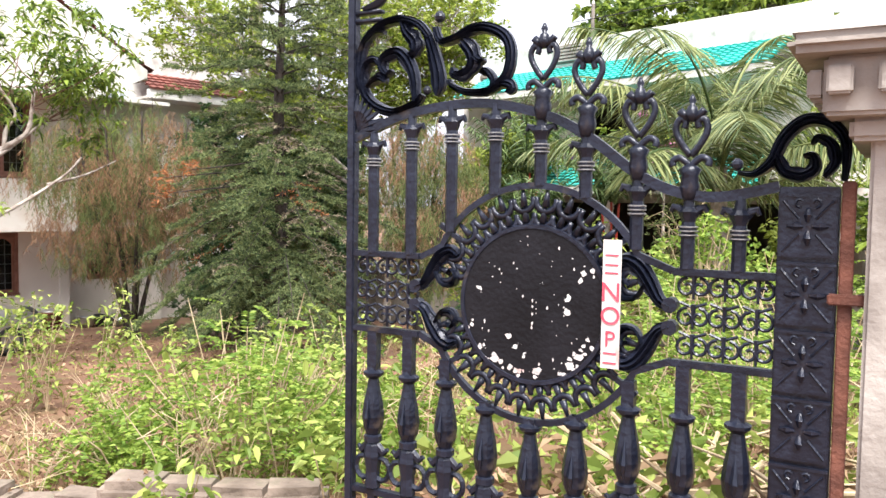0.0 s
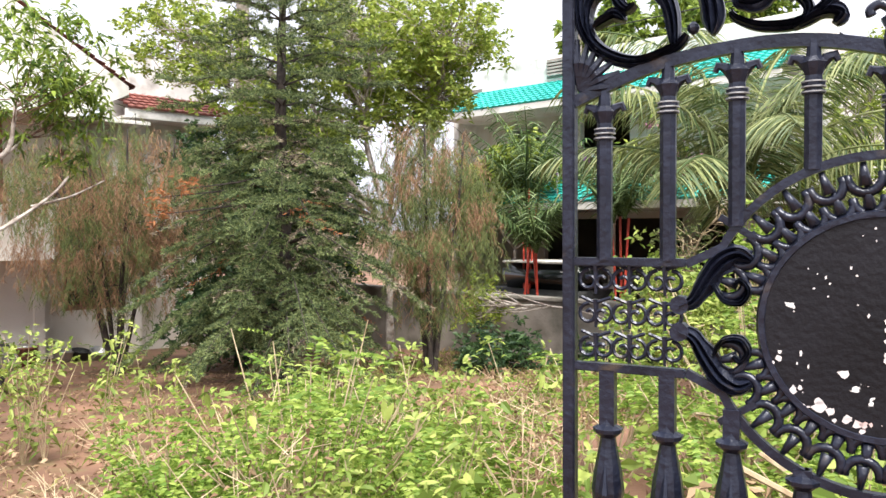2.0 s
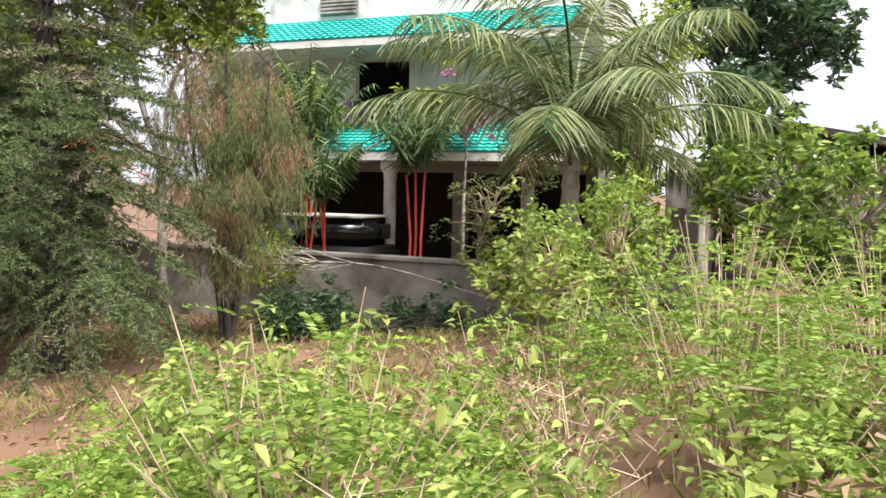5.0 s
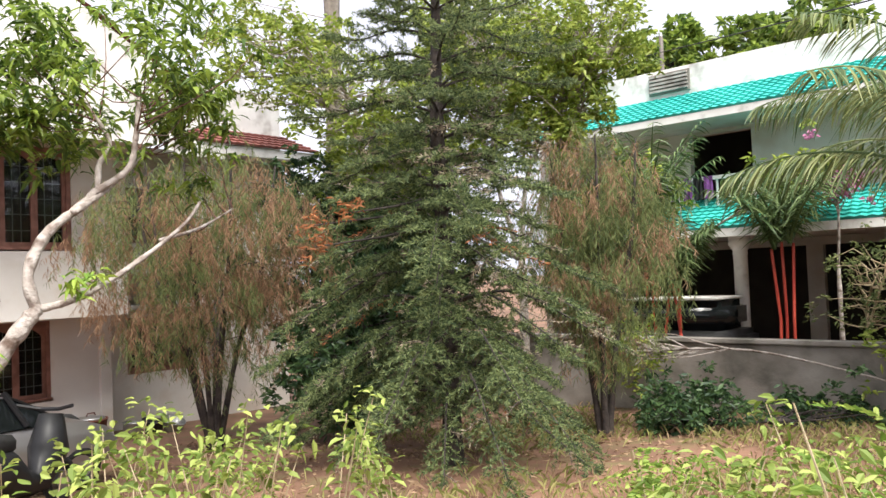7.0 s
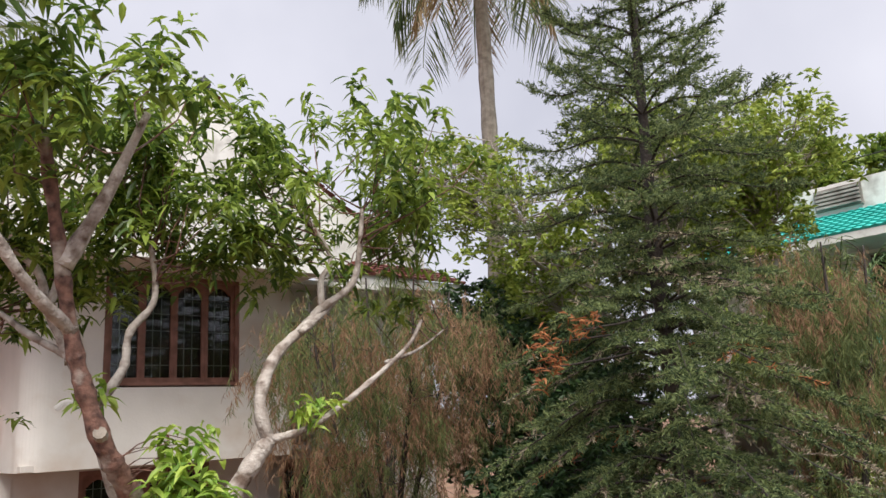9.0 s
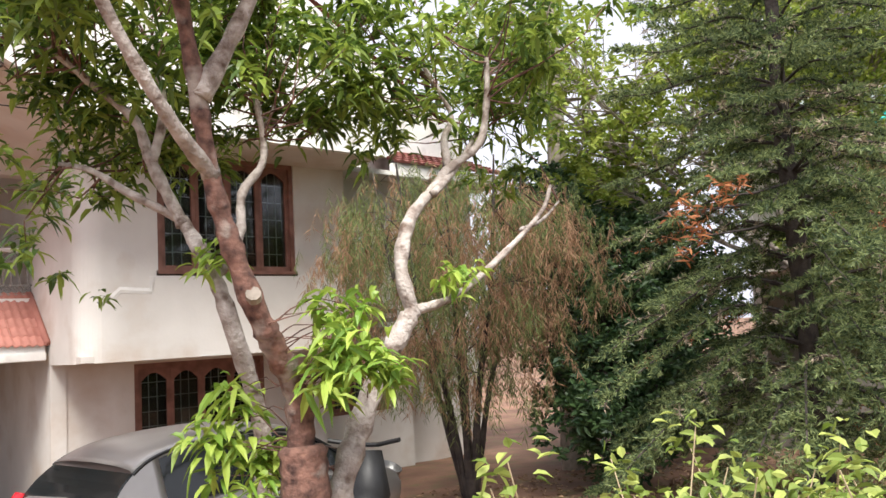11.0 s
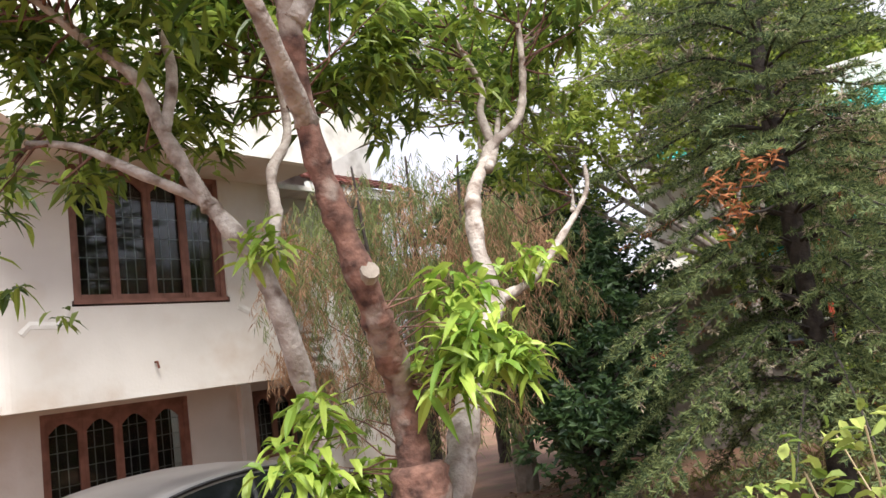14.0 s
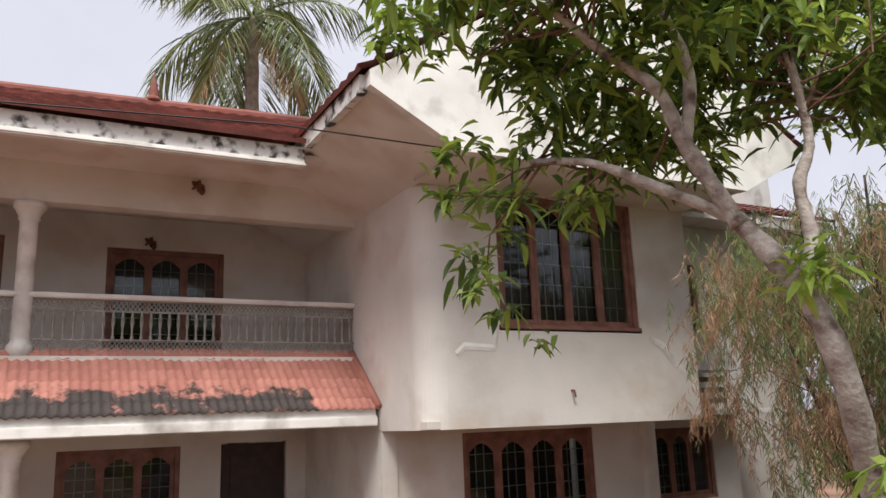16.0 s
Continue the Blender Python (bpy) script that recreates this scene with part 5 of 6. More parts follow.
def conifer(x, y):
    rs = np.random.default_rng(5)
    t = thing("conifer", "dense dark conifer with drooping lower boughs and dead tufts", "tree", pose(0, 0, 0))
    g = ground_z(x, y)
    s = Shape()
    H = 9.2
    trunk = limb(s, [(x, y, g - 0.1), (x + 0.02, y, 1.0), (x - 0.03, y + 0.02, 3.0), (x + 0.03, y, 5.5), (x, y, H)], 0.13, 0.03, rs, 10)
    part("trunk", s, dark_bark, t, "dark slender trunk", True)
    wood_s, green, grey, brown = Shape(), Shape(), Shape(), Shape()

    def brush(line, radius, per_m, target):
        """Short needles packed all round a twig."""
        line = np.asarray(line)
        seg = line[1:] - line[:-1]
        total = np.linalg.norm(seg, axis=1).sum()
        m = max(int(per_m * total), 6)
        u = rs.random(m) * (len(line) - 1.001)
        k = u.astype(int)
        base = line[k] + seg[k] * (u - k)[:, None]
        way = seg[k] / (np.linalg.norm(seg[k], axis=1, keepdims=True) + 1e-9) * 0.8 + rs.normal(size=(m, 3)) * 0.62
        target.leaves(base, way, radius * rs.uniform(0.7, 1.3, m), 0.013, rs, 0.25, 0.0)

    z = g + 0.85
    while z < H - 0.15:
        f = (z - g) / (H - g)
        ln = 1.95 * (1 - f) ** 0.6 + 0.25
        n = 7 if f < 0.4 else 5
        a0 = rs.random() * 6.28
        for k in range(n):
            a = a0 + k * 2 * math.pi / n + rs.normal() * 0.2
            L = ln * rs.uniform(0.62, 1.15)
            dirn = np.array([math.cos(a), math.sin(a), 0])
            o = np.array([x, y, z])
            lift = -0.62 + 1.45 * f
            pts = [o, o + dirn * L * 0.35 + np.array([0, 0, (0.05 + 0.1 * f) * L]), o + dirn * L * 0.72 + np.array([0, 0, lift * 0.35 * L]), o + dirn * L + np.array([0, 0, lift * 0.85 * L])]
            for p in pts:
                p[2] = max(p[2], g + 0.15)
            line = np.array([tuple(p) for p in smooth_line([tuple(p) for p in pts], 6)])
            wood_s.tube(line.tolist(), [0.02 * (1 - 0.8 * i / (len(line) - 1)) * (1.2 - 0.5 * f) for i in range(len(line))], 5, cap=False)
            kind = rs.random()
            bare = f < 0.45 and kind < 0.3
            brush(line[4:] if f < 0.6 else line[1:], 0.075, 190 if f < 0.6 else 330, green)
            m = int((6 if bare else 11) * L * (1.35 - 0.6 * f)) + 4
            for j in range(m):
                u = 0.18 + 0.8 * (j + rs.random()) / m
                q = min(int(u * (len(line) - 1)), len(line) - 2)
                b = line[q]
                sd = np.array([-dirn[1], dirn[0], 0]) * (1 if j % 2 else -1)
                tl = (0.52 - 0.3 * u) * rs.uniform(0.65, 1.3) * (1.0 if f < 0.6 else 0.62)
                w = sd * 0.85 + dirn * rs.uniform(0.35, 0.8) + np.array([0, 0, -0.25 + 0.75 * f]) + rs.normal(size=3) * 0.16
                w /= np.linalg.norm(w)
                sag = np.array([0, 0, tl * (0.35 - 0.75 * f)])
                tw = [b, b + w * tl * 0.5 - sag * 0.25, b + w * tl - sag]
                dead = rs.random() < (0.5 if bare else 0.05 if f < 0.5 else 0.0)
                if dead:
                    wood_s.tube([tuple(c) for c in tw], [0.006, 0.005, 0.003], 3, cap=False)
                brush(tw, 0.062, 70 if dead else 185, (brown if kind < 0.025 else grey) if dead else green)
        z += 0.25 + 0.16 * f
    for c in ((4.92 * 1.2, 11.0, 1.93), (5.85, 10.95, 1.7), (6.2, 10.8, 2.05)):
        whorls(brown, rs, np.array([c]) + rs.normal(size=(5, 3)) * 0.05, 12, 0.11, 0.02, 0.2)
        wood_s.tube([(7.9, 11.0, c[2] + 0.3), ((7.9 + c[0]) / 2, 10.98, c[2] + 0.12), c], [0.02, 0.014, 0.006], 5)
    part("bough_wood", wood_s, dark_bark, t)
    tagged(part("needle_foliage", green, pine_leaf, t, "dense dark green needle sprays"), kind="stuff")
    tagged(part("bleached_foliage", grey, grey_needle, t, "bleached dead sprays"), kind="stuff")
    tagged(part("rusty_foliage", brown, dead_needle, t, "rust-coloured dead tufts"), kind="stuff")


conifer(7.9, 11.0)


def weeping_tree(x, y, height, width, seed, stems, brown_share, n):
    rs = np.random.default_rng(seed)
    t = thing("weeping_tree", "feathery weeping tree with brown and green hanging strands", "tree", pose(0, 0, 0), "weeping trees")
    g = ground_z(x, y)
    s, sk = Shape(), []
    for k in range(stems):
        a = k * 6.28 / stems + rs.random()
        r = width * 0.28
        sk += limb(s, [(x + 0.05 * math.cos(a), y + 0.05 * math.sin(a), g - 0.05), (x + r * 0.35 * math.cos(a), y + r * 0.35 * math.sin(a), g + height * 0.3), (x + r * 0.8 * math.cos(a), y + r * 0.8 * math.sin(a), g + height * 0.62), (x + r * math.cos(a), y + r * math.sin(a), g + height * 0.92)], 0.055, 0.012, rs, 7)[8:]
    part("stem_clump", s, dark_bark, t, "several thin dark stems", True)
    pts = crown_points(rs, (x, y, g + height * 0.62), (width / 2, width / 2, height * 0.38), n * 2, 0.2)
    pts = pts[[noise.noise((p[0] * 1.3 + seed, p[1] * 1.3, p[2] * 1.1)) > -0.1 for p in pts.tolist()]]
    s = Shape()
    twigs(s, rs, sk, pts[::3], 0.005, -0.25)
    part("branch_growth", s, dark_bark, t)
    gr, br = Shape(), Shape()
    for p in pts:
        tgt = br if rs.random() < brown_share else gr
        k, m = 9, 22
        root = np.repeat(p + rs.normal(size=(k, 3)) * np.array([0.17, 0.17, 0.12]), m, 0)
        lean = np.repeat(rs.normal(size=(k, 3)) * np.array([0.34, 0.34, 0.12]) + np.array([0, 0, -0.9]), m, 0)
        u = np.tile(np.linspace(0, 0.42, m), k)[:, None] * rs.uniform(0.7, 1.2)
        way = rs.normal(size=(k * m, 3)) * np.array([0.5, 0.5, 0.3]) + np.array([0, 0, -0.9])
        tgt.leaves(root + lean * u, way, 0.1 * rs.uniform(0.5, 1.4, k * m), 0.0105, rs, 0.2, 0.2)
    tagged(part("foliage", gr, casu_green, t, "hanging green strands"), kind="stuff")
    tagged(part("dry_foliage", br, casu_brown, t, "hanging dry brown strands"), kind="stuff")


weeping_tree(7.3, 15.4, 4.8, 3.9, 21, 7, 0.5, 230)
weeping_tree(10.6, 10.5, 4.6, 2.2, 22, 4, 0.35, 150)


def leafy_tree(name, label, x, y, blobs, leaf_mat, seed, trunk_r=0.1, leaf=(0.12, 0.05), per=22, bark=pale_bark, lean=(0, 0)):
    """A broadleaf tree: trunk, limbs to each clump of the crown, twigs and leaves."""
    rs = np.random.default_rng(seed)
    t = thing(name, label, "tree", pose(0, 0, 0))
    g = ground_z(x, y)
    s, sk, tips = Shape(), [], []
    top = min(b[0][2] for b in blobs)
    fork = (x + lean[0], y + lean[1], g + (top - g) * 0.6)
    limb(s, [(x, y, g - 0.1), ((x + fork[0]) / 2, (y + fork[1]) / 2, g + (fork[2] - g) * 0.5), fork], trunk_r, trunk_r * 0.75, rs)
    for c, r, n in blobs:
        m = [(fork[i] + c[i]) / 2 + rs.normal() * 0.15 for i in range(3)]
        sk += limb(s, [fork, tuple(m), c], trunk_r * 0.55, 0.02, rs, 7)
        tips.append(crown_points(rs, c, r, n))
    part("trunk", s, bark, t, "", True)
    tips = np.concatenate(tips)
    s = Shape()
    twigs(s, rs, sk, tips, 0.01, 0.0)
    part("twig_growth", s, bark, t)
    s = Shape()
    whorls(s, rs, tips, per, leaf[0], leaf[1], 0.2)
    whorls(s, rs, tips + rs.normal(size=tips.shape) * 0.2, per, leaf[0], leaf[1], 0.2)
    tagged(part("crown", s, leaf_mat, t), kind="stuff")


leafy_tree("garden_tree", "airy light-green broadleaf tree beside the boundary wall", 11.6, 12.6, [((11.3, 12.8, 4.9), (1.5, 1.5, 1.3), 190), ((12.3, 11.6, 5.3), (1.2, 1.1, 0.9), 130), ((12.3, 12.2, 4.1), (1.1, 1.0, 0.8), 100), ((10.5, 13.6, 3.9), (1.3, 1.2, 1.2), 90), ((11.6, 13.8, 6.2), (1.1, 1.1, 0.8), 60), ((9.4, 14.6, 4.6), (1.1, 1.1, 1.2), 70), ((10.4, 15.2, 3.4), (1.2, 0.9, 1.0), 80), ((9.0, 16.0, 5.4), (1.3, 0.9, 1.0), 70)], light_tree_leaf, 31, 0.09, (0.13, 0.06), 18)
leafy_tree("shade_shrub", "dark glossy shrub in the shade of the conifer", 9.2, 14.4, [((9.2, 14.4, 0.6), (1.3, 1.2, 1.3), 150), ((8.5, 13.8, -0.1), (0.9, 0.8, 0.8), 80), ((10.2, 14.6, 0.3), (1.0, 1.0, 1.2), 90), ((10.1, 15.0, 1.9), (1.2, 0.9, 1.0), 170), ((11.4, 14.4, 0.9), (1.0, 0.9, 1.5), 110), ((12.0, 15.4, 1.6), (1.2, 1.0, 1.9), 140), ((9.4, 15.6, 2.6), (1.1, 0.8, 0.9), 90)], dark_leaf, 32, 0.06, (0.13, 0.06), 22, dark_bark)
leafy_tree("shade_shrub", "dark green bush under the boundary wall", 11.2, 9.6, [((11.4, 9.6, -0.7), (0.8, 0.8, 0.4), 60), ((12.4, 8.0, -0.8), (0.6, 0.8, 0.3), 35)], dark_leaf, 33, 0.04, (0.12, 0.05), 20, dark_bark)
leafy_tree("broadleaf_tree", "mid-green tree rising behind the cream house", 14.6, 19.5, [((14.6, 19.5, 2.6), (1.7, 2, 1.9), 150), ((13.4, 17.4, 1.2), (1.3, 1.3, 1.8), 120), ((13.6, 18.0, 3.6), (1.3, 1.3, 1.3), 100)], mango_leaf, 34, 0.16, (0.2, 0.09), 20, dark_bark)
leafy_tree("broadleaf_tree", "tall dark tree behind the villa", 30, 20, [((29.5, 18.4, 9.2), (1.8, 1.8, 1.9), 110), ((31, 14, 9.0), (3, 3, 2.2), 160)], mango_leaf, 35, 0.3, (0.4, 0.2), 16, dark_bark)
leafy_tree("villa_shrub", "bright leafy shrub on the villa balcony", 17.0, 13.6, [((16.9, 13.2, 3.0), (0.8, 1.0, 0.6), 70), ((16.6, 9.6, 3.0), (0.5, 0.8, 0.45), 45), ((16.4, 14.2, 2.4), (0.9, 0.9, 0.8), 60)], light_tree_leaf, 36, 0.05, (0.18, 0.09), 16)
leafy_tree("flowering_creeper", "pink-flowered creeper at the villa porch", 16.6, 9.0, [((16.4, 8.9, 2.75), (0.4, 0.6, 0.3), 12)], pink_bloom, 37, 0.05, (0.12, 0.08), 16)
leafy_tree("tangled_creeper", "sparse tangled creeper before the villa porch", 15.6, 8.3, [((15.6, 8.2, 0.9), (0.6, 0.9, 0.9), 45), ((15.9, 7.4, 1.9), (0.5, 0.8, 0.7), 30)], casu_green, 41, 0.04, (0.11, 0.04), 9, twig)
leafy_tree("boundary_shrub", "leafy green shrub leaning on the boundary wall", 13.0, 7.2, [((13.0, 7.0, 0.1), (0.4, 0.5, 0.4), 30), ((13.0, 11.4, -0.1), (0.4, 0.7, 0.45), 35)], light_tree_leaf, 42, 0.03, (0.12, 0.05), 14)
leafy_tree("tall_hedge_tree", "dense green trees along the far side of the plot", 12.5, 1.5, [((12.5, 2.0, 1.0), (1.5, 1.4, 1.2), 120), ((11, 0.5, 0.8), (1.6, 1.3, 1.2), 120), ((14.5, 3.2, 1.6), (1.3, 1.0, 1.3), 100)], mango_leaf, 38, 0.08, (0.16, 0.07), 20)
leafy_tree("broadleaf_tree", "mid-green tree by the far boundary wall", 15.6, 5.3, [((15.4, 5.3, 0.6), (0.9, 0.8, 1.2), 70), ((16.3, 5.4, 2.4), (1.0, 0.8, 1.2), 80), ((17.0, 5.2, 4.2), (0.9, 0.8, 1.0), 60)], light_tree_leaf, 40, 0.07, (0.15, 0.06), 16)
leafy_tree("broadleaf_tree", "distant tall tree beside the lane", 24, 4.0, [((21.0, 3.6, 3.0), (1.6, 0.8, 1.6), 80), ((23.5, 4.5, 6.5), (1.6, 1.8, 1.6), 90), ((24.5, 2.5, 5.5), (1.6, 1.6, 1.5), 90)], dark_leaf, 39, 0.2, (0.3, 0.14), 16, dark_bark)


leafy_tree("boundary_shrub", "bright leafy shrub rising from the rough grass", 9.3, 5.4, [((9.2, 5.4, 0.4), (0.7, 0.6, 0.7), 60)], weed_leaf, 43, 0.02, (0.11, 0.055), 14, twig)
leafy_tree("boundary_shrub", "tall leafy shrub at the foot of the young palm", 10.4, 4.8, [((10.4, 4.8, 0.6), (0.8, 0.7, 1.0), 85)], fern_leaf, 44, 0.03, (0.11, 0.05), 14, twig)


def frond(green, stem, rs, origin, a, elev, length, sag, leaf_len, width=0.035, n=34):
    """One feather frond that arches out and down."""
    d = np.array([math.cos(a), math.sin(a), 0])
    k = 14
    pts, ang, p = [np.array(origin, float)], elev, np.array(origin, float)
    for i in range(k):
        p = p + (d * math.cos(ang) + np.array([0, 0, math.sin(ang)])) * length / k
        ang -= sag / k
        pts.append(p.copy())
    pts = np.array(pts)
    stem.tube(pts.tolist(), [0.03 * (1 - 0.85 * i / k) + 0.004 for i in range(k + 1)], 5, cap=False)
    u = np.linspace(0.12, 0.99, n)
    idx = np.minimum((u * k).astype(int), k - 1)
    base = pts[idx] + (pts[idx + 1] - pts[idx]) * (u * k - idx)[:, None]
    along = pts[idx + 1] - pts[idx]
    along /= np.linalg.norm(along, axis=1, keepdims=True)
    side = np.array([-d[1], d[0], 0.0])
    ll = leaf_len * (0.55 + 0.9 * np.sin(math.pi * np.clip(u * 0.9 + 0.08, 0, 1)))
    for q in (-1, 1):
        way = side * q + along * 0.6 + rs.normal(size=(n, 3)) * 0.14 + np.array([0, 0, -0.3])
        green.blades(base, way, ll * rs.uniform(0.8, 1.1, n), width, rs, 0.3, 0.5)


def palm(x, y, crown_z, seed, fronds, length, leaf_len, trunk_r, label, dry=2, name="coconut_palm", elev=(0.0, 1.3), n=40, low=0.0):
    rs = np.random.default_rng(seed)
    t = thing(name, label, "palm", pose(0, 0, 0))
    g = ground_z(x, y)
    s = Shape()
    m = 26
    s.tube([(x + 0.25 * math.sin(i / m * 2) - 0.25 * math.sin(2), y, g - 0.1 + (crown_z - g + 0.1) * i / m) for i in range(m + 1)], [trunk_r * (1.25 - 0.4 * i / m) * (1.07 if i % 2 else 0.95) for i in range(m + 1)], 10)
    part("trunk", s, palm_bark, t, "ringed grey-brown trunk")
    g1, d1, st = Shape(), Shape(), Shape()
    for k in range(fronds):
        a = k * 2.4 + rs.normal() * 0.15
        e = elev[1] - (elev[1] - elev[0]) * (k / fronds)
        frond(g1, st, rs, (x, y, crown_z - low * k / fronds), a, e, length * rs.uniform(0.85, 1.1), 1.2 + 0.5 * rs.random(), leaf_len, 0.034, n)
    for k in range(dry):
        frond(d1, st, rs, (x, y, crown_z - 0.1), 3.4 + k * 1.9, -0.7, length * 0.8, 0.7, leaf_len * 0.8, 0.035, n)
    part("frond_rib", st, palm_leaf, t)
    tagged(part("frond_crown", g1, palm_leaf, t, "arching green fronds"), kind="stuff")
    if dry:
        tagged(part("dry_frond_skirt", d1, palm_dry, t, "hanging brown fronds"), kind="stuff")


palm(12.9, 5.9, 2.3, 51, 19, 3.6, 0.6, 0.14, "young coconut palm with long arching fronds by the wall", 0, "coconut_palm", (0.62, 1.5), 84, 0.7)
palm(10.6, 16.2, 11.2, 52, 16, 3.4, 0.8, 0.15, "tall coconut palm rising behind the conifer", 4, "coconut_palm", (-0.5, 1.2), 44)
palm(3.2, 26.2, 10.0, 53, 15, 3.0, 0.75, 0.16, "tall coconut palm behind the red roof", 2, "coconut_palm", (-0.9, 1.3), 64)


def slender_palm(x, y, h, seed):
    rs = np.random.default_rng(seed)
    t = thing("lipstick_palm", "clumping palm with scarlet stems and upright fronds", "palm", pose(0, 0, 0), "scarlet-stemmed palms")
    g = ground_z(x, y)
    gr, st = Shape(), Shape()
    for k in range(3):
        px, py = x + rs.uniform(-0.25, 0.25), y + rs.uniform(-0.25, 0.25)
        top = g + h * rs.uniform(0.5, 0.62)
        part("stem", Shape().tube([(px, py, g), (px + rs.normal() * 0.05, py + rs.normal() * 0.05, (g + top) / 2), (px + rs.normal() * 0.08, py + rs.normal() * 0.08, top)], 0.027, 7), red_stem, t, "scarlet stem")
        for j in range(7):
            frond(gr, st, rs, (px, py, top), j * 0.9 + rs.random() * 0.5, rs.uniform(1.0, 1.45), h * 0.36, 0.7, 0.36, 0.045, 18)
    part("frond_rib", st, fan_leaf, t)
    tagged(part("frond_crown", gr, fan_leaf, t, "upright dark green fronds"), kind="stuff")


slender_palm(15.0, 11.5, 4.0, 61)
slender_palm(15.4, 9.5, 4.6, 62)
slender_palm(16.3, 12.5, 6.3, 63)


# ---- weeds ----
def sapling(h, seed):
    """A leggy weed: a few stems with clusters of toothed leaves."""
    rs = np.random.default_rng(seed)
    t = thing("weed_sapling", "leggy bright green weed with pale stems", "weed", pose(0, 0, -50), "weeds in the rough ground")
    st, lf = Shape(), Shape()
    for k in range(4):
        a, r = rs.random() * 6.28, rs.uniform(0.1, 0.32) * h
        top = np.array([r * math.cos(a), r * math.sin(a), h * rs.uniform(0.7, 1.0)])
        line = np.array([tuple(p) for p in smooth_line([(0, 0, -0.05), tuple(top * [0.35, 0.35, 0.45]), tuple(top)], 6)])
        st.tube(line.tolist(), [0.0065 - 0.0003 * i for i in range(len(line))], 5)
        m = int(8 + 9 * h)
        u = 0.25 + 0.75 * rs.random(m) ** 0.7
        idx = np.minimum((u * (len(line) - 1)).astype(int), len(line) - 1)
        way = rs.normal(size=(m, 3)) * [1, 1, 0.35] + [0, 0, 0.15]
        way /= np.linalg.norm(way, axis=1, keepdims=True)
        b = line[idx] + way * rs.uniform(0.02, 0.1, (m, 1))
        lf.blades(b, way, 0.085 * rs.uniform(0.6, 1.3, m), 0.045, rs, 0.2, 0.4)
        whorls(lf, rs, top[None, :], 11, 0.085, 0.04, 0.3, fine=True)
    part("stem_clump", st, twig, t)
    tagged(part("foliage", lf, weed_leaf, t), kind="stuff")
    return t


def fern_bush(h, r, seed):
    """A feathery bush: many thin stems with small paired leaflets."""
    rs = np.random.default_rng(seed)
    t = thing("feathery_bush", "bright green feathery-leaved bush", "bush", pose(0, 0, -50), "bushes in the rough ground")
    st, lf = Shape(), Shape()
    for k in range(24):
        a, rr = rs.random() * 6.28, r * rs.random() ** 0.6
        top = np.array([rr * math.cos(a), rr * math.sin(a), h * (1.0 - 0.45 * (rr / r) ** 2) * rs.uniform(0.6, 1.0)])
        st.tube([(0.25 * top[0], 0.25 * top[1], -0.05), tuple(top * [0.6, 0.6, 0.6]), tuple(top)], [0.009, 0.007, 0.003], 4)
        for j in range(7):
            o = top * rs.uniform([0.8, 0.8, 0.45], [1, 1, 1.0])
            d = rs.normal(size=3) * [1, 1, 0.3] + [0, 0, 0.1]
            d /= np.linalg.norm(d)
            ln = rs.uniform(0.16, 0.34)
            m = 16
            u = np.repeat(np.linspace(0.1, 1, m // 2), 2)
            b = o + d * (u * ln)[:, None] - np.array([0, 0, 1]) * (u ** 2 * ln * 0.25)[:, None]
            side = np.cross(d, [0, 0, 1])
            side = side / (np.linalg.norm(side) + 1e-6)
            w = side * np.tile([1, -1], m // 2)[:, None] + d * 0.35
            lf.leaves(b, w, 0.055, 0.021, rs, 0.1, 0.1)
    part("stem_clump", st, twig, t)
    tagged(part("foliage", lf, fern_leaf, t), kind="stuff")
    return t


saplings = [sapling(h, 70 + i) for i, h in enumerate((0.55, 0.75, 0.95, 1.15, 1.35))]
bushes = [fern_bush(1.35, 0.75, 81), fern_bush(0.9, 0.6, 82), fern_bush(1.9, 1.1, 83), fern_bush(0.5, 0.55, 84)]


def plant(src, x, y, turn, sink=0.0):
    return copy_thing(src, pose(x, y, ground_z(x, y) - sink, 0, 0, turn))


rng = random.Random(9)
spots = [(3.55, 4.75, 0), (3.1, 5.3, 3), (4.3, 4.4, 3), (5.2, 5.0, 3), (4.6, 5.9, 3), (6.2, 4.4, 0), (6.8, 3.4, 2), (8.2, 3.4, 2), (7.3, 2.3, 2), (5.4, 3.0, 0), (6.0, 2.2, 0), (5.0, 2.2, 1), (4.2, 6.7, 3), (9.0, 2.0, 2), (10.2, 3.4, 2)]
plant(bushes[2], 3.7, 5.0, 40, 0.35)
plant(bushes[1], 4.4, 5.3, 140)
for x, y, k in ((4.9, 6.3, 3), (5.6, 6.0, 3), (5.3, 6.9, 1), (4.9, 4.6, 1)):
    plant(bushes[k], x, y, x * 77)
for x, y, k in ((4.6, 6.6, 2), (5.2, 6.4, 2), (5.9, 6.5, 1), (3.0, 8.9, 4), (2.75, 9.15, 3), (3.35, 8.7, 4), (3.95, 8.45, 4), (2.4, 9.55, 4), (6.6, 6.2, 1), (5.1, 5.8, 3), (4.4, 6.0, 2), (5.6, 4.7, 3)):
    plant(saplings[k], x, y, x * 91)
plant(bushes[1], 3.1, 5.4, 250)
for x, y, k in spots:
    plant(bushes[k], x, y, rng.uniform(0, 360))
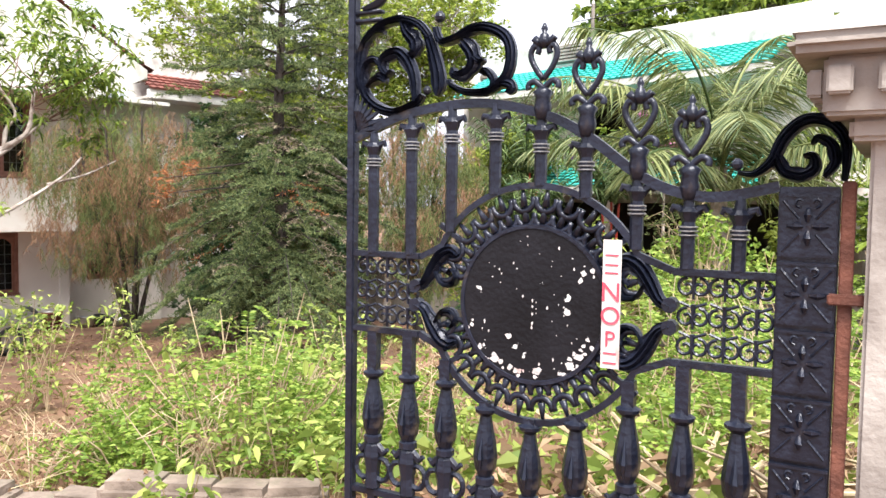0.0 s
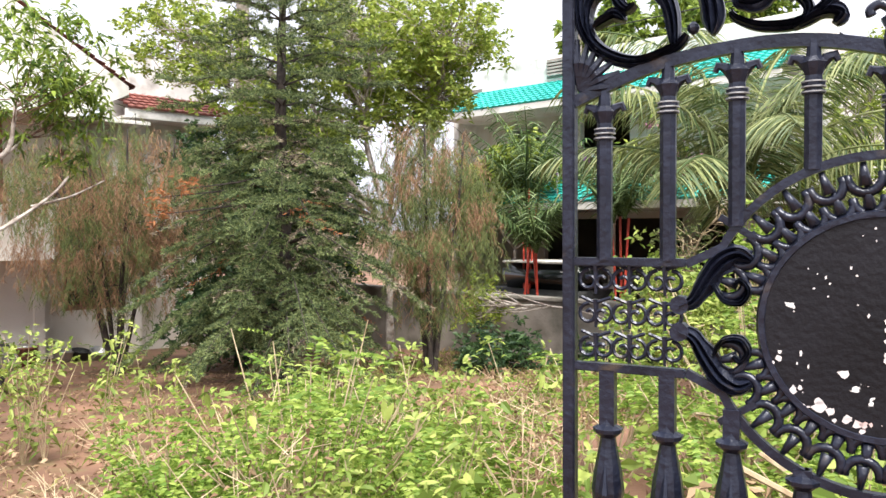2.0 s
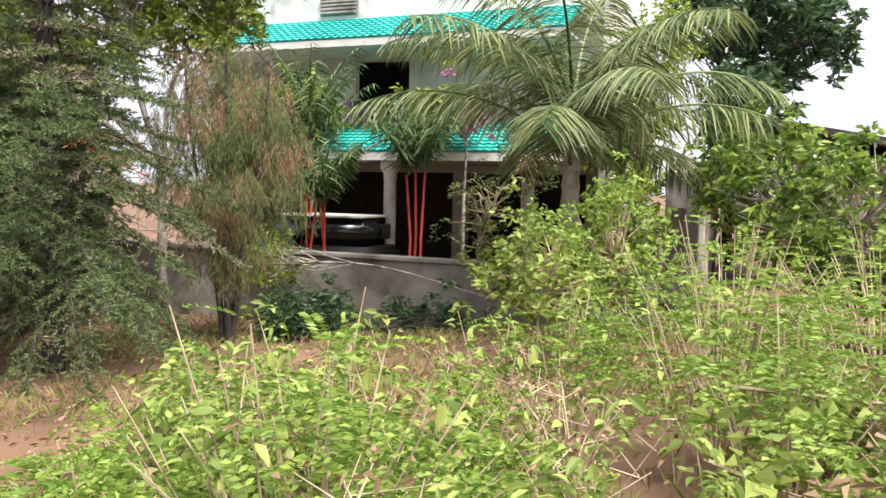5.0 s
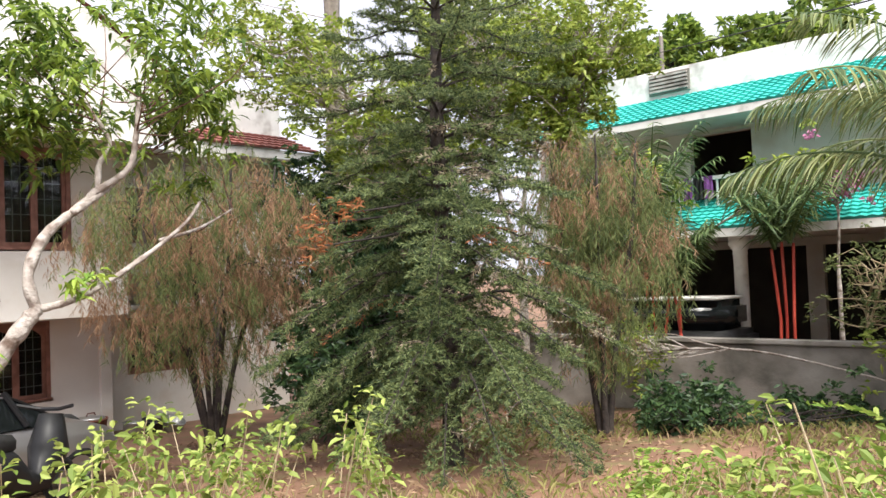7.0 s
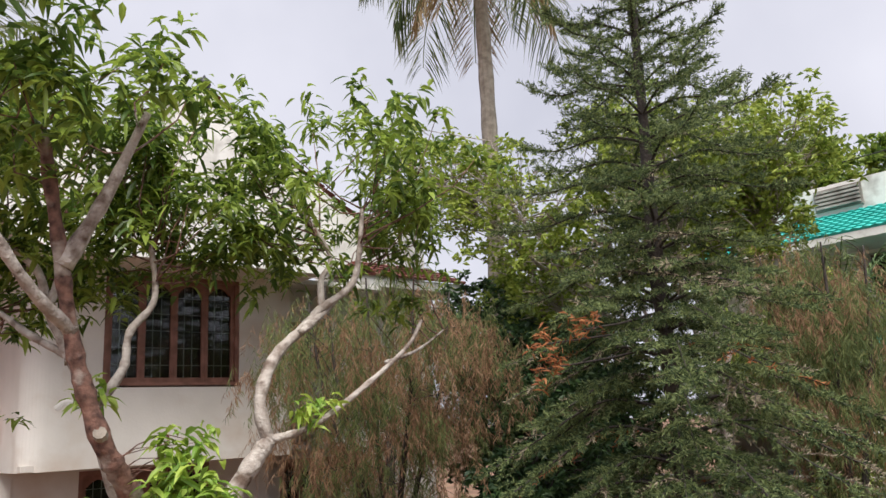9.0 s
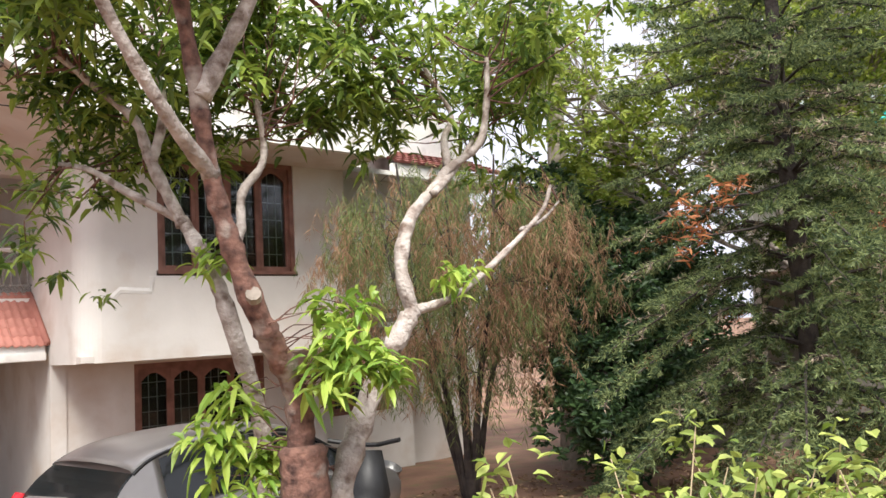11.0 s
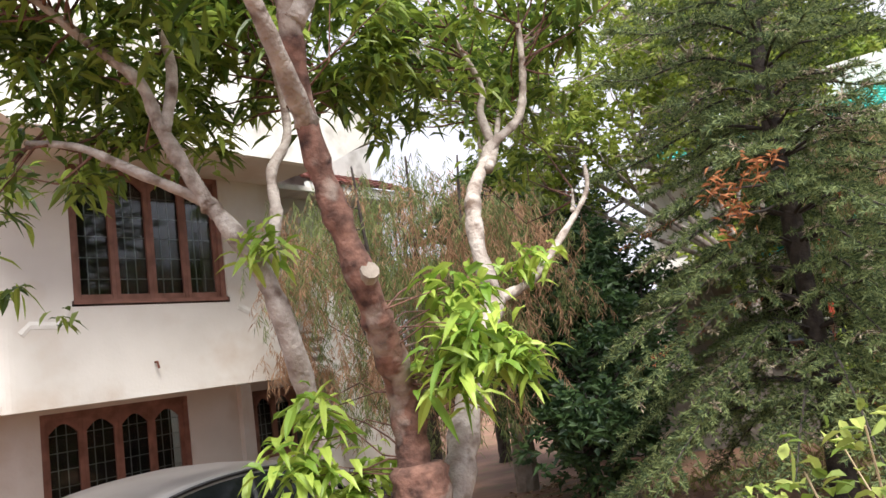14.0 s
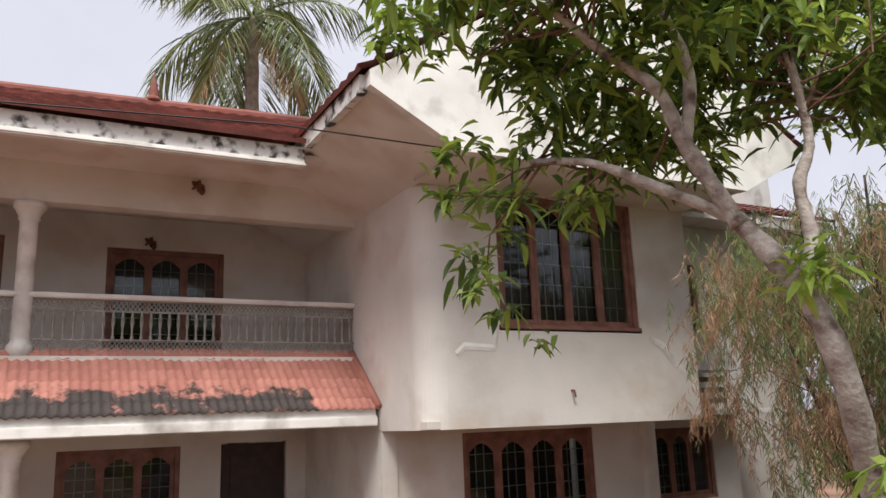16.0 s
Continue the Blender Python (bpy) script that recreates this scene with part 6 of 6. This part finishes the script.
for x, y, k in [(3.9, 4.0, 2), (4.6, 4.8, 3), (4.2, 5.4, 2), (5.0, 5.6, 1), (3.2, 6.4, 1), (2.25, 7.6, 3), (2.1, 8.3, 3), (2.9, 8.4, 3), (3.5, 8.6, 3), (3.0, 9.5, 4), (3.6, 9.4, 3), (4.4, 8.3, 2), (4.6, 6.2, 1), (5.5, 9.9, 1), (2.5, 3.6, 0), (3.3, 3.4, 1), (3.1, 4.2, 1), (3.5, 4.2, 1), (4.1, 10.4, 1), (5.2, 11.0, 0), (1.95, 9.3, 1), (4.3, 3.3, 1), (3.4, 5.1, 3), (4.1, 4.6, 3), (4.8, 5.3, 2), (5.9, 3.6, 4), (6.7, 4.2, 4)]:
    plant(saplings[k], x, y, rng.uniform(0, 360))
for o in saplings + bushes:
    for c in o.children_recursive:
        bpy.data.objects.remove(c)
    bpy.data.objects.remove(o)


def rough_grass():
    rs = np.random.default_rng(44)
    s, d = Shape(), Shape()
    n = 30000
    x, y = rs.uniform(1.9, 13.2, n), rs.uniform(1.0, 13.5, n)
    keep = (np.sin(x * 1.3 + y * 0.6) + np.sin(y * 1.7 - x * 0.5) + rs.normal(size=n) * 0.7 > 0.0) & ~((x > 3.6) & (x < 8.6) & (y > 9.8) & (rs.random(n) < 0.85)) & ~((y > 6.8) & (x < 5) & (rs.random(n) < 0.7))
    x, y = x[keep], y[keep]
    b = np.array([(p, q, ground_z(p, q) - 0.01) for p, q in zip(x.tolist(), y.tolist())])
    m = len(b)
    w = rs.normal(size=(m, 3)) * [0.5, 0.5, 0.1] + [0, 0, 1]
    ln = 0.2 * rs.uniform(0.4, 1.5, m)
    dry = rs.random(m) < 0.35
    s.leaves(b[~dry], w[~dry], ln[~dry], 0.016, rs, 0.1, 0.3)
    d.leaves(b[dry], w[dry], ln[dry], 0.014, rs, 0.1, 0.3)
    tagged(part("rough_grass", s, grass_leaf), "rough green grass tufts on red soil", "grass", kind="stuff")
    tagged(part("dry_grass", d, dry_leaf), "dry straw-coloured grass blades", "grass", kind="stuff")
    s = Shape()
    n = 5000
    x, y = rs.uniform(1.9, 12, n), rs.uniform(5.5, 16.5, n)
    b = np.array([(p, q, ground_z(p, q) + 0.01) for p, q in zip(x.tolist(), y.tolist())])
    s.leaves(b, rs.normal(size=(n, 3)) * [1, 1, 0.12], 0.09 * rs.uniform(0.5, 1.3, n), 0.035, rs, 0.3, 0.0)
    tagged(part("leaf_litter", s, dry_leaf), "scattered dry brown leaves on the soil", "leaf litter", kind="stuff")


rough_grass()


def dry_weed(h, seed):
    """Bare straw-coloured stems with a few withered leaves."""
    rs = np.random.default_rng(seed)
    t = thing("dry_weed", "withered straw-coloured weed with bare branching stems", "weed", pose(0, 0, -50), "dry weeds")
    st, lf = Shape(), Shape()
    for k in range(9):
        a, r = rs.random() * 6.28, rs.uniform(0.15, 0.6) * h
        top = np.array([r * math.cos(a), r * math.sin(a), h * rs.uniform(0.5, 1.0)])
        st.tube([(0, 0, -0.05), tuple(top * [0.4, 0.4, 0.5]), tuple(top)], [0.0055, 0.004, 0.002], 5)
        for j in range(4):
            b = top * rs.uniform(0.5, 1.0)
            e = b + rs.normal(size=3) * [0.12, 0.12, 0.06] + [0, 0, 0.08]
            st.tube([tuple(b), tuple(e)], [0.004, 0.002], 4)
            whorls(lf, rs, e[None, :], 4, 0.05, 0.025, 0.4)
    part("stem_clump", st, twig, t)
    tagged(part("foliage", lf, dry_leaf, t), kind="stuff")
    return t


drys = [dry_weed(0.6, 91), dry_weed(0.95, 92)]
for x, y, k in [(2.3, 5.2, 0), (2.75, 5.8, 0), (3.0, 4.6, 1), (3.4, 6.0, 0), (4.0, 5.0, 1), (4.5, 3.9, 1), (5.3, 4.2, 1), (2.4, 7.3, 0), (3.6, 7.2, 0), (4.8, 6.8, 0), (2.0, 5.6, 0), (6.0, 4.9, 1), (5.8, 2.9, 1)]:
    plant(drys[k], x, y, rng.uniform(0, 360))
for o in drys:
    for c in o.children_recursive:
        bpy.data.objects.remove(c)
    bpy.data.objects.remove(o)


def debris():
    """Cut branches and dead palm leaves heaped behind the gate."""
    rs = np.random.default_rng(46)
    t = thing("brush_heap", "heap of cut branches and dry brown leaves behind the gate", "brush heap", pose(0, 0, 0))
    s, l, gr = Shape(), Shape(), Shape()
    for k in range(130):
        c = np.array([rs.uniform(3.5, 6.6), rs.uniform(0.2, 2.7), 0])
        c[2] = ground_z(c[0], c[1]) + rs.uniform(0.05, 0.65)
        d = rs.normal(size=3) * [1, 1, 0.22]
        d /= np.linalg.norm(d)
        ln = rs.uniform(0.3, 0.9)
        s.tube([tuple(c - d * ln), tuple(c + rs.normal(size=3) * 0.05), tuple(c + d * ln)], [0.014, 0.011, 0.005], 5)
    n = 2600
    b = np.stack([rs.uniform(3.3, 6.8, n), rs.uniform(0.0, 2.9, n), rs.uniform(0, 0.6, n) ** 1.2], 1)
    b[:, 2] += [ground_z(p, q) for p, q in b[:, :2].tolist()]
    l.leaves(b, rs.normal(size=(n, 3)) * [1, 1, 0.5], 0.16 * rs.uniform(0.5, 1.4, n), 0.05, rs, 0.35, 0.2)
    n = 1500
    b = np.stack([rs.uniform(3.0, 6.8, n), rs.uniform(-0.2, 3.4, n), rs.uniform(0, 0.75, n)], 1)
    b[:, 2] += [ground_z(p, q) for p, q in b[:, :2].tolist()]
    gr.leaves(b, rs.normal(size=(n, 3)) * [1, 1, 0.4], 0.11 * rs.uniform(0.5, 1.4, n), 0.08, rs, 0.25, 0.2)
    part("stick_heap", s, twig, t)
    tagged(part("dead_foliage", l, dry_leaf, t), kind="stuff")
    tagged(part("creeper_foliage", gr, weed_leaf, t), kind="stuff")


debris()

# laterite edging stones
rng = random.Random(3)
for k in range(9):
    f = k / 8
    x, y = 1.55 + 1.75 * f, 5.5 - 1.75 * f
    s = rect((-0.2, -0.14, -0.2), (0.2, 0.14, 0.29 + rng.uniform(-0.08, 0.05)), 0.05)
    s.v = [(px + 0.025 * noise.noise((px * 6 + k, py * 6, pz * 6)), py + 0.025 * noise.noise((px * 6, py * 6 + k, pz * 6 + 9)), pz + 0.02 * noise.noise((px * 6, py * 6, pz * 6 + k))) for px, py, pz in s.v]
    o = part("edging_stone", s, laterite)
    o.matrix_basis = pose(x, y, ground_z(x, y), 0, 0, -45 + rng.uniform(-8, 8))
    tagged(o, "rough mossy laterite edging stone", "stone", "edging stones")

# ---- parked car ----
car = thing("car", "dusty silver hatchback parked before the house", "car", pose(3.46, 14.5, ground_z(3.46, 14.5), 0, 0, 10))
car.scale = (0.95, 0.95, 0.86)


def car_body():
    """Cross-sections along the car, blended into one shell: x forward."""
    s = Shape()
    rows = [(-1.8, 0.62, 0.35, 0.8), (-1.77, 0.74, 0.26, 0.98), (-1.6, 0.8, 0.24, 1.02), (-1.0, 0.82, 0.22, 1.0), (0.0, 0.83, 0.22, 0.97), (0.8, 0.82, 0.22, 0.95), (1.3, 0.8, 0.24, 0.88), (1.65, 0.72, 0.28, 0.74), (1.8, 0.6, 0.34, 0.6)]
    sec = []
    for x, w, z0, z1 in rows:
        sec.append([(x, -w * 0.9, z0), (x, -w, z0 + 0.15), (x, -w, (z0 + z1) / 2 + 0.1), (x, -w * 0.93, z1 - 0.04), (x, -w * 0.8, z1), (x, 0, z1 + 0.03), (x, w * 0.8, z1), (x, w * 0.93, z1 - 0.04), (x, w, (z0 + z1) / 2 + 0.1), (x, w, z0 + 0.15), (x, w * 0.9, z0)])
    m = 11
    s.v = [p for row in sec for p in row]
    s.f = [(i * m + j, i * m + j + 1, (i + 1) * m + j + 1, (i + 1) * m + j) for i in range(len(sec) - 1) for j in range(m - 1)]
    s.f += [tuple(range(m)), tuple(reversed(range((len(sec) - 1) * m, len(sec) * m)))]
    return s


part("body", car_body(), car_paint, car, "silver painted body", True)
prof = [tuple(p) for p in smooth_line([(-1.7, 0.98, 0.76), (-1.52, 1.22, 0.69), (-1.25, 1.4, 0.63), (-0.85, 1.48, 0.6), (-0.3, 1.5, 0.59), (0.15, 1.46, 0.6), (0.45, 1.36, 0.63), (1.0, 0.97, 0.75)], 5)]
roof = Shape()
span = prof[7:29]
for x, z, w in span:
    roof.v += [(x, w * c, z + d) for c, d in ((-1, -0.1), (-1.02, -0.05), (-0.93, -0.015), (-0.6, 0.01), (0, 0.022), (0.6, 0.01), (0.93, -0.015), (1.02, -0.05), (1, -0.1))]
roof.f = [(i * 9 + j, i * 9 + j + 1, i * 9 + 10 + j, i * 9 + 9 + j) for i in range(len(span) - 1) for j in range(8)] + [tuple(range(9)), tuple(reversed(range(9 * len(span) - 9, 9 * len(span))))]
part("roof", roof, car_paint, car, "dusty silver roof", True)
gl = bpy.data.materials.new("tinted_car_glass")
gl.use_nodes = True
gq = gl.node_tree.nodes["Principled BSDF"]
gq.inputs["Base Color"].default_value, gq.inputs["Roughness"].default_value = (0.012, 0.015, 0.016, 1), 0.06
cab = Shape()
for x, z, w in prof:
    cab.v += [(x, -w * 0.98, z - 0.04), (x, w * 0.98, z - 0.04), (x, -0.78, 0.95), (x, 0.78, 0.95)]
for i in range(len(prof) - 1):
    a, b = i * 4, i * 4 + 4
    cab.f += [(a, a + 1, b + 1, b), (a + 2, a, b, b + 2), (a + 1, a + 3, b + 3, b + 1)]
part("glasshouse", cab, gl, car, "dark tinted windows")
for q in (-1, 1):
    quarter = Shape()
    for x, z, w in prof[1:12]:
        quarter.v += [(x, q * (w + 0.008), z - 0.05), (x, q * 0.79, 0.94)]
    quarter.f = [(2 * i, 2 * i + 1, 2 * i + 3, 2 * i + 2) for i in range(10)]
    quarter.v += [(x, y * 0.97, z) for x, y, z in quarter.v]
    quarter.f += [tuple(22 + i for i in reversed(f)) for f in quarter.f[:10]] + [(20, 21, 43, 42)]
    part("quarter_panel", quarter, car_paint, car, "silver rear quarter panel", True)
for q in (-1, 1):
    for x0, x1 in ((-0.32, -0.3), (0.5, 0.36)):
        part("window_pillar", Shape().tube([(x0, q * 0.79, 0.97), (x1 * 0.9, q * 0.615, 1.42)], 0.035, 6), black_plastic, car)
    part("gutter_strip", Shape().tube([(p[0], q * (p[2] + 0.005), p[1] - 0.05) for p in prof[7:34]], 0.016, 5), black_plastic, car)
    part("tail_light", Shape().tube([(-1.76, q * 0.7, 0.72), (-1.72, q * 0.76, 0.88), (-1.66, q * 0.77, 1.02)], [0.06, 0.09, 0.05], 8), lamp_red, car, "red tail light", True)
    part("door_handle", rect((-0.3, q * 0.84 - 0.02, 0.78), (-0.12, q * 0.84 + 0.02, 0.81), 0.008), car_paint, car)
    part("wing_mirror", Shape().lathe([(0.02, -0.06), (0.08, -0.04), (0.09, 0.03), (0.03, 0.07)], (0.75, q * 0.93, 1.0), 8, 0.6), black_plastic, car, "black wing mirror", True)
    for x in (-1.15, 1.15):
        w = part("wheel", Shape().tube([(x + 0.22 * math.cos(i * 0.3927), q * 0.74, 0.28 + 0.22 * math.sin(i * 0.3927)) for i in range(16)], 0.085, 8, closed=True, axis=FY), rubber, car, smooth=True)
        part("rim", Shape().tube([(x, q * 0.74 - 0.05, 0.28), (x, q * 0.74 + 0.05, 0.28)], 0.17, 12), steel, w)
part("rear_bumper", rect((-1.86, -0.72, 0.28), (-1.7, 0.72, 0.5), 0.05), car_paint, car)
part("number_plate", rect((-1.875, -0.25, 0.55), (-1.86, 0.25, 0.66)), sign_white, car)

# ---- black scooter beside the car ----
sc = thing("scooter", "black motor scooter parked by the house corner", "scooter", pose(3.6, 12.85, ground_z(3.6, 12.85), 0, 0, 30))
for x in (-0.6, 0.6):
    w = part("wheel", Shape().tube([(x + 0.19 * math.cos(i * 0.3927), 0, 0.24 + 0.19 * math.sin(i * 0.3927)) for i in range(16)], 0.05, 8, closed=True, axis=FY), rubber, sc, smooth=True)
    part("hub", Shape().tube([(x, -0.05, 0.24), (x, 0.05, 0.24)], 0.1, 10), steel, w)
part("body", Shape().tube([(-0.9, 0, 0.62), (-0.6, 0, 0.6), (-0.2, 0, 0.52), (0.05, 0, 0.35), (0.3, 0, 0.3), (0.45, 0, 0.6), (0.5, 0, 0.95)], [0.08, 0.2, 0.22, 0.14, 0.12, 0.2, 0.12], 10), black_plastic, sc, "", True)
part("seat", Shape().tube([(-0.85, 0, 0.78), (-0.5, 0, 0.8), (-0.1, 0, 0.76)], [0.09, 0.14, 0.1], 8, 1.0), rubber, sc, "", True)
part("handlebar", Shape().tube([(0.4, -0.33, 1.05), (0.48, -0.1, 1.0), (0.48, 0.1, 1.0), (0.4, 0.33, 1.05)], 0.02, 7), black_plastic, sc)

# ---- clutter at the house wall ----
for x, y, z, r, h in ((6.75, 18.6, 0, 0.3, 0.14), (6.8, 18.62, 0.15, 0.27, 0.26)):
    d = thing("metal_tub", "old dented metal tub with a lid on the ground" if z else "flat rusty metal basin on the ground", "tub", pose(x, y, ground_z(x, y) + z))
    part("side", Shape().lathe([(r * 0.85, 0), (r * 0.9, 0.02), (r, h - 0.03), (r * 1.06, h - 0.02), (r * 1.06, h), (r * 0.92, h), (r * 0.88, h - 0.05)], (0, 0, 0), 18), rust, d, "", True)
    if z:
        part("lid", Shape().lathe([(r * 0.9, h), (r * 0.8, h + 0.03), (r * 0.3, h + 0.05), (0.05, h + 0.05)], (0, 0, 0), 18), steel, d, "", True)
        part("handle", Shape().tube([(-0.08, 0, h + 0.05), (-0.06, 0, h + 0.1), (0.06, 0, h + 0.1), (0.08, 0, h + 0.05)], 0.012, 6), rust, d)
o = part("discarded_tyre", Shape().tube([(0.26 * math.cos(i * 0.3927), 0.26 * math.sin(i * 0.3927), 0) for i in range(16)], 0.09, 8, closed=True, axis=(0, 0, 1)), rubber, smooth=True)
o.matrix_basis = pose(6.1, 17.8, ground_z(6.1, 17.8) + 0.26, 72, 0, 30)
tagged(o, "worn black car tyre leaning near the wall", "tyre")
for k, (x, y, c) in enumerate(((7.6, 18.7, steel), (8.0, 18.8, black_plastic), (8.3, 18.6, steel))):
    p = Shape().lathe([(0.14, 0), (0.19, 0.08), (0.2, 0.2), (0.22, 0.22), (0.19, 0.23), (0.17, 0.12)], (0, 0, 0), 14)
    o = part("cooking_pot", p, c, smooth=True)
    o.matrix_basis = pose(x, y, ground_z(x, y) + 0.02, 12 * k, 8, 0)
    tagged(o, "dull metal pot lying by the wall" if c is steel else "black pot lying by the wall", "pot", "pots by the wall")

# ---- dark car under the villa porch ----
suv = thing("parked_van", "dark vehicle with white roof rail under the villa porch", "car", pose(16.9, 12.6, -1.0, 0, 0, 90))
part("body", rect((-1.7, -0.75, 0.3), (1.7, 0.75, 1.0), 0.12), black_plastic, suv, "", True)
part("cabin", rect((-1.5, -0.68, 1.0), (0.9, 0.68, 1.62), 0.14), gl, suv, "", True)
part("roof_rail", rect((-1.4, -0.7, 1.63), (0.8, 0.7, 1.68), 0.02), white_paint, suv)
for x in (-1.1, 1.1):
    for q in (-0.72, 0.72):
        part("wheel", Shape().tube([(x + 0.22 * math.cos(i * 0.3927), q, 0.3 + 0.22 * math.sin(i * 0.3927)) for i in range(16)], 0.085, 6, closed=True, axis=FY), rubber, suv)

# ---- neighbouring plot beyond the young palm ----
nb = tagged(part("far_wall", rect((14.5, 4.35, -1.5), (24.0, 4.55, 1.1), 0.02), concrete), "weathered pale boundary wall with pillars", "wall", kind="structure")
for k in range(5):
    x = 15.2 + k * 1.7
    p = part("pier", rect((x - 0.2, 4.15, -1.5), (x + 0.2, 4.7, 1.7), 0.02), stone, nb)
    part("pier_cap", Shape().add([(x - 0.3, 4.05, 1.7), (x + 0.3, 4.05, 1.7), (x + 0.3, 4.8, 1.7), (x - 0.3, 4.8, 1.7), (x - 0.08, 4.35, 2.0), (x + 0.08, 4.35, 2.0), (x + 0.08, 4.5, 2.0), (x - 0.08, 4.5, 2.0)], [(0, 1, 5, 4), (1, 2, 6, 5), (2, 3, 7, 6), (3, 0, 4, 7), (4, 5, 6, 7), (3, 2, 1, 0)]), stone, nb)
shed = thing("shed", "low shed with rusty sheet walls and dark eaves", "shed", pose(18.5, -0.2, -1.2))
part("wall", rect((0, 0, 0), (5, 3, 3.3), 0.02), shed_brown, shed)
part("roof", Shape().add([(-0.5, -0.6, 3.2), (5.5, -0.6, 3.2), (5.5, 3.7, 4.0), (-0.5, 3.7, 4.0), (-0.5, -0.6, 3.35), (5.5, -0.6, 3.35), (5.5, 3.7, 4.15), (-0.5, 3.7, 4.15)], [(3, 2, 1, 0), (4, 5, 6, 7), (0, 1, 5, 4), (1, 2, 6, 5), (2, 3, 7, 6), (3, 0, 4, 7)]), dark_bark, shed)

# pole and cables
pole = thing("utility_pole", "slim grey utility pole behind the villa", "pole", pose(23.0, 15.5, -1.2))
part("mast", Shape().tube([(0, 0, 0), (0, 0, 9.6)], [0.09, 0.06], 8), concrete, pole)
part("insulator", Shape().lathe([(0.03, 9.55), (0.06, 9.6), (0.03, 9.7)], (0, 0, 0), 8), steel, pole)
for k in range(2):
    c = Shape().tube([(23.0 - i * 0.4, 15.5 - i * 2.6 + k * 0.8, 7.9 - 0.35 * math.sin(math.pi * i / 10)) for i in range(11)], 0.014, 4, cap=False)
    tagged(part("cable", c, black_plastic), "thin black overhead cable", "cable", "overhead cables")
tagged(part("cable", Shape().tube([(-8, 17.6, 3.55), (-2, 17.2, 3.72), (1.2, 16.9, 3.8), (3.6, 16.8, 3.76)], 0.008, 4), black_plastic), "thin wire strung along the eaves", "cable")
